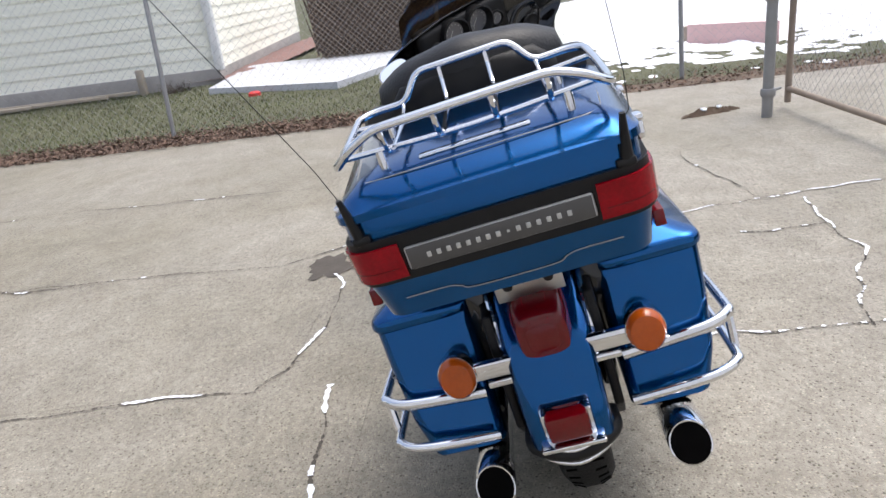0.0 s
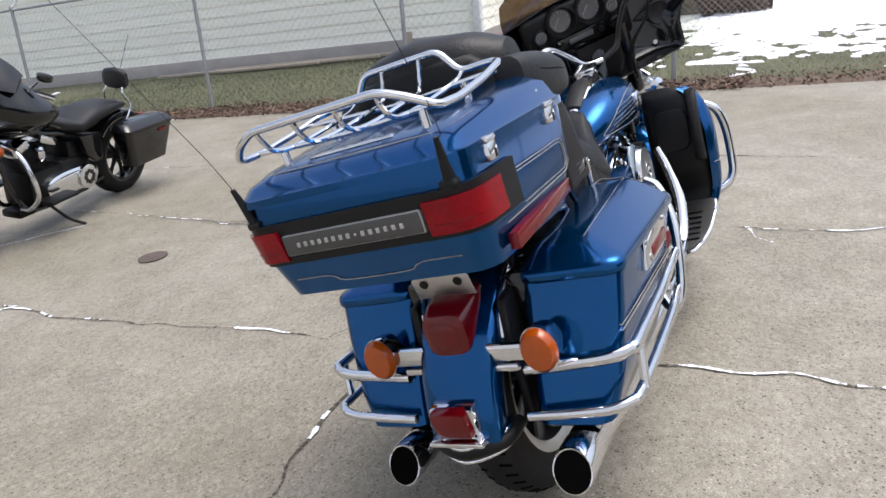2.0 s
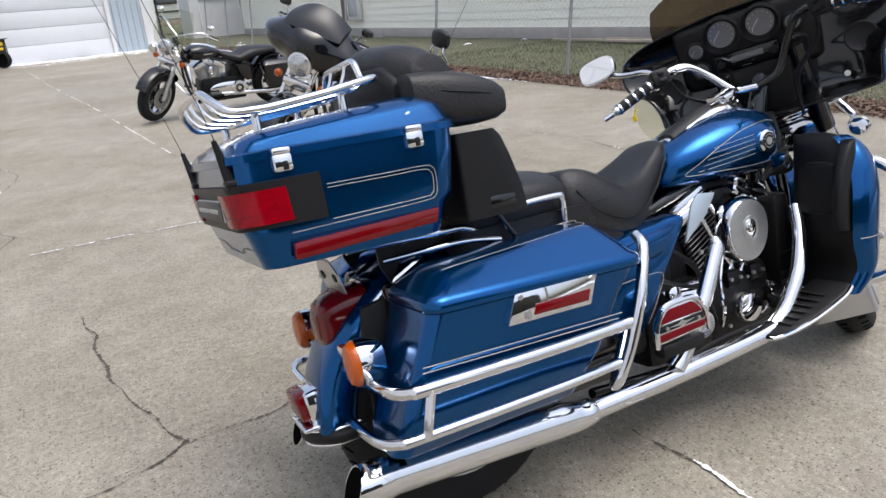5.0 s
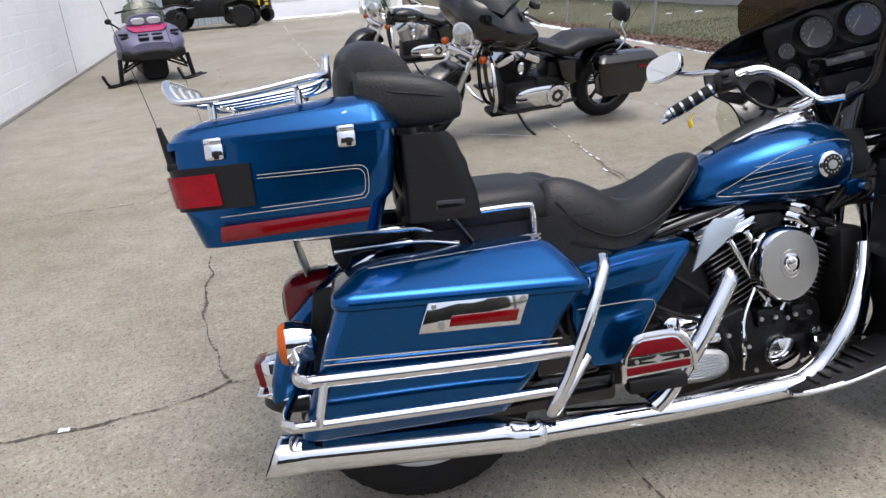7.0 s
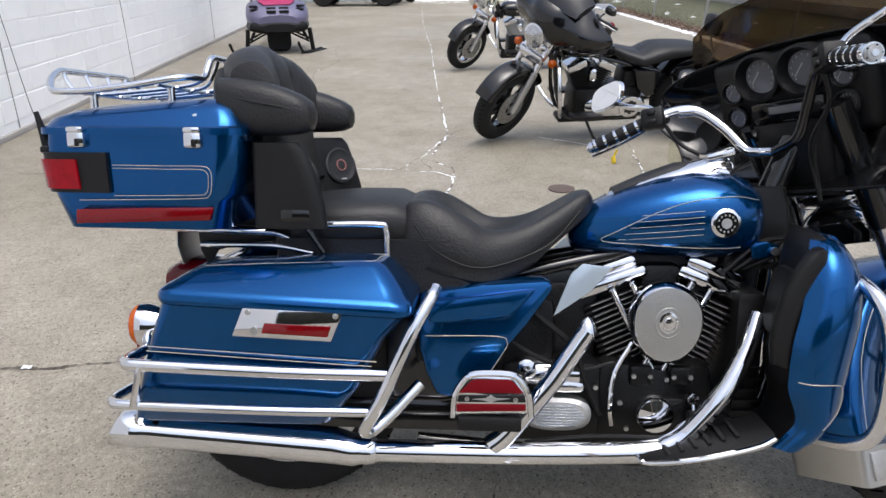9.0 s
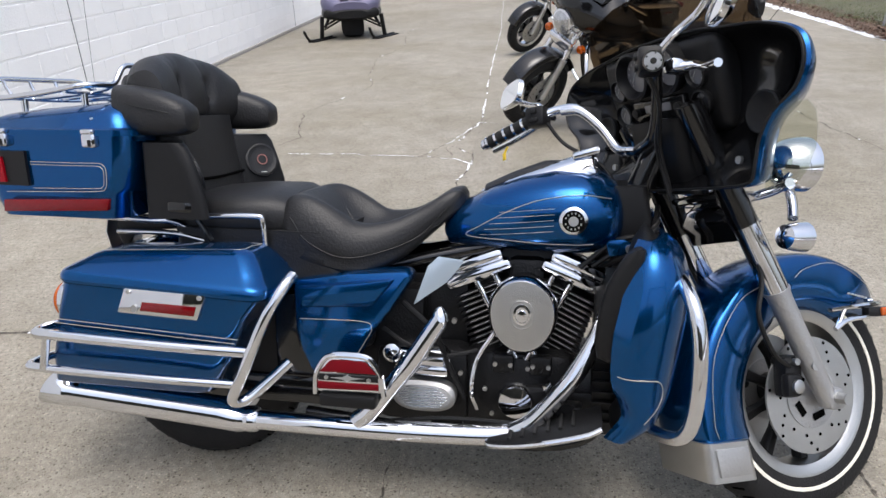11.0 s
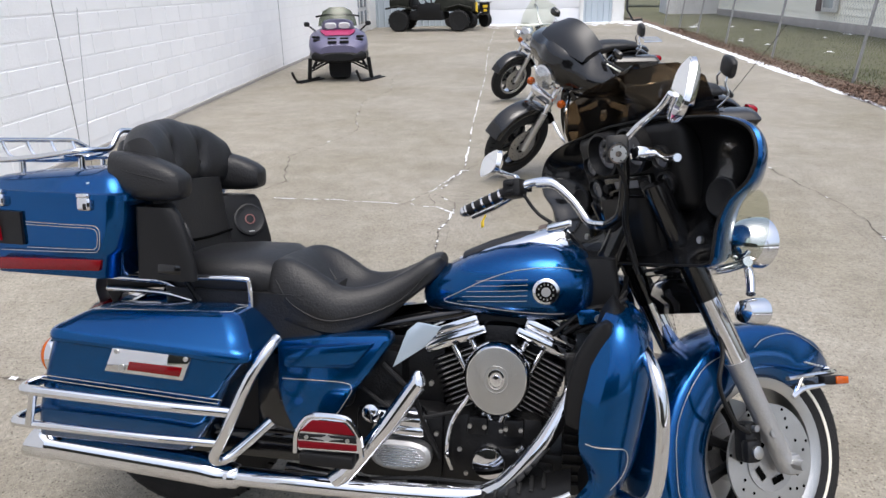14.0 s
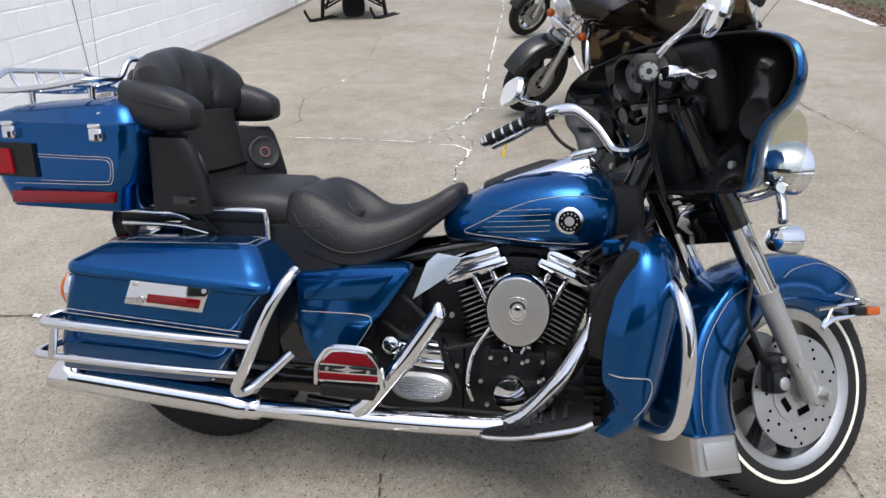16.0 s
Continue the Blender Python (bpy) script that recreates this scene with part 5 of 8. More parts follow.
    for z, xb, xf, yo in ((0.345, 1.140, 1.205, 0.318), (0.366, 1.150, 1.235, 0.332), (0.402, 1.163, 1.250, 0.342), (0.44, 1.156, 1.262, 0.350), (0.482, 1.140, 1.268, 0.356), (0.558, 1.138, 1.280, 0.361), (0.62, 1.148, 1.286, 0.359), (0.697, 1.160, 1.282, 0.342), (0.745, 1.172, 1.264, 0.314), (0.764, 1.185, 1.240, 0.286), (0.776, 1.196, 1.228, 0.255), (0.781, 1.204, 1.220, 0.215)):
        yc, hy, xc, hx = -(yo + 0.125) / 2, (yo - 0.125) / 2 - 0.004, (xb + xf) / 2 - 0.012, (xf - xb) / 2 - 0.006
        liner.append([(xc + hx * c, yc + hy * s2, z) for c, s2 in oval(28, 2.8)])
    inner = part("liner", f(loft([list(r) for r in zip(*[spline(c, 3) for c in zip(*liner)])])), BLACK, low, "smooth black inner liner")
    part("vent_door", f(moved(body_x([(-0.006, 0, 0, 0.050, 0.066), (-0.004, 0, 0, 0.057, 0.073), (0.006, 0, 0, 0.060, 0.076)], 28, 4.0), pose(1.138, -0.236, 0.625, 0, 8, 0))), BLACK, low, "black glove box door")
    part("leg_pad", f(loft([[(x + 0.012 + wx * c, -0.322 + 0.020 * s2 - 0.10 * (0.6 - z) * (z - 0.6), z + 0.25 * wx * c) for c, s2 in oval(20, 2.6)] for x, z, wx in ((1.118, 0.515, 0.012), (1.112, 0.525, 0.028), (1.113, 0.56, 0.036), (1.122, 0.62, 0.038), (1.134, 0.68, 0.036), (1.150, 0.722, 0.030), (1.158, 0.748, 0.020), (1.162, 0.756, 0.008))])), BLACK, low, "black padded vent door")
    part("pinstripe", f(tube([(1.142, -0.359, 0.494), (1.167, -0.3725, 0.494), (1.205, -0.3715, 0.494), (1.232, -0.356, 0.488), (1.240, -0.3495, 0.465), (1.228, -0.354, 0.43), (1.205, -0.354, 0.395)], 0.0011, 6, 5)), GOLD, low)
    part("engine_guard", f(tube([(1.24, -0.12, 0.70), (1.262, -0.28, 0.69), (1.285, -0.365, 0.655), (1.302, -0.392, 0.58), (1.305, -0.395, 0.48), (1.292, -0.385, 0.40), (1.262, -0.34, 0.362), (1.20, -0.20, 0.325), (1.17, -0.11, 0.30)], 0.0165, 12, 6)), CHROME, bike, "chrome engine guard tube")

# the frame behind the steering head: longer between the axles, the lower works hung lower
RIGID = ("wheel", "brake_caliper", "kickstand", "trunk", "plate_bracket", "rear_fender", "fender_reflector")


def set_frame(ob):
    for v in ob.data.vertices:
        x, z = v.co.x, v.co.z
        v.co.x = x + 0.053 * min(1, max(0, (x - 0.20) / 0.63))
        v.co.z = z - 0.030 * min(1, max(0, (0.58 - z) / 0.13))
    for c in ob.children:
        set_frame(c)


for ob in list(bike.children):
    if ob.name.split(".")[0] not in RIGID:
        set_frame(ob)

# ---- steered front end ----
for s in (-1, 1):
    crown, axle = ST @ Vector((1.195, s * 0.112, 1.0)), ST_LOW @ Vector((1.560, s * 0.118, 0.315))
    at = lambda z: crown + (axle - crown) * ((1.0 - z) / 0.685)
    fork = part("fork_leg", tube([at(0.61), at(0.54), at(0.40), at(0.30)], 0.0305, 16, 1, r2=0.024), ALU, bike, "grey cast fork leg")
    part("fork_tube", tube([at(0.76), at(0.585)], 0.0315, 18, 1), CHROME, fork, "polished fork slider")
    part("fork_cover", tube([at(1.02), at(0.745)], 0.033, 16, 1), GLOSS, fork, "black fork cover")
    part("fork_seal", tube([at(0.588), at(0.580)], 0.0330, 16, 1), ALU, fork)
    part("axle_cap", moved(box((1.575, s * 0.118, 0.312), (0.05, 0.05, 0.055), 0.012), ST_LOW), ALU, fork)
    part("axle_nut", moved(lathe([(0.014, 0), (0.014, s * 0.03)], (1.57, s * 0.142, 0.315), n=8), ST_LOW), STEEL, fork)
    part("fork_reflector", moved(lathe([(0.012, 0.0), (0.012, s * 0.006)], (1.50, s * 0.140, 0.40), n=16), ST_LOW), STEEL, fork)
part("brake_hose", moved(tube([(1.315, -0.135, 0.73), (1.335, -0.15, 0.62), (1.31, -0.16, 0.53), (1.36, -0.15, 0.44), (1.44, -0.12, 0.40)], 0.006, 8, 6), ST_LOW), BLACK, bike, "black brake hose")
part("fork_nacelle", moved(loft([ring_xy(1.32, 1.395, 0.050, 0.045, 0.02, 0.805), ring_xy(1.31, 1.415, 0.085, 0.072, 0.03, 0.780), ring_xy(1.318, 1.425, 0.115, 0.095, 0.03, 0.750), ring_xy(1.335, 1.405, 0.110, 0.08, 0.03, 0.725), ring_xy(1.345, 1.385, 0.098, 0.06, 0.02, 0.70)]), ST), CHROME, bike, "chrome fork nacelle")
part("nacelle_bolt", moved(lathe([(0.009, 0.0), (0.009, -0.012)], (1.362, -0.098, 0.738), n=12), ST), STEEL, bike)
part("neck_cover", loft([ring_xy(1.16, 1.27, 0.075, 0.07, 0.02, 0.69), ring_xy(1.15, 1.275, 0.085, 0.08, 0.02, 0.78), ring_xy(1.17, 1.26, 0.07, 0.07, 0.02, 0.86)]), BLACK, bike, "black steering head cover")
sections = []
for i in range(25):
    a = radians(40 + 163 * i / 24)
    w = 0.096 * min(1, 0.55 + 0.18 * i) if i < 4 else 0.092
    depth = 0.135 if 3 < i < 20 else 0.07 + 0.022 * min(i, 3)
    depth = 0.15 if i >= 12 else depth
    ring = []
    for c, t in oval(22, 3.0):
        q = 0.345 + 0.028 * t if t > 0 else 0.345 + depth * t
        ring.append((1.555 + q * math.cos(a), w * c, 0.315 + q * math.sin(a)))
    sections.append(ring)
ff = part("front_fender", moved(loft(sections), ST_LOW), BLUE, bike, "blue front fender with chrome rails")
arc = lambda q, a, y: (1.555 + q * math.cos(radians(a)), y, 0.315 + q * math.sin(radians(a)))
for s in (-1, 1):
    part("pinstripe", moved(tube([arc(0.275, 42, s * 0.091), arc(0.315, 44, s * 0.0945), arc(0.345, 55, s * 0.0955), arc(0.352, 75, s * 0.0955), arc(0.33, 92, s * 0.0955), arc(0.31, 100, s * 0.0955)], 0.0009, 6, 4), ST_LOW), GOLD, ff)
    part("pinstripe", moved(tube([arc(0.33, 118, s * 0.0955), arc(0.345, 135, s * 0.0955), arc(0.345, 160, s * 0.0955), arc(0.335, 185, s * 0.0955), arc(0.33, 194, s * 0.094)], 0.0009, 6, 4), ST_LOW), GOLD, ff)
    rail = part("fender_rail", moved(join(tube([(1.59, s * 0.118, 0.535), (1.68, s * 0.108, 0.540), (1.79, s * 0.098, 0.546), (1.845, s * 0.05, 0.550)], 0.007, 8, 4), tube([(1.60, s * 0.122, 0.485), (1.64, s * 0.122, 0.505), (1.71, s * 0.118, 0.512), (1.80, s * 0.105, 0.518)], 0.007, 8, 4), tube([(1.61, s * 0.12, 0.49), (1.65, s * 0.112, 0.538)], 0.006, 8, 1)), ST_LOW), CHROME, ff, "chrome fender rail")
    marker = part("fender_lamp", moved(box((1.765, s * 0.112, 0.525), (0.085, 0.025, 0.026), 0.006), ST_LOW), BLACK, ff, "amber fender marker lamp")
    part("lens", moved(box((1.788, s * 0.119, 0.525), (0.048, 0.022, 0.023), 0.005), ST_LOW), AMBER, marker)
    for i in range(6):
        part("script_bar", moved(box((1.688 + 0.012 * i, s * 0.0950, 0.575 - 0.0025 * i), (0.009, 0.003, 0.005), 0.001), ST_LOW), SILVERPAINT, ff)
part("front_trim", moved(tube([(1.80, -0.07, 0.55), (1.845, 0, 0.553), (1.80, 0.07, 0.55)], 0.009, 8, 5), ST_LOW), CHROME, ff)
flap = part("mud_flap", moved(loft([ring_xy(1.205, 1.345, 0.098, 0.104, 0.02, 0.132), ring_xy(1.190, 1.325, 0.100, 0.104, 0.02, 0.228)]), ST_LOW), STEEL, bike, "brushed steel fender tip")
for s in (-1, 1):
    part("flap_panel", moved(slab_xz([(1.228, 0.146), (1.325, 0.146), (1.312, 0.214), (1.215, 0.214)], s * 0.094, s * 0.1045, 0.002), ST_LOW), ALU, flap)

# batwing fairing
RIM = [(0.0, 1.160), (0.12, 1.158), (0.22, 1.145), (0.31, 1.134), (0.385, 1.112), (0.425, 1.082), (0.438, 1.032), (0.418, 0.982), (0.365, 0.942), (0.338, 0.890), (0.330, 0.835), (0.318, 0.800), (0.25, 0.792), (0.14, 0.788), (0.0, 0.785)]
RIM = spline([(0, y, z) for y, z in RIM], 3)
RIM = [(p.y, p.z) for p in RIM]
RIM = RIM + [(-y, z) for y, z in reversed(RIM[1:-1])]


def rim_ring(k, x, dx=0.0, zc=0.97, kz=None):
    q = kz or k
    return [(x + dx * (abs(y) / 0.45) ** 2, y * k, zc + (z - zc) * q) for y, z in RIM]


fairing = part("fairing", moved(loft([rim_ring(1.0, 1.184), rim_ring(1.012, 1.190), rim_ring(1.008, 1.200), rim_ring(0.955, 1.232, 0, 0.97, 0.99), rim_ring(0.86, 1.275, 0, 0.97, 0.95), rim_ring(0.72, 1.325, 0, 0.97, 0.86), rim_ring(0.55, 1.365, 0, 0.97, 0.72), rim_ring(0.32, 1.393, 0, 0.97, 0.5), rim_ring(0.1, 1.40), rim_ring(0.005, 1.401)], caps=False), ST_F), BLUE, bike, "blue batwing fairing, black inside")
part("inner_fairing", moved(loft([rim_ring(0.999, 1.1835), rim_ring(0.985, 1.180), rim_ring(0.965, 1.186), rim_ring(0.93, 1.203), rim_ring(0.87, 1.226), rim_ring(0.78, 1.246), rim_ring(0.66, 1.259), rim_ring(0.5, 1.266), rim_ring(0.3, 1.269), rim_ring(0.1, 1.270), rim_ring(0.005, 1.270)], caps=False), ST_F), GLOSS, fairing, "glossy black inner fairing")
part("rim_piping", moved(tube([(x - 0.0015, y, z) for x, y, z in rim_ring(0.992, 1.181)], 0.0028, 6, 1, True), ST_F), BLACK, fairing)
for s in (-1, 1):
    part("fairing_speaker", moved(lathe([(0.046, 0.01), (0.047, -0.002), (0.043, -0.004), (0.036, 0.0), (0.002, 0.002)], (1.232, s * 0.29, 0.955), "x", 32), ST_F), BLACK, fairing, "round black speaker")
    part("fairing_bolt", moved(lathe([(0.009, 0.0), (0.009, -0.008)], (1.232, s * 0.235, 0.855), "x", 12), ST_F), STEEL, fairing)
dash_m = ST_F @ pose(1.222, 0.03, 1.035, 0, -20, 0)
dash = part("dashboard", moved(box((0.03, 0, 0.0), (0.08, 0.44, 0.235), 0.03, 3), dash_m), BLACK, fairing, "black dashboard with round gauges")
for y, z, r, nm in ((0.060, 0.060, 0.043, 1), (-0.060, 0.060, 0.043, 1), (0.150, 0.030, 0.024, 0), (-0.150, 0.030, 0.024, 0), (0.150, -0.038, 0.024, 0), (-0.150, -0.038, 0.024, 0)):
    g = part("gauge", moved(lathe([(r + 0.006 + 0.010 * nm, 0.02), (r + 0.008 + 0.012 * nm, -0.016 - 0.016 * nm), (r + 0.004 + 0.009 * nm, -0.018 - 0.017 * nm), (r + 0.002 * nm, -0.010), (r, -0.004)], (-0.008, y, z), "x", 32, True), dash_m), BLACK, dash, "round gauge with a black hood")
    part("dial", moved(lathe([(r, 0.0), (r, -0.008), (0.002, -0.008)], (-0.008, y, z), "x", 32), dash_m), DIAL, g, "silver-grey dial")
    part("needle", moved(box((-0.0175, y + r * 0.25, z - r * 0.25), (0.001, r * 0.07, r * 0.9)), dash_m @ Matrix.Translation((0, y, z)) @ Matrix.Rotation(radians(40), 4, "X") @ Matrix.Translation((0, -y, -z))), SILVERPAINT, g)
    part("ticks", join(*[moved(box((-0.0172, y + r * 0.8 * math.sin(a), z + r * 0.8 * math.cos(a)), (0.001, 0.002, 0.006)), dash_m) for a in [radians(-130 + 26 * i) for i in range(11)]]), SILVERPAINT, g)
radio = part("radio", moved(box((-0.016, 0, -0.035), (0.02, 0.20, 0.055), 0.006), dash_m), GLOSS, dash, "black radio with a grey display")
part("display", moved(box((-0.0265, 0.0, -0.03), (0.004, 0.10, 0.020), 0.002), dash_m), DIAL, radio)
for s in (-1, 1):
    part("knob", moved(lathe([(0.012, 0), (0.012, -0.014), (0.004, -0.015)], (-0.024, s * 0.082, -0.035), "x", 16), dash_m), BLACK, radio)
part("switch_row", moved(join(*[box((-0.012, -0.12 + 0.04 * i, -0.09), (0.02, 0.028, 0.02), 0.004) for i in range(7)]), dash_m), GLOSS, dash)
part("fork_lock", moved(box((-0.045, 0.01, -0.088), (0.05, 0.04, 0.035), 0.008), dash_m), CHROME, dash, "chrome ignition switch")
part("fairing_cowl", moved(loft([ring_xy(1.16, 1.23, 0.10, 0.12, 0.03, 0.955), ring_xy(1.19, 1.26, 0.095, 0.11, 0.03, 0.86), ring_xy(1.24, 1.30, 0.075, 0.085, 0.03, 0.78)]), ST_F), BLACK, fairing)
rows = []
for k, (x, z, w) in enumerate(((1.285, 1.115, 0.31), (1.256, 1.17, 0.308), (1.232, 1.225, 0.292), (1.212, 1.268, 0.254), (1.200, 1.296, 0.194), (1.193, 1.312, 0.11), (1.191, 1.316, 0.03))):
    front = [(x - 0.75 * (y * w) ** 2 * 1.1, y * w, z - (0.02 if k > 2 else 0.0) * y * y) for y in [i / 10 for i in range(-10, 11)]]
    rows.append(front + [(px + 0.004, py, pz) for px, py, pz in reversed(front)])
shield = part("windscreen", moved(loft(rows), ST_F), SMOKE, fairing, "smoked windscreen")
part("screen_gasket", moved(tube([(1.285 - 0.8 * y * y, y, 1.135) for y in (-0.30, -0.2, -0.1, 0, 0.1, 0.2, 0.30)], 0.006, 8, 4), ST_F), BLACK, fairing)
for s in (-1, 1):
    f = (lambda g: g) if s < 0 else flip_y
    blade = [[(x - 0.25 * (abs(y) - 0.33) ** 2, y, z) for y in (-a, -a - (b - a) * 0.33, -a - (b - a) * 0.66, -b)] for x, z, a, b in ((1.222, 0.965, 0.385, 0.412), (1.226, 0.945, 0.345, 0.428), (1.228, 0.910, 0.325, 0.434), (1.230, 0.870, 0.315, 0.430), (1.232, 0.830, 0.310, 0.412), (1.234, 0.800, 0.305, 0.385), (1.235, 0.790, 0.305, 0.345))]
    part("wing_deflector", moved(f(loft([r + [(x + 0.004, y, z) for x, y, z in reversed(r)] for r in blade])), ST_F), CLEAR, fairing, "clear wind deflector")
head = part("headlamp", moved(lathe([(0.075, -0.05), (0.092, 0.0), (0.094, 0.03), (0.088, 0.04)], (1.385, 0, 0.935), "x", 32), ST), CHROME, bike, "round chrome headlamp")
part("lens", moved(lathe([(0.087, 0.036), (0.07, 0.05), (0.03, 0.058), (0.002, 0.06)], (1.385, 0, 0.935), "x", 32), ST), LENS, head)
part("lamp_bar", moved(join(tube([(1.39, -0.20, 0.825), (1.42, -0.08, 0.815), (1.42, 0.08, 0.815), (1.39, 0.20, 0.825)], 0.013, 10, 4), box((1.35, 0, 0.815), (0.12, 0.17, 0.025), 0.012)), ST), CHROME, bike, "chrome lamp bar")
for s in (-1, 1):
    spot = part("spot_lamp", moved(lathe([(0.004, -0.070), (0.033, -0.062), (0.056, -0.035), (0.066, 0.0), (0.068, 0.022), (0.063, 0.028)], (1.452, s * 0.155, 0.880), "x", 36), ST), CHROME, bike, "chrome spot lamp")
    part("lens", moved(lathe([(0.062, 0.025), (0.050, 0.036), (0.002, 0.042)], (1.452, s * 0.155, 0.880), "x", 32), ST), LENS, spot)
    part("stem", moved(tube([(1.435, s * 0.155, 0.815), (1.425, s * 0.17, 0.78), (1.408, s * 0.185, 0.745)], 0.012, 10, 2), ST), CHROME, spot)
    sig = part("front_signal", moved(lathe([(0.004, -0.045), (0.028, -0.038), (0.034, -0.005), (0.036, 0.02)], (1.415, s * 0.188, 0.702), "x", 28), ST), CHROME, bike, "chrome front signal")
    part("lens", moved(lathe([(0.034, 0.018), (0.026, 0.027), (0.002, 0.031)], (1.415, s * 0.188, 0.702), "x", 28), ST), AMBER, sig)
    # handlebar, grip, switches, lever and mirror of one side
    # Chrome on both sides; the right half's dark reflection is painted as gloss black.
    part("handlebar", moved(tube([(1.03, s * 0.245, 1.045), (1.075, s * 0.212, 1.064), (1.115, s * 0.165, 1.058), (1.15, s * 0.115, 1.00), (1.168, s * 0.07, 0.935), (1.175, 0, 0.915)], 0.0125, 12, 6), ST_BAR), CHROME if s > 0 else GLOSS, bike, "curved handlebar tube")
    if s > 0:
        part("wire_sleeve", moved(tube([(1.085, s * 0.200, 1.060), (1.118, s * 0.160, 1.052), (1.15, s * 0.115, 1.00), (1.168, s * 0.07, 0.935), (1.172, s * 0.03, 0.920)], 0.0132, 12, 5), ST_BAR), CHROME, bike)
    g0, g1 = Vector((1.03, s * 0.25, 1.047)), Vector((0.937, s * 0.380, 0.998))
    d = g1 - g0
    grip = part("grip", moved(tube([g0 + d * 0.05, g0 + d * 0.97], 0.0175, 14, 1), ST_BAR), RUBBER, bike, "black rubber grip with chrome rings")
    for k in (0.22, 0.40, 0.58, 0.76, 0.93):
        part("ring", moved(tube([g0 + d * (k - 0.022), g0 + d * (k + 0.022)], 0.0192, 14, 1), ST_BAR), CHROME, grip)
    cap = part("end_cap", moved(tube([g0 + d * 0.97, g0 + d * 1.03], 0.020 if s < 0 else 0.016, 20, 1), ST_BAR), CHROME, grip)
    for q0, q1, r0 in ((1.03, 1.055, 0.0165), (1.055, 1.075, 0.0125), (1.075, 1.095, 0.0060)):
        part("cap_step", moved(tube([g0 + d * q0, g0 + d * q1], r0 if s < 0 else 0.7 * r0, 20, 1), ST_BAR), STEEL if q0 < 1.07 else CHROME, grip)
    for k in range(5):
        a = 2 * math.pi * k / 5
        across = d.orthogonal().normalized()
        off = (across * math.cos(a) + d.normalized().cross(across) * math.sin(a)) * 0.0145
        part("cap_screw", moved(tube([g0 + d * 1.05 + off * (1 if s < 0 else 0.7), g0 + d * 1.06 + off * (1 if s < 0 else 0.7)], 0.0018, 8, 1), ST_BAR), SOOT_RECESS, grip)
    part("switch_housing", moved(join(box((0, 0, 0), (0.05, 0.06, 0.055), 0.01), box((-0.022, 0.0, 0.012), (0.02, 0.02, 0.014), 0.004), box((-0.022, 0.0, -0.012), (0.02, 0.026, 0.012), 0.004)), ST_BAR @ Matrix.Translation((1.035, s * 0.243, 1.05)) @ Matrix.Rotation(radians(32 * s), 4, "Z")), BLACK, bike, "black switch housing")
    part("lever", moved(join(tube([(1.075, s * 0.245, 1.055), (1.07, s * 0.30, 1.045), (1.03, s * 0.37, 1.015), (0.995, s * 0.445, 0.995)], 0.0105, 10, 5, r2=0.0085), box((1.065, s * 0.25, 1.055), (0.05, 0.035, 0.03), 0.008)), ST_BAR @ Matrix.Translation((0.0, 0.0, 0.0) if s > 0 else (0.035, 0.0, -0.012))), CHROME, bike, "chrome control lever")
    mm = ST_BAR @ pose(1.05 if s > 0 else 1.068, s * 0.425, 1.165 if s > 0 else 1.132, 0, 14, 0 if s > 0 else -20)
    hy, hz = (0.064, 0.042) if s > 0 else (0.054, 0.068)
    stem = part("mirror", moved(body_x([(-0.006, 0, 0, hy * 0.97, hz * 0.97), (0.004, 0, 0, hy, hz), (0.018, 0, 0, hy * 0.75, hz * 0.75), (0.024, 0, 0, hy * 0.3, hz * 0.3)], 28, 3.0), mm), CHROME, bike, "chrome handlebar mirror")
    part("mirror_glass", moved(body_x([(-0.0085, 0, 0, hy * 0.92, hz * 0.90), (-0.0062, 0, 0, hy * 0.93, hz * 0.91)], 28, 3.0), mm), MIRROR, stem)
    part("stem", moved(tube([(1.05, s * 0.25, 1.065), (1.065, s * 0.285, 1.095), (1.07, s * 0.35, 1.115), (1.065, s * 0.395, 1.135)], 0.008, 10, 5), ST_BAR), CHROME, stem)
for s in (-1, 1):
    for i in range(2):
        part("cable", moved(tube([(1.05, s * 0.22, 1.03), (1.09, s * 0.20, 0.97), (1.15, s * 0.12 + 0.01 * i, 0.90), (1.20, s * 0.09, 0.80 - 0.02 * i)], 0.005, 8, 6), ST_BAR), BLACK, bike)
part("key_ring", moved(join(tube([(0.985, 0.335, 0.985), (0.98, 0.345, 0.968)], 0.003, 6, 3), box((0.979, 0.346, 0.958), (0.006, 0.014, 0.020), 0.002)), ST_BAR), YELLOW, bike, "key on a small yellow tag")


# ---- the two black motorcycles ----
RIM_V = [(0.0, 1.190), (0.12, 1.185), (0.22, 1.160), (0.31, 1.110), (0.39, 1.062), (0.452, 1.025), (0.472, 0.985), (0.455, 0.935), (0.39, 0.878), (0.29, 0.830), (0.205, 0.806), (0.145, 0.822), (0.114, 0.890), (0.08, 0.945), (0.0, 0.965)]
RIM_V = [(p.y, p.z) for p in spline([(0, y, z) for y, z in RIM_V], 3)]
RIM_V = RIM_V + [(-y, z) for y, z in reversed(RIM_V[1:-1])]


def v_ring(k, x, kz, zc=1.03):
    """A ring of the fairing: the wings swept back, the prow leading."""
    return [(x - 0.08 * (abs(y) * k / 0.43) ** 1.7 - 0.25 * max(0, z - 1.05) * k - 0.045 * math.exp(-((abs(y) * k - 0.21) / 0.07) ** 2) * min(1, 6 * (1.0 - k)), y * k, zc + (z - zc) * kz) for y, z in RIM_V]


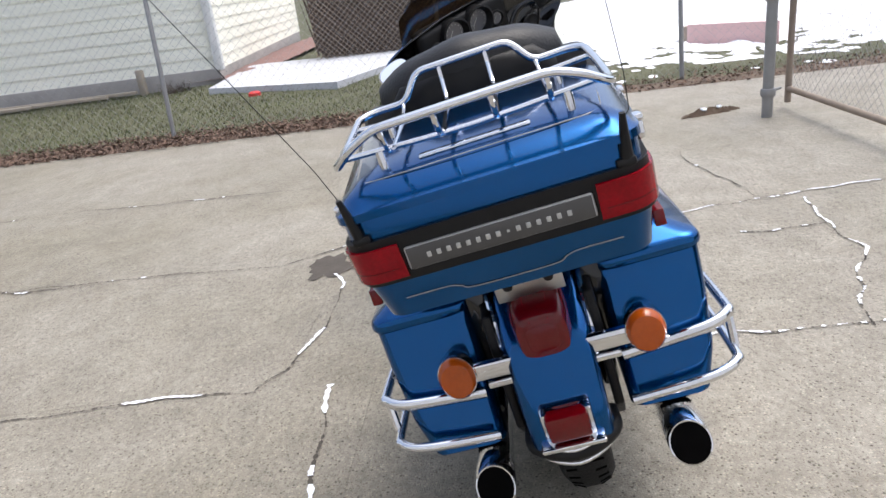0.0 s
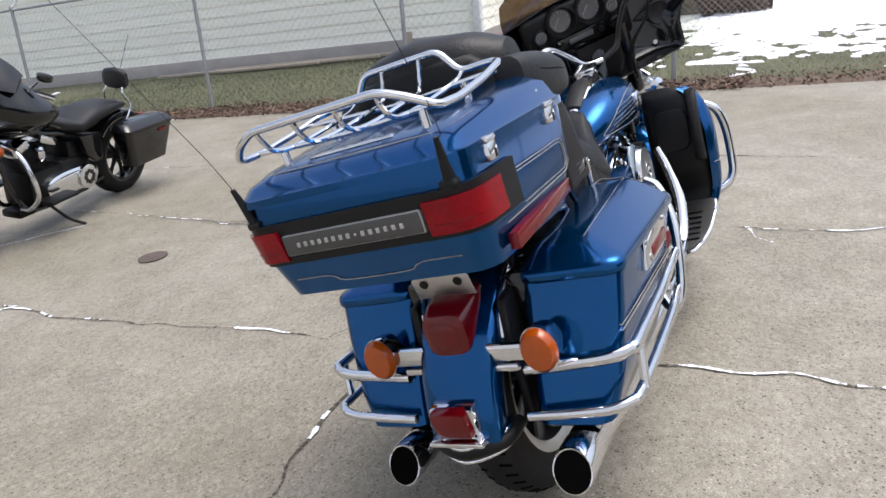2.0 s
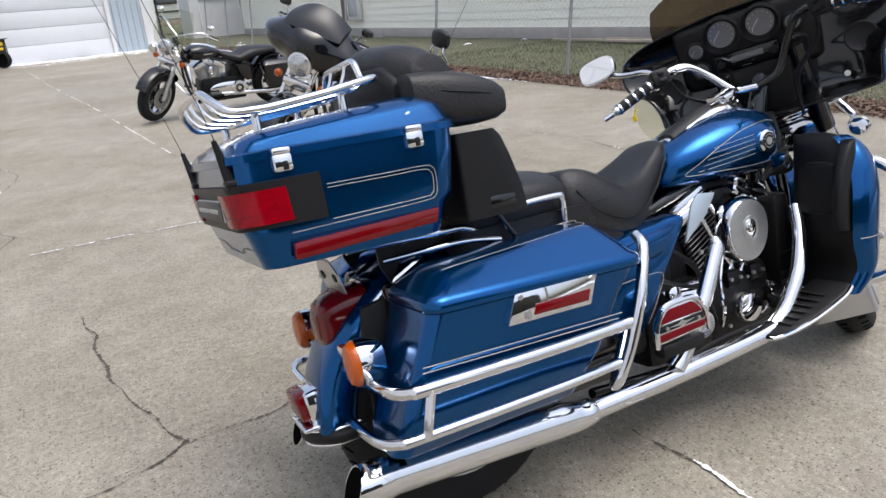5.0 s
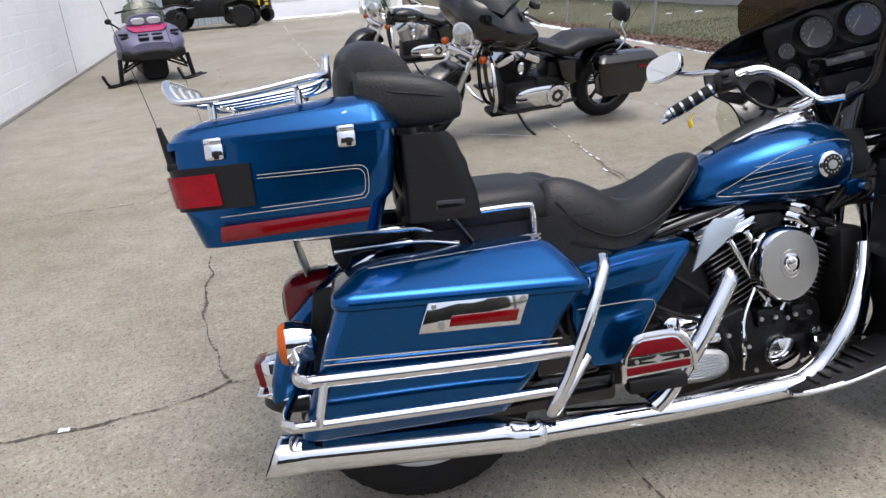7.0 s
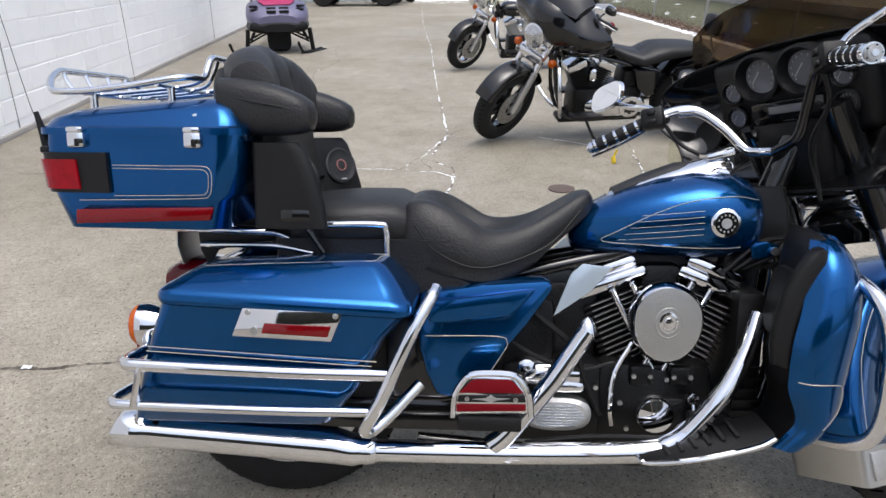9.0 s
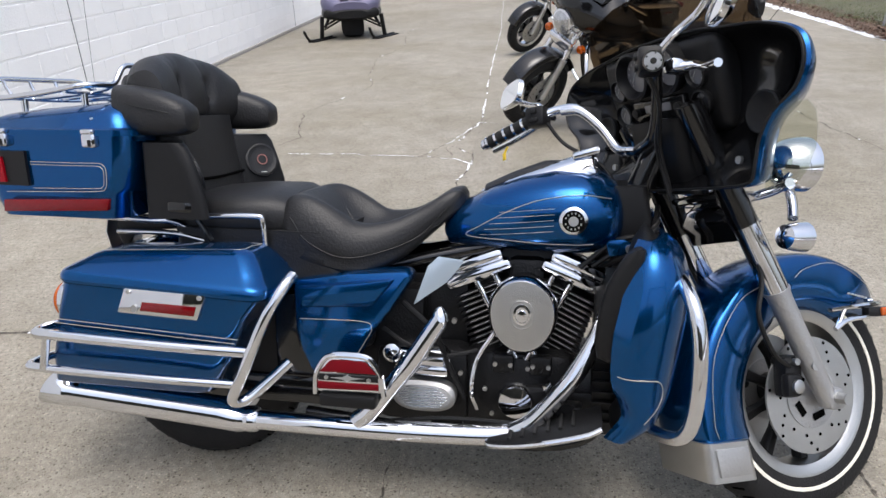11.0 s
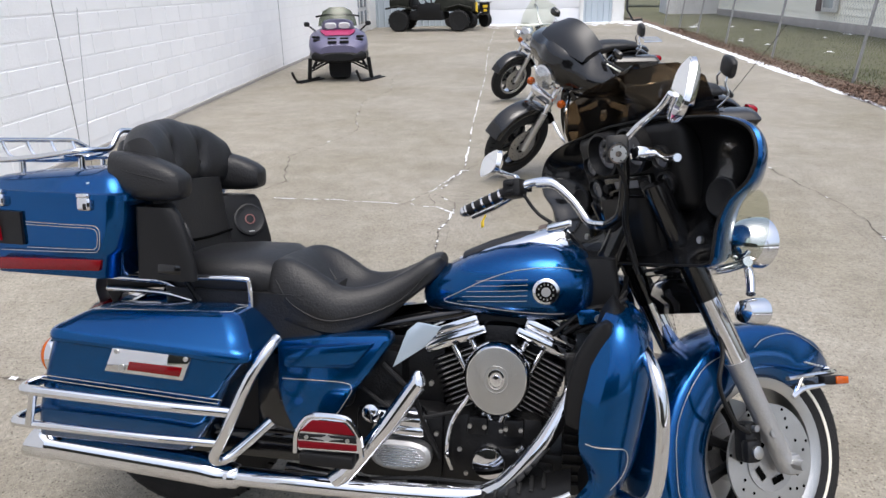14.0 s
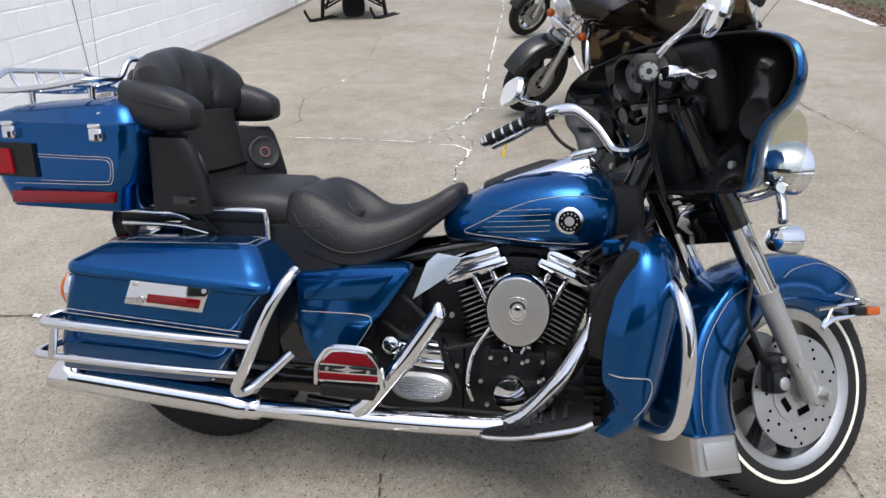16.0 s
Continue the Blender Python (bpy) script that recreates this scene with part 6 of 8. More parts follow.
def black_bike(name, label, m, batwing, steer):
    b = thing(name, label, "motorcycle", m, "black motorcycles parked in a row")
    pt = Vector((1.60, 0, 0.32))
    st = Matrix.Translation(pt) @ Matrix.Rotation(radians(steer), 4, STEER_AXIS) @ Matrix.Translation(-pt)
    body = GLOSS
    wheel(b, (0, 0, 0.32), 0.32, 0.15, I4, False, 7, GLOSS if batwing else CHROME)
    fw2 = wheel(b, (1.60, 0, 0.32), 0.32, 0.12, st, False, 7, GLOSS if batwing else CHROME)
    for s in (-1, 1):
        rotor(fw2, (1.60, 0, 0.32), 0.145, s * 0.07, st)
        f = (lambda g: g) if s < 0 else flip_y
        leg = lambda z: (1.60 - (z - 0.32) * math.tan(radians(26.5)), s * 0.10, z)
        fk = part("fork_leg", moved(tube([leg(0.62), leg(0.30)], 0.031, 14, 1), st), STEEL, b, "bright fork leg")
        part("fork_tube", moved(tube([leg(0.95), leg(0.62)], 0.025, 14, 1), st), CHROME, fk)
        part("handlebar", moved(tube([(1.02, s * 0.38, 1.06), (1.10, s * 0.26, 1.10), (1.18, s * 0.13, 1.06), (1.22, 0, 1.0)], 0.013, 10, 5), st), CHROME if not batwing else GLOSS, b)
        part("grip", moved(tube([(1.0, s * 0.42, 1.05), (1.07, s * 0.30, 1.085)], 0.018, 12, 1), st), RUBBER, b)
        part("lever", moved(tube([(1.10, s * 0.27, 1.09), (1.06, s * 0.36, 1.07), (1.02, s * 0.43, 1.05)], 0.007, 8, 4), st), STEEL, b)
        mir = part("mirror", moved(body_x([(1.07, s * 0.36, 1.20, 0.05, 0.032), (1.095, s * 0.36, 1.20, 0.04, 0.026), (1.10, s * 0.36, 1.20, 0.02, 0.012)], 20, 3), st), CHROME if not batwing else GLOSS, b)
        part("stem", moved(tube([(1.10, s * 0.28, 1.10), (1.10, s * 0.33, 1.17)], 0.007, 8, 1), st), CHROME, mir)
        part("engine_guard", f(tube([(1.20, -0.08, 0.72), (1.26, -0.27, 0.69), (1.27, -0.36, 0.55), (1.25, -0.36, 0.40), (1.19, -0.22, 0.28), (1.14, -0.10, 0.24)], 0.016, 10, 6)), CHROME, b, "chrome engine guard")
        part("floorboard", f(box((1.0, -0.29, 0.31), (0.26, 0.12, 0.025), 0.008)), BLACK, b)
        bagz = part("saddlebag", f(loft([bag_ring(-0.20, 0.22, -0.34, -0.20, 0.04, 0.31), bag_ring(-0.27, 0.28, -0.36, -0.19, 0.045, 0.53), bag_ring(-0.29, 0.29, -0.365, -0.185, 0.045, 0.585)])), body, b, "black hard saddlebag")
        part("lid", f(loft([bag_ring(-0.30, 0.30, -0.37, -0.18, 0.045, 0.59), bag_ring(-0.30, 0.30, -0.37, -0.18, 0.045, 0.61), bag_ring(-0.26, 0.27, -0.335, -0.19, 0.045, 0.65), bag_ring(-0.2, 0.22, -0.30, -0.21, 0.03, 0.66)])), body, bagz)
        part("reflector", f(box((-0.13, -0.365, 0.55), (0.10, 0.012, 0.02), 0.003)), DARKRED, bagz)
        if s < 0 or not batwing:
            part("muffler", f(tube([(-0.36, -0.23, 0.26), (0.25, -0.22, 0.25), (0.33, -0.2, 0.25), (0.85, -0.19, 0.28)], 0.04, 14, 4, r2=0.026)), CHROME, b, "chrome muffler")
        sg = part("front_signal", moved(lathe([(0.01, -0.04), (0.03, -0.02), (0.033, 0.01), (0.02, 0.025)], (1.38, s * 0.19, 0.74), "x", 20), st), AMBER, b, "amber front signal")
        part("side_cover", f(slab_xz([(0.38, 0.62), (0.60, 0.63), (0.55, 0.48), (0.46, 0.40), (0.39, 0.42)], -0.19, -0.13, 0.014)), body, b)
        part("pinstripe", f(box((0.94, -0.152, 0.79), (0.11, 0.006, 0.012), 0.003)), SILVERPAINT, b, "silver lettering bars")
        part("sissy_tube", tube([(0.0, s * 0.12, 0.60), (-0.09, s * 0.12, 0.72), (-0.06, s * 0.085, 0.82), (-0.10, s * 0.06, 0.90)], 0.009, 10, 5), CHROME, b)
    part("front_fender", moved(loft([[(1.60 + q * math.cos(a), 0.078 * c, 0.32 + q * math.sin(a)) for c, t in oval(18, 3) for q in ((0.345 + 0.025 * t) if t > 0 else (0.345 + 0.07 * t),)] for a in [radians(30 + 125 * i / 16) for i in range(17)]]), st), body, b)
    part("rear_fender", loft([[(q * math.cos(a), 0.095 * c, 0.32 + q * math.sin(a)) for c, t in oval(18, 3) for q in ((0.35 + 0.03 * t) if t > 0 else (0.35 + 0.07 * t),)] for a in [radians(40 + 130 * i / 16) for i in range(17)]]), body, b)
    part("tail_lamp", body_x([(-0.33, 0, 0.56, 0.05, 0.035), (-0.39, 0, 0.555, 0.05, 0.035), (-0.41, 0, 0.55, 0.035, 0.025)], 18, 3), RED, b)
    part("fuel_tank", body_x([(0.70, 0, 0.745, 0.04, 0.02), (0.76, 0, 0.76, 0.09, 0.055), (0.90, 0, 0.79, 0.14, 0.085), (1.03, 0, 0.80, 0.155, 0.10), (1.13, 0, 0.795, 0.12, 0.08), (1.17, 0, 0.79, 0.05, 0.035)], 28, 2.5), body, b, "black fuel tank")
    part("tank_console", tube([(0.78, 0, 0.825), (0.92, 0, 0.872), (1.08, 0, 0.895)], 0.022, 10, 4), CHROME, b)
    sl = part("seat", body_x([(0.78, 0, 0.775, 0.06, 0.03), (0.66, 0, 0.72, 0.12, 0.05), (0.52, 0, 0.68, 0.17, 0.055), (0.40, 0, 0.715, 0.18, 0.075), (0.30, 0, 0.735, 0.165, 0.065), (0.10, 0, 0.745, 0.14, 0.05), (-0.05, 0, 0.735, 0.10, 0.03)], 28, 2.7), LEATHER, b, "black leather two-up seat")
    part("backrest_pad", body_y([(-0.10, -0.105, 0.925, 0.02, 0.05), (-0.10, -0.08, 0.925, 0.035, 0.075), (-0.10, 0, 0.93, 0.04, 0.085), (-0.10, 0.08, 0.925, 0.035, 0.075), (-0.10, 0.105, 0.925, 0.02, 0.05)], 22, 3.0), LEATHER, b, "black leather backrest pad")
    eng = part("crankcase", box((0.90, 0, 0.34), (0.32, 0.26, 0.26), 0.04), ENGINE, b, "V-twin engine with chrome covers")
    part("gearbox", box((0.62, 0, 0.36), (0.30, 0.26, 0.24), 0.03), ENGINE, eng)
    part("oil_tank", box((0.5, 0, 0.5), (0.3, 0.22, 0.2), 0.03), ENGINE, eng)
    part("oil_pan", box((0.8, 0, 0.19), (0.7, 0.16, 0.06), 0.02), ENGINE, eng)
    for d in (-22.5, 22.5):
        mm = pose(0.915, 0, 0.335, 0, d, 0)
        cy = part("cylinder", moved(lathe([(0.06, 0.05), (0.06, 0.3)], (0, 0, 0), "z", 18), mm), ENGINE if batwing else STEEL, b)
        for i in range(10):
            part("cooling_fin", moved(box((0, 0, 0.13 + 0.018 * i), (0.15, 0.16, 0.008), 0.002, 1), mm), ENGINE if batwing else STEEL, cy)
        part("rocker_box", moved(box((0, 0, 0.33), (0.16, 0.18, 0.06), 0.015), mm), CHROME, eng)
    prim = part("primary_cover", join(body_y([(0.72, 0.13, 0.335, 0.26, 0.085), (0.72, 0.185, 0.335, 0.26, 0.085), (0.72, 0.20, 0.335, 0.235, 0.065)], 32, 2.6), body_y([(0.60, 0.18, 0.335, 0.095, 0.095), (0.60, 0.215, 0.335, 0.09, 0.09), (0.60, 0.222, 0.335, 0.07, 0.07)], 28, 2.0)), CHROME, eng, "chrome primary cover with a round clutch cover")
    tagged(part("clutch_spokes", join(*[box((0.60 + 0.042 * math.cos(a), 0.2235, 0.335 + 0.042 * math.sin(a)), (0.03, 0.004, 0.03), 0.004) for a in [2 * math.pi * i / 8 for i in range(8)]]), GLOSS, prim), kind="stuff")
    part("horn", body_y([(0.915, 0.08, 0.58, 0.035, 0.055), (0.915, 0.125, 0.58, 0.03, 0.05), (0.915, 0.14, 0.58, 0.015, 0.03)], 20, 2.6), CHROME, eng)
    part("air_cleaner", lathe([(0.07, 0.04), (0.088, 0.03), (0.086, 0.0), (0.05, -0.012), (0.002, -0.014)], (0.914, -0.15, 0.55), n=28), CHROME, eng)
    part("frame_tube", join(*[tube([(0.40, s * 0.10, 0.60), (0.80, s * 0.06, 0.69), (1.18, s * 0.04, 0.78), (1.22, s * 0.06, 0.60), (1.14, s * 0.10, 0.28), (0.95, s * 0.12, 0.20), (0.35, s * 0.12, 0.24)], 0.017, 8, 5) for s in (-1, 1)], tube([(1.15, 0, 0.68), (1.28, 0, 1.0)], 0.035, 12, 1)), GLOSS, b)
    part("kickstand", tube([(0.93, 0.14, 0.20), (0.90, 0.25, 0.11), (0.87, 0.36, 0.074)], 0.012, 8, 3), BLACK, b, "lowered kickstand")
    part("fork_brace", moved(join(box((1.41, 0, 0.72), (0.05, 0.25, 0.09), 0.02), box((1.36, 0, 0.86), (0.07, 0.24, 0.06), 0.02)), st), CHROME, b)
    if batwing:
        fr = part("fairing", moved(loft([v_ring(0.97, 1.172, 0.97), v_ring(1.0, 1.178, 1.0), v_ring(1.0, 1.20, 1.0), v_ring(0.975, 1.25, 0.985), v_ring(0.92, 1.30, 0.945), v_ring(0.82, 1.345, 0.86), v_ring(0.68, 1.382, 0.73), v_ring(0.50, 1.410, 0.56), v_ring(0.30, 1.428, 0.36), v_ring(0.12, 1.435, 0.16), v_ring(0.01, 1.437, 0.02)]), st), GLOSS, b, "black batwing fairing")
        part("inner_fairing", moved(loft([v_ring(0.96, 1.170, 0.96), v_ring(0.9, 1.205, 0.9), v_ring(0.5, 1.225, 0.5), v_ring(0.1, 1.225, 0.1)]), st), BLACK, fr)
        part("fairing_vent", moved(loft([[(1.352 - 0.55 * y * y - 0.5 * q, y, 1.118 - 0.5 * y * y + q) for q in (-0.008, 0.008)] + [(1.362 - 0.55 * y * y - 0.5 * q, y, 1.124 - 0.5 * y * y + q) for q in (0.008, -0.008)] for y in [0.02 * i for i in range(-4, 5)]]), st), SOOT_RECESS, fr)
        lip = []
        for k in range(17):
            y = -0.24 + 0.03 * k
            e = 1 - (y / 0.245) ** 2
            lip.append([(1.352 - 0.7 * y * y, y, 1.130 + 0.010 * e), (1.315 - 0.6 * y * y, y, 1.165 + 0.030 * e), (1.235 - 0.5 * y * y, y, 1.190 + 0.075 * e), (1.135 - 0.4 * y * y, y, 1.195 + 0.110 * e), (1.125 - 0.4 * y * y, y, 1.185 + 0.105 * e), (1.25 - 0.6 * y * y, y, 1.13 + 0.04 * e)])
        part("windscreen", moved(loft(lip), st), SATIN, fr, "short dark windscreen")
        hd = part("headlamp", moved(lathe([(0.09, -0.05), (0.10, 0.0), (0.098, 0.03), (0.09, 0.035)], (1.418, 0, 0.905), "x", 32), st), CHROME, b, "round headlamp in a chrome ring")
        part("lens", moved(lathe([(0.088, 0.03), (0.07, 0.045), (0.002, 0.055)], (1.418, 0, 0.905), "x", 32), st), HEADGLASS, hd)
        part("antenna", tube([(-0.28, -0.22, 0.62), (-0.62, -0.22, 1.20)], 0.0025, 6, 1), BLACK, b)
    else:
        hd = part("headlamp", moved(lathe([(0.004, -0.12), (0.07, -0.07), (0.10, 0.0), (0.098, 0.03), (0.09, 0.035)], (1.44, 0, 0.93), "x", 32), st), CHROME, b, "chrome headlamp nacelle")
        part("lens", moved(lathe([(0.088, 0.03), (0.07, 0.045), (0.002, 0.055)], (1.44, 0, 0.93), "x", 32), st), HEADGLASS, hd)
        for s in (-1, 1):
            sp = part("spot_lamp", moved(lathe([(0.01, -0.06), (0.04, -0.04), (0.056, 0.0), (0.05, 0.02)], (1.46, s * 0.17, 0.85), "x", 24), st), CHROME, b)
        part("windscreen", moved(loft([[(x - 0.5 * (i / 8 * w) ** 2, i / 8 * w, z) for i in range(-8, 9)] + [(x + 0.004 - 0.5 * (i / 8 * w) ** 2, i / 8 * w, z) for i in range(8, -9, -1)] for x, z, w in ((1.42, 0.92, 0.20), (1.36, 1.06, 0.27), (1.28, 1.22, 0.25), (1.22, 1.36, 0.19))]), st), CLEAR, b, "clear windscreen")
        part("rear_rack", join(tube([(-0.12, -0.13, 0.80), (-0.36, -0.12, 0.80), (-0.36, 0.12, 0.80), (-0.12, 0.13, 0.80)], 0.008, 8, 1), *[tube([(-0.14, y, 0.80), (-0.36, y, 0.80)], 0.005, 6, 1) for y in (-0.06, 0, 0.06)]), CHROME, b, "chrome luggage rack")
    return b


black_bike("cruiser_motorcycle", "satin black touring cruiser with a batwing fairing and chrome primary", pose(2.19, 4.47, 0, 0, 0, 193) @ pose(0, 0, 0, -11, 0, 0) @ Matrix.Scale(0.975, 4), True, 36)
black_bike("windscreen_motorcycle", "gloss black cruiser with much chrome and a clear windscreen", pose(1.84, 8.45, 0, 0, 0, 190.5) @ pose(0, 0, 0, -9, 0, 0), False, 36)

# ---- snowmobile ----
sled = thing("snowmobile", "purple and grey snowmobile facing outwards beside the white wall", "snowmobile", pose(-2.96, 10.5, 0, 0, 0, -72.5))
hood = part("hood", loft([[(x, hw * c, zc + hz * s_) for c, s_ in oval(24, 2.8)] for x, hw, zc, hz in ((0.66, 0.30, 0.50, 0.10), (0.55, 0.44, 0.53, 0.16), (0.35, 0.50, 0.58, 0.21), (0.05, 0.50, 0.62, 0.24), (-0.3, 0.42, 0.64, 0.22), (-0.6, 0.25, 0.60, 0.16))]), PURPLE, sled, "purple metallic hood")
part("belly_pan", loft([[(x, hw * c, zc + hz * s_) for c, s_ in oval(20, 3)] for x, hw, zc, hz in ((0.70, 0.26, 0.41, 0.06), (0.60, 0.46, 0.42, 0.10), (0.2, 0.51, 0.42, 0.13), (-0.5, 0.46, 0.42, 0.14))]), BLACK, sled, "black belly pan")
part("decal", loft([[(x, y * w, z) for y in (-1, -0.5, 0, 0.5, 1)] + [(x - 0.02, y * w, z - 0.02) for y in (1, 0, -1)] for x, w, z in ((0.46, 0.20, 0.752), (0.38, 0.27, 0.795), (0.28, 0.30, 0.832))]), MAGENTA, sled)
for i in range(3):
    for s in (-1, 1):
        part("grille_slot", box((0.60 - 0.10 * i, s * (0.10), 0.655 + 0.045 * i), (0.09, 0.15, 0.035), 0.01), BLACK, sled)
        part("grille_slot", box((0.52 - 0.03 * i, s * (0.33 + 0.02 * i), 0.62 + 0.055 * i), (0.07, 0.13, 0.032), 0.01), BLACK, sled)
for s in (-1, 1):
    part("headlamp", body_x([(0.22, s * 0.115, 0.90, 0.09, 0.05), (0.30, s * 0.115, 0.895, 0.10, 0.055), (0.325, s * 0.115, 0.89, 0.08, 0.04)], 18, 3), LENS, sled, "clear headlamp")
    turn = Matrix.Translation((0.40, s * 0.53, 0)) @ Matrix.Rotation(radians(-32), 4, "Z") @ Matrix.Translation((-0.40, -s * 0.53, 0))
    ski = part("ski", moved(tube([(0.88, s * 0.53, 0.20), (0.79, s * 0.53, 0.07), (0.66, s * 0.53, 0.025), (0.10, s * 0.53, 0.025)], 0.022, 8, 5), turn), BLACK, sled, "black ski with a turned-up tip")
    part("ski_sole", moved(box((0.38, s * 0.53, 0.012), (0.66, 0.14, 0.018), 0.005), turn), BLACK, ski)
    part("spindle", tube([(0.40, s * 0.53, 0.03), (0.42, s * 0.49, 0.38)], 0.035, 10, 1), BLACK, sled)
    part("suspension_arm", join(tube([(0.42, s * 0.48, 0.22), (0.38, s * 0.18, 0.36)], 0.016, 8, 1), tube([(0.30, s * 0.48, 0.16), (0.2, s * 0.18, 0.30)], 0.016, 8, 1), tube([(0.40, s * 0.46, 0.20), (0.30, s * 0.30, 0.50)], 0.025, 10, 1)), BLACK, sled)
    mir = part("mirror", body_x([(0.08, s * 0.52, 0.92, 0.045, 0.035), (0.16, s * 0.52, 0.92, 0.05, 0.04), (0.19, s * 0.52, 0.92, 0.02, 0.02)], 14, 2.6), BLACK, sled, "black mirror")
    part("stalk", tube([(0.12, s * 0.38, 0.80), (0.12, s * 0.50, 0.90)], 0.014, 8, 1), BLACK, mir)
part("lamp_cowl", body_x([(0.28, 0, 0.90, 0.24, 0.085), (0.1, 0, 0.88, 0.28, 0.12), (-0.2, 0, 0.82, 0.26, 0.14)], 22, 2.8), PURPLE, sled)
part("windscreen", loft([[(x - 0.9 * (i / 8 * w) ** 2, i / 8 * w, z) for i in range(-8, 9)] + [(x + 0.006 - 0.9 * (i / 8 * w) ** 2, i / 8 * w, z) for i in range(8, -9, -1)] for x, z, w in ((0.18, 0.88, 0.33), (0.05, 1.00, 0.31), (-0.08, 1.12, 0.24), (-0.12, 1.18, 0.12))]), sheet_glass("grey_screen", (0.40, 0.43, 0.36), 0.04), sled, "tinted windscreen")
part("handlebar", tube([(-0.35, -0.38, 1.02), (-0.3, -0.15, 1.05), (-0.3, 0.15, 1.05), (-0.35, 0.38, 1.02)], 0.016, 8, 4), BLACK, sled)
part("seat", body_x([(-0.5, 0, 0.72, 0.16, 0.10), (-0.9, 0, 0.66, 0.19, 0.10), (-1.5, 0, 0.66, 0.17, 0.10), (-1.65, 0, 0.66, 0.1, 0.06)], 18, 3), LEATHER, sled)
part("track", join(body_x([(0.30, 0, 0.20, 0.19, 0.16), (0.2, 0, 0.19, 0.19, 0.185), (-1.6, 0, 0.19, 0.19, 0.185), (-1.75, 0, 0.2, 0.19, 0.14)], 20, 4)), RUBBER, sled, "black rubber track")
part("tunnel", box((-0.85, 0, 0.46), (1.7, 0.42, 0.12), 0.02), BLACK, sled)

# ---- utility vehicle in the far corner ----
utv = thing("utility_vehicle", "dark camouflage side-by-side utility vehicle with a roll cage", "utility vehicle", pose(-4.90, 23.45, 0, 0, 0, 1) @ Matrix.Diagonal((1.06, 1.0, 1.04, 1.0)))
for x in (0.0, 1.95):
    for y in (-0.66, 0.66):
        w_ = part("wheel", lathe([(0.17, -0.12), (0.29, -0.13), (0.33, -0.09), (0.335, 0), (0.33, 0.09), (0.29, 0.13), (0.17, 0.12)], (x, y, 0.335), n=28), RUBBER, utv, "knobbly black tyre")
        part("rim", lathe([(0.17, -0.11), (0.16, -0.125), (0.08, -0.10), (0.03, -0.12), (0.002, -0.12)], (x, y, 0.335), n=20), BLACK, w_)
        part("lugs", join(*[moved(box((0, 0, 0.333), (0.04, 0.22, 0.03), 0.006), Matrix.Translation((x, y, 0.335)) @ Matrix.Rotation(2 * math.pi * i / 18, 4, "Y")) for i in range(18)]), RUBBER, w_)
part("cargo_box", join(box((0.03, 0, 0.80), (0.62, 1.35, 0.08), 0.02), box((0.03, -0.66, 0.90), (0.62, 0.05, 0.20), 0.015), box((0.03, 0.66, 0.90), (0.62, 0.05, 0.20), 0.015), box((-0.27, 0, 0.90), (0.05, 1.35, 0.20), 0.015)), CAMO, utv, "dark camouflage cargo box")
part("hood", loft([ring_xy(1.15, 2.40, 0.62, 0.5, 0.1, 0.62), ring_xy(1.15, 2.38, 0.62, 0.52, 0.1, 0.90), ring_xy(1.22, 2.2, 0.55, 0.42, 0.1, 1.08)]), CAMO, utv, "dark camouflage hood")
part("body_tub", join(box((0.9, 0, 0.50), (1.1, 1.35, 0.30), 0.04), box((0.98, -0.66, 0.66), (0.75, 0.05, 0.42), 0.03), box((0.98, 0.66, 0.66), (0.75, 0.05, 0.42), 0.03)), BLACK, utv)
part("seat", join(box((0.63, 0, 0.75), (0.5, 1.15, 0.14), 0.05), box((0.38, 0, 1.0), (0.14, 1.15, 0.56), 0.05)), BLACK, utv)
for s in (-1, 1):
    part("roll_cage", moved(join(tube([(0.44, s * 0.62, 0.75), (0.42, s * 0.60, 1.55), (0.46, s * 0.57, 1.80), (0.56, s * 0.56, 1.86), (1.08, s * 0.56, 1.86), (1.12, s * 0.56, 1.80), (1.62, s * 0.60, 1.06)], 0.030, 8, 3), tube([(0.42, s * 0.60, 1.55), (0.85, s * 0.60, 0.85)], 0.022, 8, 1), tube([(1.10, s * 0.56, 1.84), (1.22, s * 0.62, 0.85)], 0.024, 8, 1), tube([(0.43, s * 0.61, 1.32), (1.14, s * 0.60, 1.30)], 0.02, 8, 1)), Matrix.Translation((-0.15, 0, 0))), GLOSS, utv, "black roll cage tube")
    part("fender", join(body_x([(-0.42, s * 0.66, 0.72, 0.13, 0.03), (0, s * 0.66, 0.80, 0.14, 0.03), (0.42, s * 0.66, 0.72, 0.13, 0.03)], 10, 3), body_x([(1.5, s * 0.62, 0.72, 0.13, 0.03), (1.95, s * 0.62, 0.82, 0.14, 0.03), (2.35, s * 0.60, 0.72, 0.13, 0.03)], 10, 3)), CAMO, utv)
part("cage_bar", join(*[tube([(x, -0.58, z), (x, 0.58, z)], 0.026, 8, 1) for x, z in ((0.27, 1.45), (0.37, 1.82), (0.87, 1.84), (1.45, 1.06))]), GLOSS, utv)
part("steering_wheel", moved(tube([(0.17 * math.cos(a), 0.17 * math.sin(a), 0) for a in [2 * math.pi * i / 16 for i in range(16)]], 0.014, 6, 2, True), pose(1.3, -0.3, 1.05, 0, -50, 0)), BLACK, utv)
part("number_board", box((2.47, -0.2, 0.74), (0.04, 0.26, 0.30), 0.04), YELLOW, utv, "yellow front board")
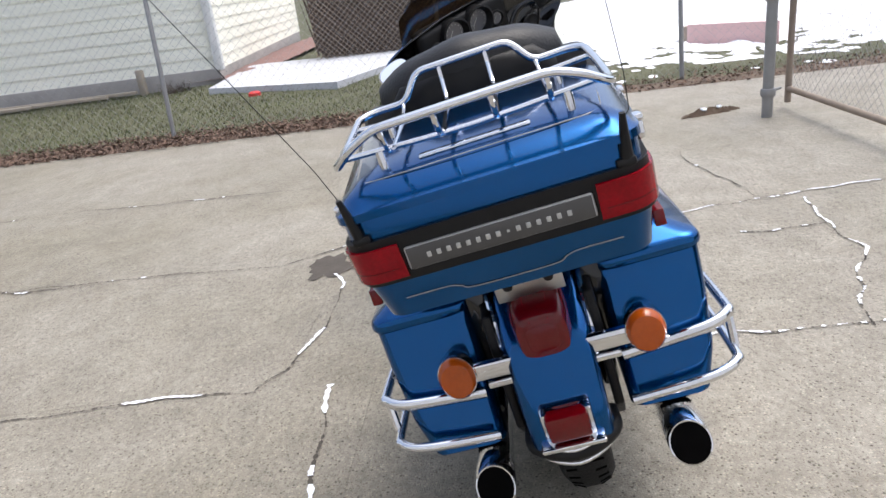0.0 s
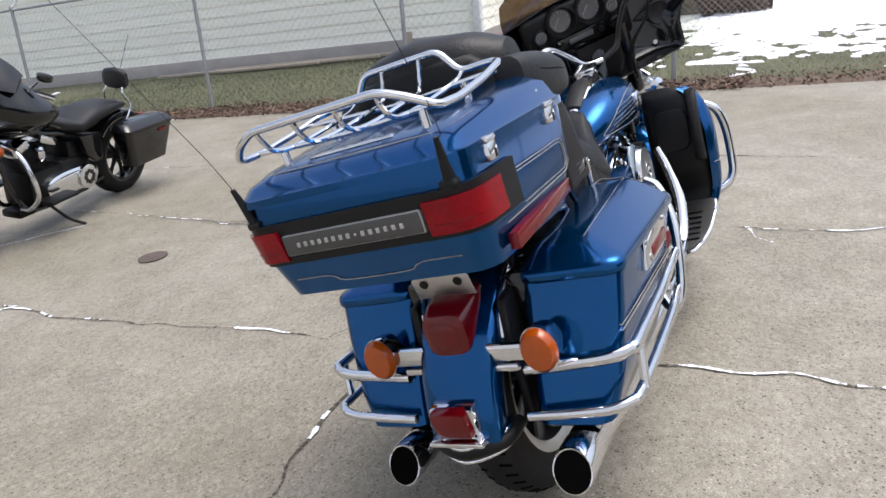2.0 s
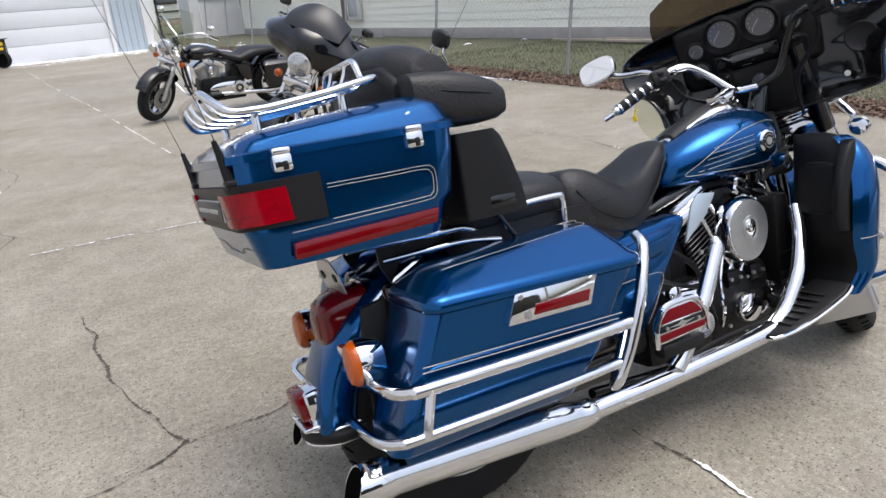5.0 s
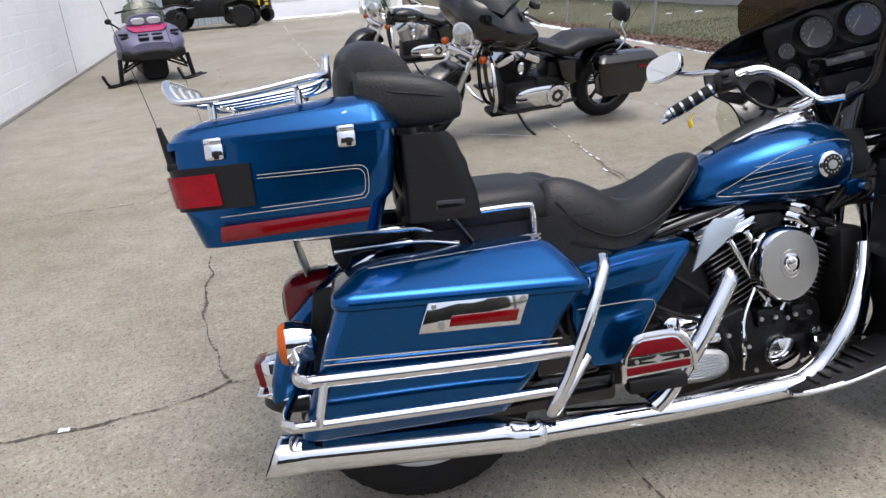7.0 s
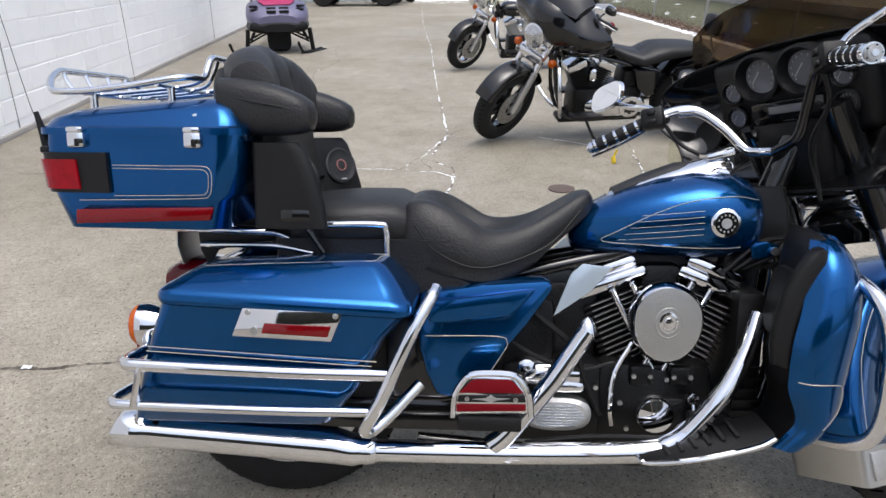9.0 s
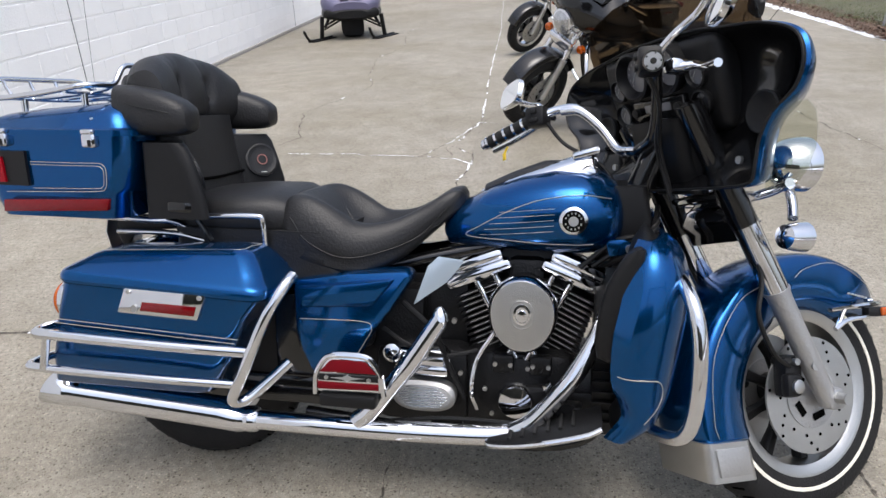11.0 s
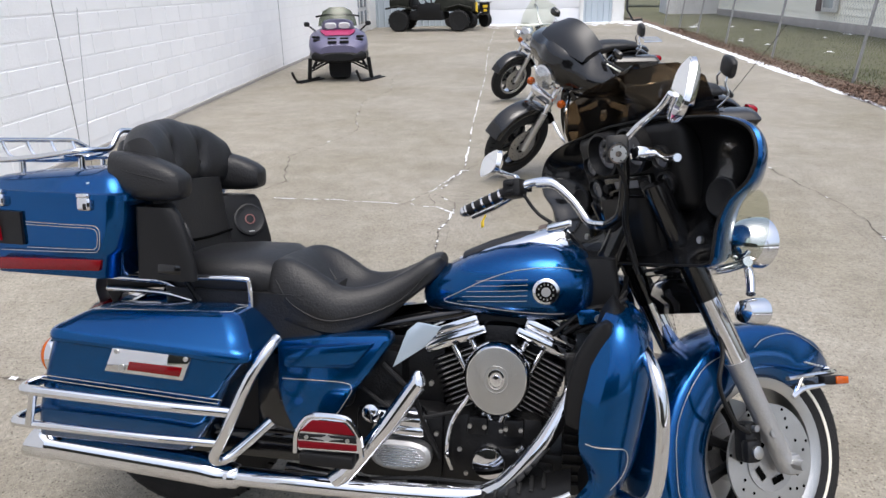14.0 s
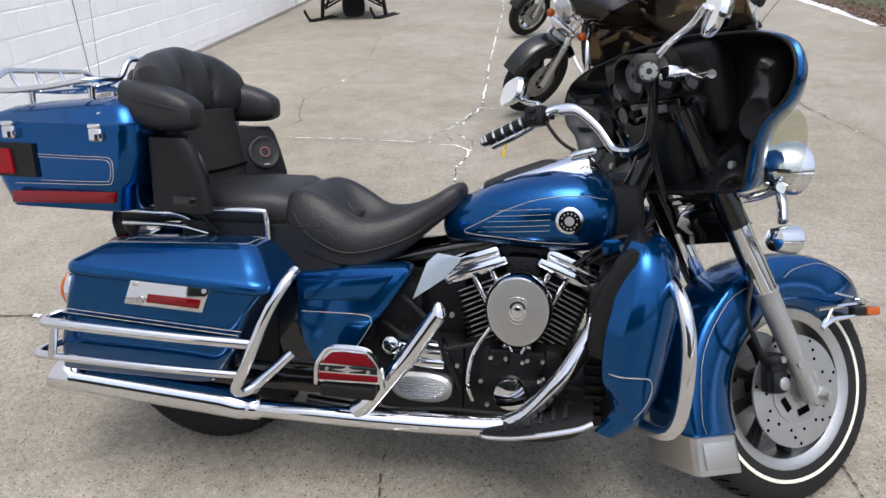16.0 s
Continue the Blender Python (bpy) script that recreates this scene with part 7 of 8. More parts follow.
part("bumper", tube([(2.5, -0.45, 0.45), (2.58, -0.3, 0.55), (2.58, 0.3, 0.55), (2.5, 0.45, 0.45)], 0.025, 8, 3), GLOSS, utv)
quad = thing("quad_bike", "small dark quad behind the utility vehicle with yellow marks", "quad bike", pose(-3.25, 25.4, 0, 0, 0, -35))
for x in (0.0, 1.0):
    for y in (-0.38, 0.38):
        part("wheel", lathe([(0.1, -0.09), (0.24, -0.10), (0.26, 0), (0.24, 0.10), (0.1, 0.09)], (x, y, 0.26), n=22), RUBBER, quad)
part("body", join(body_x([(-0.3, 0, 0.62, 0.3, 0.06), (0.1, 0, 0.66, 0.36, 0.1), (0.6, 0, 0.66, 0.2, 0.12), (1.0, 0, 0.66, 0.36, 0.12), (1.3, 0, 0.6, 0.25, 0.08)], 16, 2.8), box((0.5, 0, 0.42), (0.9, 0.3, 0.25), 0.04)), CAMO, quad)
part("handlebar", tube([(0.75, -0.35, 0.98), (0.82, 0, 0.95), (0.75, 0.35, 0.98)], 0.015, 8, 3), BLACK, quad)
part("front_rack", join(tube([(1.0, -0.36, 0.86), (1.36, -0.34, 0.88), (1.36, 0.34, 0.88), (1.0, 0.36, 0.86)], 0.014, 8, 1), tube([(1.36, -0.2, 0.88), (1.38, -0.2, 0.45)], 0.014, 8, 1), tube([(1.36, 0.2, 0.88), (1.38, 0.2, 0.45)], 0.014, 8, 1)), GLOSS, quad)
part("front_guard", box((1.30, 0.0, 0.66), (0.06, 0.5, 0.42), 0.04), BLACK, quad)
part("front_mark", box((1.34, 0.0, 0.74), (0.04, 0.24, 0.10), 0.02), YELLOW, quad)
part("front_mark", box((1.34, 0.0, 0.60), (0.04, 0.18, 0.08), 0.02), YELLOW, quad)


# ---- fence, gate and yard ----
def chain_link(x0, x1, h, z0, pitch, r):
    """Crossing wires in the xz plane between x0 and x1."""
    V, F = [], []
    n = int((x1 - x0 + h) / pitch)
    for d in (1, -1):
        for i in range(n + 1):
            u = x0 - h + i * pitch if d == 1 else x0 + i * pitch
            a, b = (u, z0), (u + d * h, z0 + h)
            lo, hi = max(x0, min(a[0], b[0])), min(x1, max(a[0], b[0]))
            if hi - lo < 0.01:
                continue
            pts = []
            for x in (lo, hi):
                pts.append((x, z0 + (x - a[0]) * d))
            k = len(V)
            for x, z in pts:
                V += [(x - r * d, d * r * 0.6, z + r), (x + r * d, d * r * 0.6, z - r), (x, -d * r * 0.9, z)]
            F += [(k, k + 1, k + 4, k + 3), (k + 1, k + 2, k + 5, k + 4), (k + 2, k, k + 3, k + 5)]
    return V, F


FD = Vector((-0.070, 1, 0)).normalized()
FENCE_M = Matrix(((FD.x, FD.y, 0, fence_x(-4.6)), (FD.y, -FD.x, 0, -4.6), (0, 0, 1, 0), (0, 0, 0, 1)))
fence = thing("chain_link_fence", "galvanised chain link fence with slanted barb arms", "fence", FENCE_M)
posts_y = (-4.6, -1.85, 0.72, 3.75, 6.8, 10.35, 14.2, 17.8, 21.0, 23.6, 26.2)
for i, y in enumerate(posts_y):
    u = (y + 4.6) / FD.y
    post = part("post", tube([(u, 0, -0.1), (u - 0.01, 0.17, 1.68)], 0.025, 10, 1), GALV, fence, "leaning galvanised post")
    part("cap", lathe([(0.034, 0), (0.03, 0.03), (0.01, 0.045)], (u - 0.01, 0.17, 1.67), "z", 10), GALV, post)
    if y > 2:
        part("barb_arm", tube([(u - 0.01, 0.17, 1.67), (u + 0.03, 0.44, 1.89)], 0.014, 8, 1), GALV, post)
flen = (posts_y[-1] + 4.6) / FD.y
part("top_rail", tube([(0, 0.167, 1.65), (flen, 0.167, 1.65)], 0.019, 8, 1), GALV, fence)
part("wire_mesh", moved(chain_link(0.05, flen, 1.60, 0.03, 0.10, 0.0008), Matrix.Rotation(radians(-5.8), 4, "X")), GALV, fence, "woven galvanised wire mesh", smooth=False)
gate_post = thing("gate_post", "thick galvanised gate post standing in the concrete", "post", Matrix.Translation((3.95, -1.92, 0)), geo=join(tube([(0, 0, -0.05), (0, 0, 2.3)], 0.040, 16, 1), lathe([(0.05, 0.16), (0.055, 0.17), (0.055, 0.21), (0.05, 0.22)], (0, 0, 0), "z", 16), lathe([(0.05, 0.86), (0.055, 0.87), (0.055, 0.91), (0.05, 0.92)], (0, 0, 0), "z", 16), tube([(0, 0, 0.19), (0.13, -0.14, 0.19)], 0.012, 8, 1), tube([(0, 0, 0.89), (0.13, -0.14, 0.89)], 0.012, 8, 1)), material=GALV)
gate = thing("chain_link_gate", "rusty framed chain link gate standing open", "gate", Matrix(((-1, -0.04, 0, 4.18), (-0.04, 1, 0, -2.16), (0, 0, 1, 0), (0, 0, 0, 1))))
RUSTY = pbr("rusty_galvanised_tube", (0.30, 0.24, 0.19), 0.7, 0.3, 0.35, 9, 0.2, 80)
part("frame", join(tube([(0, 0, 0.05), (0, 0, 1.9)], 0.025, 10, 1), tube([(0, 0, 0.16), (3.0, 0, 0.16)], 0.023, 10, 1), tube([(0, 0, 1.85), (3.0, 0, 1.85)], 0.023, 10, 1), tube([(3.0, 0, 0.16), (3.0, 0, 1.85)], 0.023, 10, 1)), RUSTY, gate)
part("wire_mesh", chain_link(0.03, 2.97, 1.66, 0.18, 0.075, 0.0010), GALV, gate, smooth=False)

slab = thing("concrete_pad", "pale concrete pad on the grass", "pad", geo=loft([[(8.18, 2.36, -0.05), (9.10, 4.59, -0.05), (12.46, 4.99, -0.05), (11.97, 1.28, -0.05), (10.29, 1.63, -0.05)], [(8.18, 2.36, 0.12), (9.10, 4.59, 0.12), (12.46, 4.99, 0.12), (11.97, 1.28, 0.12), (10.29, 1.63, 0.12)]]), material=SLAB)
gravel = thing("gravel_path", "reddish gravel path beside the house end", "path", geo=sheet(10.4, 20, 4.4, 5.6, 40, 8, lambda x, y: 0.13 + 0.03 * noise.noise((x * 3, y * 3, 1)) - 0.06 * abs(y - 4.9)), material=BRICKRED)
screen = thing("brush_screen", "dark brown brushwood screen behind the fence", "screen")
random.seed(4)
V, F = [], []
for i in range(1500):
    y, x, z = random.uniform(0.2, 3.5), 12.2 + random.uniform(-0.25, 0.6), random.uniform(0.0, 0.4)
    k, h, w = len(V), random.uniform(1.2, 2.6), random.uniform(0.012, 0.035)
    dx, dy = random.uniform(-0.25, 0.25), random.uniform(-0.35, 0.35)
    V += [(x, y - w, z), (x, y + w, z), (x + dx, y + dy, z + h), (x + w, y, z)]
    F += [(k, k + 1, k + 2), (k + 1, k + 3, k + 2), (k + 3, k, k + 2)]
tagged(part("twig_mass", (V, F), BRUSH, screen, smooth=False), kind="stuff")
part("core", box((12.65, 1.85, 1.25), (0.5, 3.2, 2.4), 0.05), BRUSH, screen)
part("wire_mesh", moved(chain_link(0, 3.3, 2.5, 0.1, 0.105, 0.0035), Matrix(((0, 1, 0, 11.85), (1, 0, 0, 0.2), (0, 0, 1, 0), (0, 0, 0, 1)))), RUSTY, screen, smooth=False)
for x0, y0, x1, y1, w in ((10.0, 6.2, 9.45, 10.4, 0.11), (9.75, 6.6, 9.0, 11.6, 0.10), (9.5, 7.8, 9.15, 10.0, 0.18)):
    d = Vector((x1 - x0, y1 - y0, 0))
    m = Matrix.Translation((x0, y0, 0.07)) @ Matrix.Rotation(math.atan2(d.y, d.x), 4, "Z") @ Matrix.Rotation(0.012, 4, "X")
    thing("timber_plank", "weathered timber plank lying by the house", "plank", m, "planks along the house", geo=box((d.length / 2, 0, 0.02), (d.length, w, 0.045), 0.005), material=WOOD)
thing("timber_stump", "short weathered timber post in the grass", "post", geo=box((10.05, 6.1, 0.21), (0.11, 0.11, 0.46), 0.012), material=WOOD)
thing("red_lid", "small red plastic lid in the grass", "litter", geo=lathe([(0.09, 0.0), (0.09, 0.05), (0.06, 0.07), (0.002, 0.075)], (8.39, 3.63, 0.02), "z", 18), material=pbr("red_plastic", (0.6, 0.03, 0.03), 0.4))
shrub = thing("dry_shrub", "small bare brown shrub by the house", "shrub")
V, F = [], []
for i in range(260):
    a, h, q = random.uniform(0, 6.28), random.uniform(0.08, 0.28), random.uniform(0, 0.22)
    k = len(V)
    bx, by = 9.85 + q * math.cos(a), 5.44 + q * math.sin(a)
    V += [(bx - 0.006, by, 0.0), (bx + 0.006, by, 0.0), (bx + 0.1 * math.cos(a), by + 0.1 * math.sin(a), h)]
    F.append((k, k + 1, k + 2))
tagged(part("twig_mass", (V, F), BRUSH, shrub, smooth=False), kind="stuff")
thing("pink_board", "faded pink board standing in the snow", "board", geo=moved(box((0, 0, 0.14), (0.05, 1.2, 0.33), 0.01), pose(8.26, -3.00, 0, 0, 0, -37.8)), material=PINK)
thing("timber_block", "squared timber block in the snowy grass", "block", geo=box((8.80, -2.58, 0.12), (0.16, 0.16, 0.3), 0.015), material=WOOD)
V, F, nx, ny = [], [], 44, 22
for j in range(ny + 1):
    for i in range(nx + 1):
        u, v = 2 * i / nx - 1, 2 * j / ny - 1
        d = max(0, 1 - u * u - v * v)
        h = 0.05 * d ** 0.7 * (0.75 + 0.9 * noise.noise((u * 4, v * 3, 2)) + 0.5 * noise.noise((u * 14, v * 9, 7)))
        x, y = 4.26 + 0.10 * u * (1 + 0.15 * noise.noise((v * 3, 1, 0))), -1.58 - 0.24 * u + 0.11 * v * (1 + 0.5 * noise.noise((u * 4, 0, 3)))
        V.append((x, y, 0.001 + max(0, h)))
F = [(j * (nx + 1) + i, j * (nx + 1) + i + 1, (j + 1) * (nx + 1) + i + 1, (j + 1) * (nx + 1) + i) for j in range(ny) for i in range(nx) if max(V[q][2] for q in (j * (nx + 1) + i, (j + 1) * (nx + 1) + i + 1)) > 0.004]
thing("ground_sod", "clod of muddy leaves with snow on the concrete", "clod", kind="stuff", geo=(V, F), material=SOIL)
for x, y, q in ((4.24, -1.52, 0.035), (4.30, -1.66, 0.028)):
    thing("snow_lump", "small lump of snow on the muddy clod", "snow", geo=body_x([(x - q, y, 0.045, 0.008, 0.004), (x - 0.5 * q, y, 0.048, 0.025, 0.014), (x + 0.5 * q, y, 0.046, 0.022, 0.012), (x + q, y, 0.044, 0.006, 0.004)], 10, 2.0), material=SNOW, kind="stuff")
shed = thing("garden_shed", "white arched shed with a dark upper panel", "shed", pose(6.9, 34.5, 0, 0, 0, 0) @ Matrix.Scale(1.25, 4))
arch = [(-1.35, 0.0), (-1.33, 1.5), (-1.20, 2.05), (-0.85, 2.5), (-0.3, 2.8), (0.55, 2.9), (0.55, 0.0)]
part("wall", loft([[(x, 0.0, z) for x, z in arch], [(x, 2.4, z) for x, z in arch]]), SHEDM, shed)
part("dark_panel", box((-0.25, -0.03, 1.86), (1.44, 0.05, 1.0), 0.01), BRUSH, shed)
part("corner_board", box((-1.00, -0.02, 0.85), (0.05, 0.04, 1.7), 0.005), TRIM, shed)
trailer = thing("white_trailer", "long white trailer parked behind the lot", "trailer", pose(5.6, 47, 0, 0, 0, 0))
part("box_body", box((0, 1.5, 2.3), (7.0, 2.5, 2.9), 0.05), TRIM, trailer)
for x, z, w, h in ((-1.38, 2.38, 0.66, 0.80), (0.41, 2.17, 1.30, 0.90)):
    window = part("window", box((x, 0.22, z), (w, 0.08, h), 0.02), BRUSH, trailer, "brown framed window")
    part("pane", box((x, 0.17, z), (w - 0.2, 0.03, h - 0.2), 0.005), WINDOW, window)
part("side_rail", box((-0.6, 0.20, 1.29), (3.4, 0.06, 0.07), 0.01), BLACK, trailer)
part("skirt", box((0, 0.4, 0.65), (6.8, 0.2, 0.4), 0.02), WOOD, trailer)
for x in (-2, 2):
    part("wheel", lathe([(0.2, -0.12), (0.45, -0.12), (0.45, 0.12), (0.2, 0.12)], (x, 0.6, 0.45), n=20), RUBBER, trailer)

# ---- grass, leaves and snow ----
random.seed(7)


V, F = [], []
for j in range(321):
    y = -13.5 + 46 * j / 320
    wide = 0.62 + 0.16 * noise.noise((y * 0.9, 3.0, 0)) + 0.08 * noise.noise((y * 4, 8.0, 0))
    V += [(x, y, verge_z(x, y) + 0.016) for x in (edge_x(y) + 0.004, edge_x(y) + 0.4 * wide, edge_x(y) + wide)]
    V[-1] = (V[-1][0], y, V[-1][2] - 0.02)
F = [(3 * j + i, 3 * j + i + 1, 3 * j + i + 4, 3 * j + i + 3) for j in range(320) for i in range(2)]
thing("soil_strip", "strip of bare brown soil along the lot edge", "soil", geo=(V, F), material=SOIL, kind="stuff")


def tufts(n, pick, h0, h1, w):
    V, F = [], []
    for _ in range(n):
        x, y, z = pick()
        a, h, lean = random.uniform(0, 6.28), random.uniform(h0, h1), random.uniform(-0.6, 0.6)
        k = len(V)
        c, s = math.cos(a) * w, math.sin(a) * w
        V += [(x - c, y - s, z - 0.01), (x + c, y + s, z - 0.01), (x + lean * h * s / w, y - lean * h * c / w, z + h)]
        F.append((k, k + 1, k + 2))
    return V, F


def in_grass():
    y = random.uniform(-8, 24) if random.random() < 0.4 else random.uniform(1, 12)
    lim = house_x(y) - edge_x(y) if y > 4.8 else 5.5
    x = edge_x(y) + 0.55 + (lim - 0.6) * random.random() ** 1.3
    return x, y, verge_z(x, y)


thing("grass", "short patchy winter grass", "grass", geo=tufts(45000, in_grass, 0.015, 0.05, 0.005), material=BLADE, kind="stuff")


def leaf_bed(n):
    V, F = [], []
    for _ in range(n):
        y = random.uniform(-6, 24) if random.random() < 0.45 else random.uniform(0, 10)
        x = edge_x(y) + random.gauss(0.30, 0.22)
        x = max(x, edge_x(y) - 0.06)
        z = (verge_z(x, y) if x > edge_x(y) else 0.0) + random.uniform(0.005, 0.05)
        m = Matrix.Translation((x, y, z)) @ Euler((random.uniform(-0.7, 0.7), random.uniform(-0.7, 0.7), random.uniform(0, 6.28))).to_matrix().to_4x4()
        s = random.uniform(0.010, 0.030)
        k = len(V)
        V += [tuple(m @ Vector(q)) for q in ((-s, 0, 0), (0, -0.55 * s, 0.2 * s), (s, 0, 0), (0, 0.55 * s, 0.2 * s))]
        F += [(k, k + 1, k + 2), (k, k + 2, k + 3)]
    return V, F


thing("dead_leaves", "brown dead leaves drifted along the lot edge", "leaves", geo=leaf_bed(26000), material=LEAF, kind="stuff")


def snow_field(x0, x1, y0, y1, nx, ny, level, base, freq, lift=0.05):
    """A thin bumpy sheet with holes where the ground stands proud."""
    V, F, at = [], [], {}
    hs = {}
    for j in range(ny + 1):
        for i in range(nx + 1):
            x, y = x0 + (x1 - x0) * i / nx, y0 + (y1 - y0) * j / ny
            hs[i, j] = (x, y, noise.fractal((x * freq, y * freq, 3.3), 0.35, 2.1, 6) * 0.8 + level(x, y))
    for j in range(ny):
        for i in range(nx):
            cs = [(i, j), (i + 1, j), (i + 1, j + 1), (i, j + 1)]
            if max(hs[c][2] for c in cs) > 0:
                for c in cs:
                    if c not in at:
                        x, y, h = hs[c]
                        at[c] = len(V)
                        V.append((x, y, base(x, y) + max(-0.02, min(0.05, h * lift))))
                F.append(tuple(at[c] for c in cs))
    return V, F


thing("snow_cover", "broken snow cover over the lawn", "snow", kind="stuff", material=SNOW,
      geo=snow_field(6.1, 23, -13.5, 3.4, 300, 320, lambda x, y: 0.32 * min(2, (x - 7.5) * 0.45) - (0.6 if x < 7.0 else 0) - 0.8 * max(0, y - 0.2 - 0.12 * (x - 6.5)), lambda x, y: verge_z(x, y) + 0.012, 1.9))
thing("snow_patches", "thin snow patches in the grass", "snow", kind="stuff", material=SNOW,
      geo=snow_field(3.2, 9.5, -2, 26, 100, 420, lambda x, y: -0.95 - 0.25 * max(0, 13 - y) if x > edge_x(y) + 0.2 else -9, lambda x, y: verge_z(x, y) + 0.02, 1.7))
V, F = [], []
for j in range(260):
    y = 6.8 + 20 * j / 259
    k = min(1, max(0.12, (y - 6.0) / 5))
    c = edge_x(y) - 0.03 + 0.05 * noise.noise((y * 2, 0, 0))
    w = k * (0.085 + 0.10 * noise.noise((y * 3, 5, 0)) + 0.06 * noise.noise((y * 11, 9, 0)))
    w = max(0.004, w)
    V += [(c - w, y, 0.002), (c, y, 0.004 + 0.03 * k), (c + w, y, 0.002)]
F = [q for j in range(259) for q in ((3 * j, 3 * j + 1, 3 * j + 4, 3 * j + 3), (3 * j + 1, 3 * j + 2, 3 * j + 5, 3 * j + 4))]
thing("snow_edge", "thin strip of snow along the lot edge", "snow", geo=(V, F), material=SNOW, kind="stuff")
thing("snow_apron", "slush in front of the metal building", "snow", kind="stuff", material=SNOW,
      geo=snow_field(-2.2, 3.6, 19, 28.6, 120, 150, lambda x, y: 0.35 * (y - 0.32 * x - 26.0) - (0.35 if y < 24 else 0) - 0.25, lambda x, y: 0.004, 2.3, 0.01))


# ---- cracks, joints and slabs of the lot ----
def crack(name, pts, w, mat, z, gaps=0.0, rough=0.02, seed=0, label=""):
    """A ragged strip along a line; gaps is the share left bare."""
    random.seed(seed)
    P = [Vector((x, y, 0)) for x, y in pts]
    D = []
    for a, b in zip(P, P[1:]):
        n = max(1, int((b - a).length / 0.009))
        D += [a + (b - a) * i / n for i in range(n)]
    D.append(P[-1])
    V, F, on = [], [], []
    for i, p in enumerate(D):
        d = (D[min(i + 1, len(D) - 1)] - D[max(i - 1, 0)]).normalized()
        s = Vector((-d.y, d.x, 0))
        p = p + s * rough * noise.noise((p.x * 6, p.y * 6, seed))
        k = noise.noise((p.x * 3.1, p.y * 3.1, seed + 9)) + 0.7 * noise.noise((p.x * 17, p.y * 17, seed + 4))
        ww = w * max(0.12, 0.7 + 1.3 * k + 0.9 * random.uniform(-1, 1))
        on.append(0.5 + 0.6 * k > gaps)
        V += [tuple(p - s * ww) + (), tuple(p + s * ww)]
    V = [(x, y, z) for x, y, _ in V]
    F = [(2 * i, 2 * i + 2, 2 * i + 3, 2 * i + 1) for i in range(len(D) - 1) if on[i]]
    if F:
        thing(name, label, name.replace("_", " "), geo=(V, F), material=mat, kind="structure")


JOINTS = [
    ([(0.31, 2.86), (0.29, 2.62), (0.36, 2.09), (0.42, 1.63), (0.46, 1.09)], 0.5), ([(0.46, 1.09), (0.60, 1.02), (0.79, 0.97), (0.92, 0.93), (1.35, 0.94), (1.60, 1.08)], 0.42),
    ([(0.47, 0.81), (0.32, 0.80), (0.13, 0.78), (-0.03, 0.77), (-0.16, 0.76), (-0.31, 0.71), (-0.45, 0.69), (-0.61, 0.69)], 0.62),
    ([(1.62, 2.95), (1.64, 2.4), (1.67, 1.96), (1.65, 1.33), (1.76, 1.17), (1.88, 1.04)], 0.5),
    ([(0.58, 0.0), (0.60, -0.36), (0.625, -0.62), (0.635, -0.88), (0.645, -1.13), (0.69, -1.8)], 0.34),
    ([(1.91, -0.4), (1.93, -0.62), (1.95, -0.80), (2.05, -1.21), (2.15, -1.70), (2.25, -2.3)], 0.3),
    ([(2.0, -1.42), (1.62, -1.36), (1.42, -1.36), (1.29, -1.38), (1.18, -1.33), (1.02, -1.22), (0.82, -1.14), (0.61, -1.09)], 0.4), ([(3.16, -1.05), (2.75, -1.06), (2.40, -1.16), (2.05, -1.21)], 0.75), ([(1.62, -1.36), (1.55, -1.1), (1.57, -0.95)], 0.5),
    ([(-0.88, 2.03), (-0.82, 1.36), (-0.74, 0.97), (-0.66, 0.78), (-0.61, 0.69)], 0.9), ([(-1.9, 0.48), (-1.35, 0.51), (-0.98, 0.55), (-0.71, 0.64), (-0.61, 0.69)], 0.95),
    ([(-1.12, 3.21), (-0.66, 3.21), (-0.37, 3.20), (-0.04, 3.18), (0.18, 3.14), (0.31, 3.02), (0.31, 2.86)], 0.2), ([(0.33, 3.0), (0.29, 3.26), (0.07, 3.47), (0.13, 3.2)], 0.45),
    ([(-3.3, 2.98), (-2.69, 3.01), (-1.93, 3.13), (-1.47, 3.18), (-1.38, 3.44)], 0.85), ([(-0.07, 3.20), (0.08, 3.60), (0.15, 3.95), (0.21, 4.20), (0.44, 4.17)], 0.3), ([(0.13, 3.62), (0.16, 4.0), (0.30, 4.42)], 0.5),
    ([(-2.05, 11.2), (-2.0, 10.4), (-1.66, 9.0), (-1.76, 7.83), (-1.50, 6.6), (-1.24, 5.85), (-1.36, 5.2), (-1.54, 4.58), (-1.38, 4.1), (-1.23, 3.69), (-1.30, 3.45)], 0.62), ([(0.21, 4.3), (0.05, 5.8), (-0.11, 7.45), (-0.42, 10.9), (-0.59, 12.3), (-1.03, 16.4), (-1.62, 23.0)], 0.35),
    ([(2.65, 5.6), (2.72, 5.2), (2.82, 4.55), (2.97, 3.95), (3.10, 3.4), (3.08, 2.8), (3.11, 2.0), (3.11, 1.45)], 0.62), ([(1.68, 4.35), (1.67, 4.05), (1.65, 3.4), (1.62, 3.19), (1.62, 2.95)], 0.4), ([(1.62, 3.19), (1.60, 2.77), (1.60, 2.41)], 0.6),
    ([(0.97, 4.2), (1.2, 4.05), (1.41, 3.9)], 0.3), ([(1.88, 1.04), (1.90, 0.5), (1.91, 0.0), (1.92, -0.2), (1.91, -0.4)], 0.5), ([(1.90, -0.36), (1.80, -0.40), (1.74, -0.47)], 0.0), ([(3.20, 0.4), (3.22, -0.09), (3.16, -0.61), (3.16, -1.05)], 0.85),
]
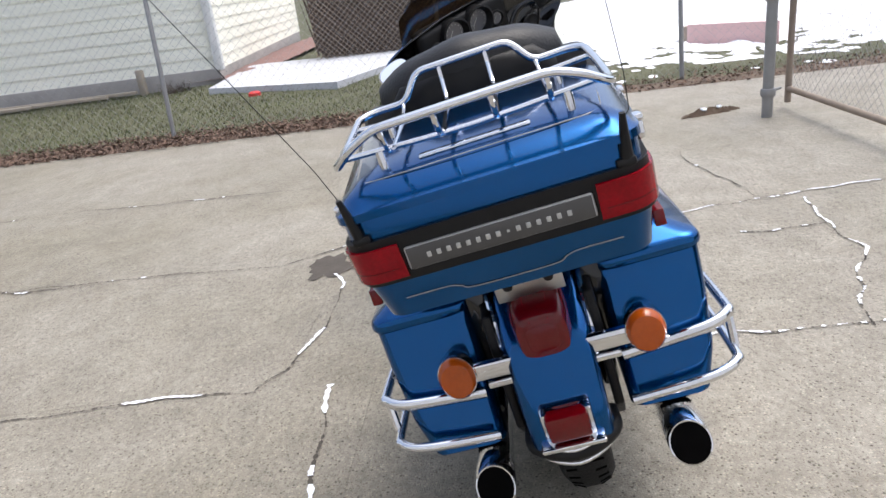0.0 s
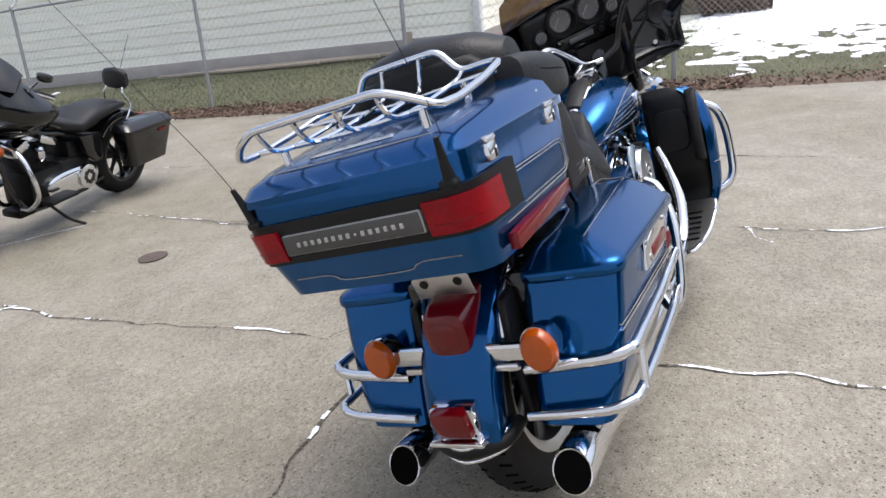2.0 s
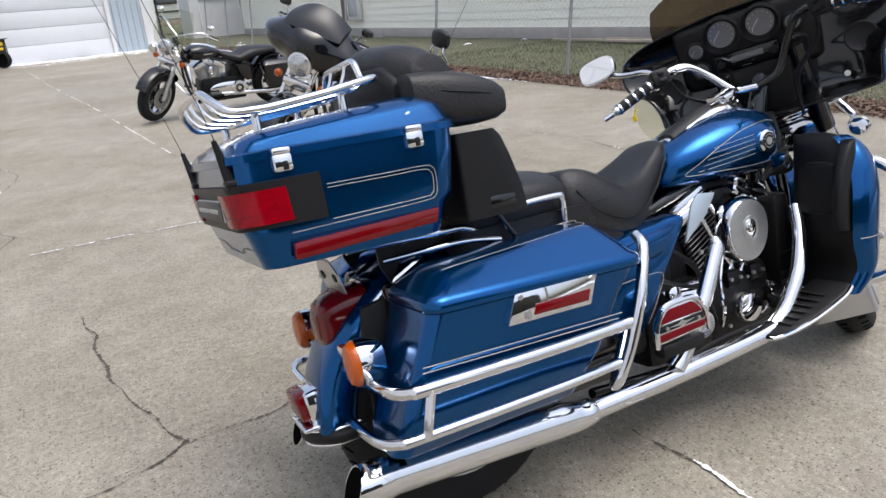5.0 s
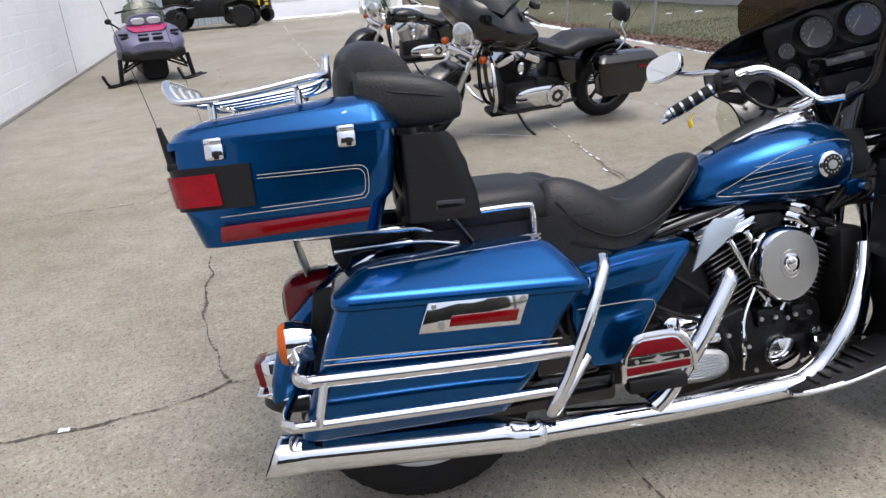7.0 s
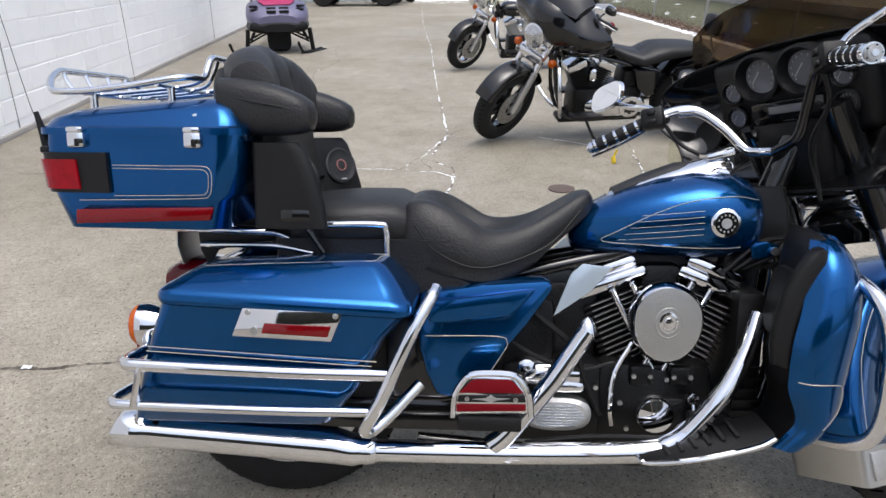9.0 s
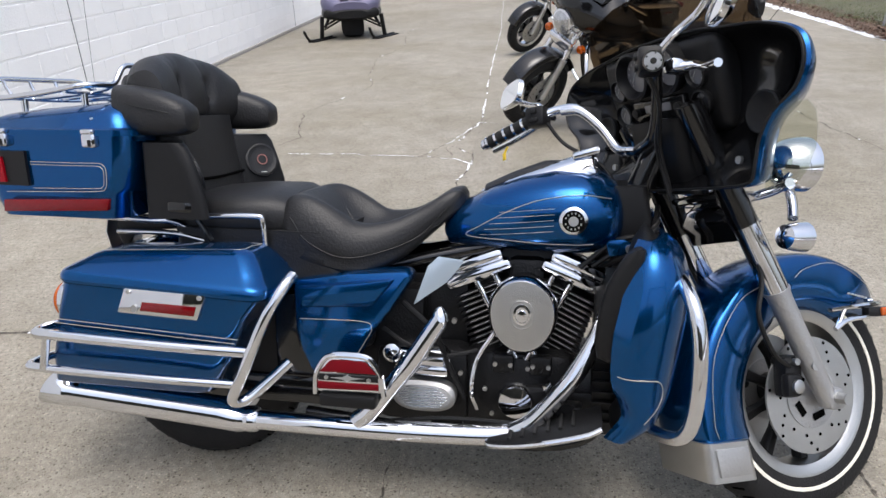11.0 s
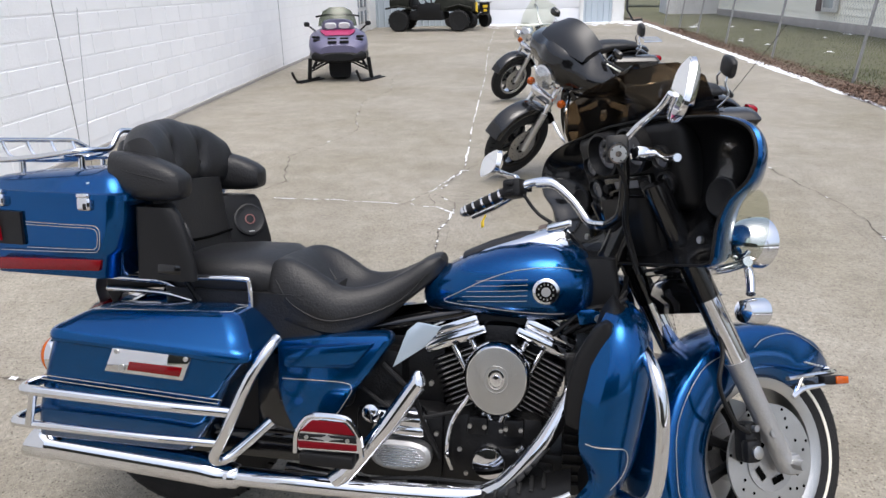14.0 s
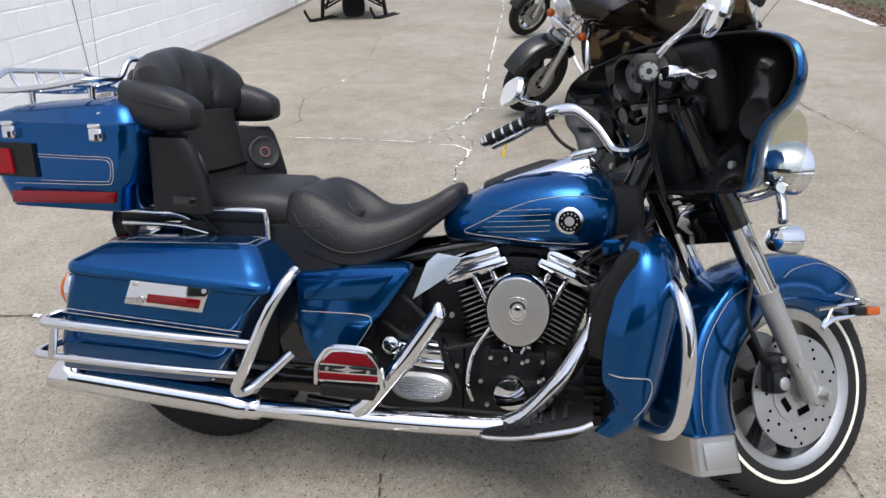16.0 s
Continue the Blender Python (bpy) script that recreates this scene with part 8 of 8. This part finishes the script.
for i, (pts, bare) in enumerate(JOINTS):
    wander = 0.012 if pts[-1][1] > 20 else 0.032
    crack("crack", pts, 0.0045, JOINT, 0.0045, 0.0, wander, i, "dark ragged crack in the concrete")
    crack("snow_line", pts, 0.0050, SNOW, 0.0065, bare + 0.16, wander, i, "snow packed into a crack")
random.seed(21)
ring_p = [(1.60 + (0.15 + 0.04 * random.uniform(-1, 1)) * math.cos(a), 1.07 + (0.12 + 0.04 * random.uniform(-1, 1)) * math.sin(a), 0.0042) for a in [2 * math.pi * i / 22 for i in range(22)]]
thing("crack_patch", "damp dirty hollow at a crack", "patch", geo=(ring_p, [tuple(range(22))]), material=JOINT, kind="structure")
thing("drain_cover", "rusty oval drain cover in the concrete", "drain cover", geo=lathe([(0.085, 0.0), (0.085, 0.006), (0.07, 0.009), (0.01, 0.009)], (1.025, 2.77, 0.002), "z", 24), material=pbr("rust_brown", (0.075, 0.055, 0.048), 0.85, 0, 0.4, 18, 0.4, 90))

lot = thing("pavement", "weathered tan concrete lot in large slabs", "pavement", kind="structure", geo=([(wall_x(-14), -14, -0.02), (edge_x(-14) - 0.02, -14, -0.02), (edge_x(29.8) - 0.02, 29.8, -0.02), (wall_x(29.8), 29.8, -0.02)], [(0, 1, 2, 3)]), material=JOINT)
seam_a, seam_b, seam_c = lambda y: 0.61 - 0.097 * y, lambda y: 1.96 - 0.090 * y, lambda y: 3.22 - 0.085 * y
strips = [(lambda y: wall_x(y) - 0.2, seam_a, (-14, -8.6, -5.4, -2.4, 0.66, 3.19, 6.9, 10.6, 14.3, 18, 21.8, 29.8)), (seam_a, seam_b, (-14, -10, -6, -2.6, 1.0, 4.15, 6.6, 10.2, 14, 18, 22, 29.8)),
          (seam_b, seam_c, (-14, -9.5, -6.3, -3.0, 0.58, 4.0, 7.5, 11, 15, 19, 23, 29.8)), (seam_c, lambda y: edge_x(y) - 0.004, (-14, -10, -6, -1.9, 1.4, 5, 8.6, 12, 16, 20, 24, 29.8))]
random.seed(11)
for left, right, ys in strips:
    for y0, y1 in zip(ys, ys[1:]):
        g, b, dz = 0.0, 0.0006, 0.0
        c = [(left(y0) + g, y0 + g), (right(y0) - g, y0 + g), (right(y1) - g, y1 - g), (left(y1) + g, y1 - g)]
        t = [(c[0][0] + b, c[0][1] + b), (c[1][0] - b, c[1][1] + b), (c[2][0] - b, c[2][1] - b), (c[3][0] + b, c[3][1] - b)]
        part("slab", loft([[(x, y, -0.018) for x, y in c], [(x, y, dz - 0.004) for x, y in c], [(x, y, dz) for x, y in t]]), CONCRETE, lot, smooth=False)

# ---- siding boards of the house, then blocks of the white wall ----
course = 0.205
geo_b = loft([[(0, -0.022, 0), (0, 0.0, 0), (0, 0.0, course * 1.05), (0, -0.004, course * 1.05)], [(hlen, -0.022, 0), (hlen, 0.0, 0), (hlen, 0.0, course * 1.05), (hlen, -0.004, course * 1.05)]])
board_mesh = make_mesh("siding_board", geo_b, VINYL, False)
geo_e = loft([[(-0.022, 0, 0), (0.0, 0, 0), (0.0, 0, course * 1.05), (-0.004, 0, course * 1.05)], [(-0.022, 10, 0), (0.0, 10, 0), (0.0, 10, course * 1.05), (-0.004, 10, course * 1.05)]])
end_mesh = make_mesh("siding_board_end", geo_e, VINYL, False)
for i in range(15):
    for me in (board_mesh, end_mesh):
        ob = new("siding_board", me)
        ob.parent = house
        ob.location = (0.0 if me is board_mesh else 0.04, 0.09 if me is board_mesh else 0.1, 0.28 + course * i)

bl, bh = 0.405, 0.203
block_mesh = make_mesh("block", box((0, 0, 0), (bl - 0.011, 0.04, bh - 0.011), 0.006, 1), BLOCK, False)
rest, count = [], 0
for j in range(int((WALL_H - 0.12) / bh)):
    for i in range(int(wall_len / bl)):
        x, z = (i + 0.5 + 0.5 * (j % 2)) * bl, 0.115 + (j + 0.5) * bh
        y = 0.0305 + 0.002 * random.random()
        if x > wall_len - 0.2:
            continue
        near = 10.5 < x < 17.5 and z < 3.4
        if near and count < 300:
            ob = new("block", block_mesh)
            ob.parent = wall_west
            ob.location = (x, y, z)
            count += 1
        else:
            rest.append(((x, y, z)))
proto = box((0, 0, 0), (bl - 0.011, 0.04, bh - 0.011), 0.006, 1)
V, F = [], []
for q in rest:
    k = len(V)
    V += [(a + q[0], b + q[1], c + q[2]) for a, b, c in proto[0]]
    F += [tuple(i + k for i in f) for f in proto[1]]
tagged(part("block_courses", (V, F), BLOCK, wall_west, smooth=False), kind="stuff")
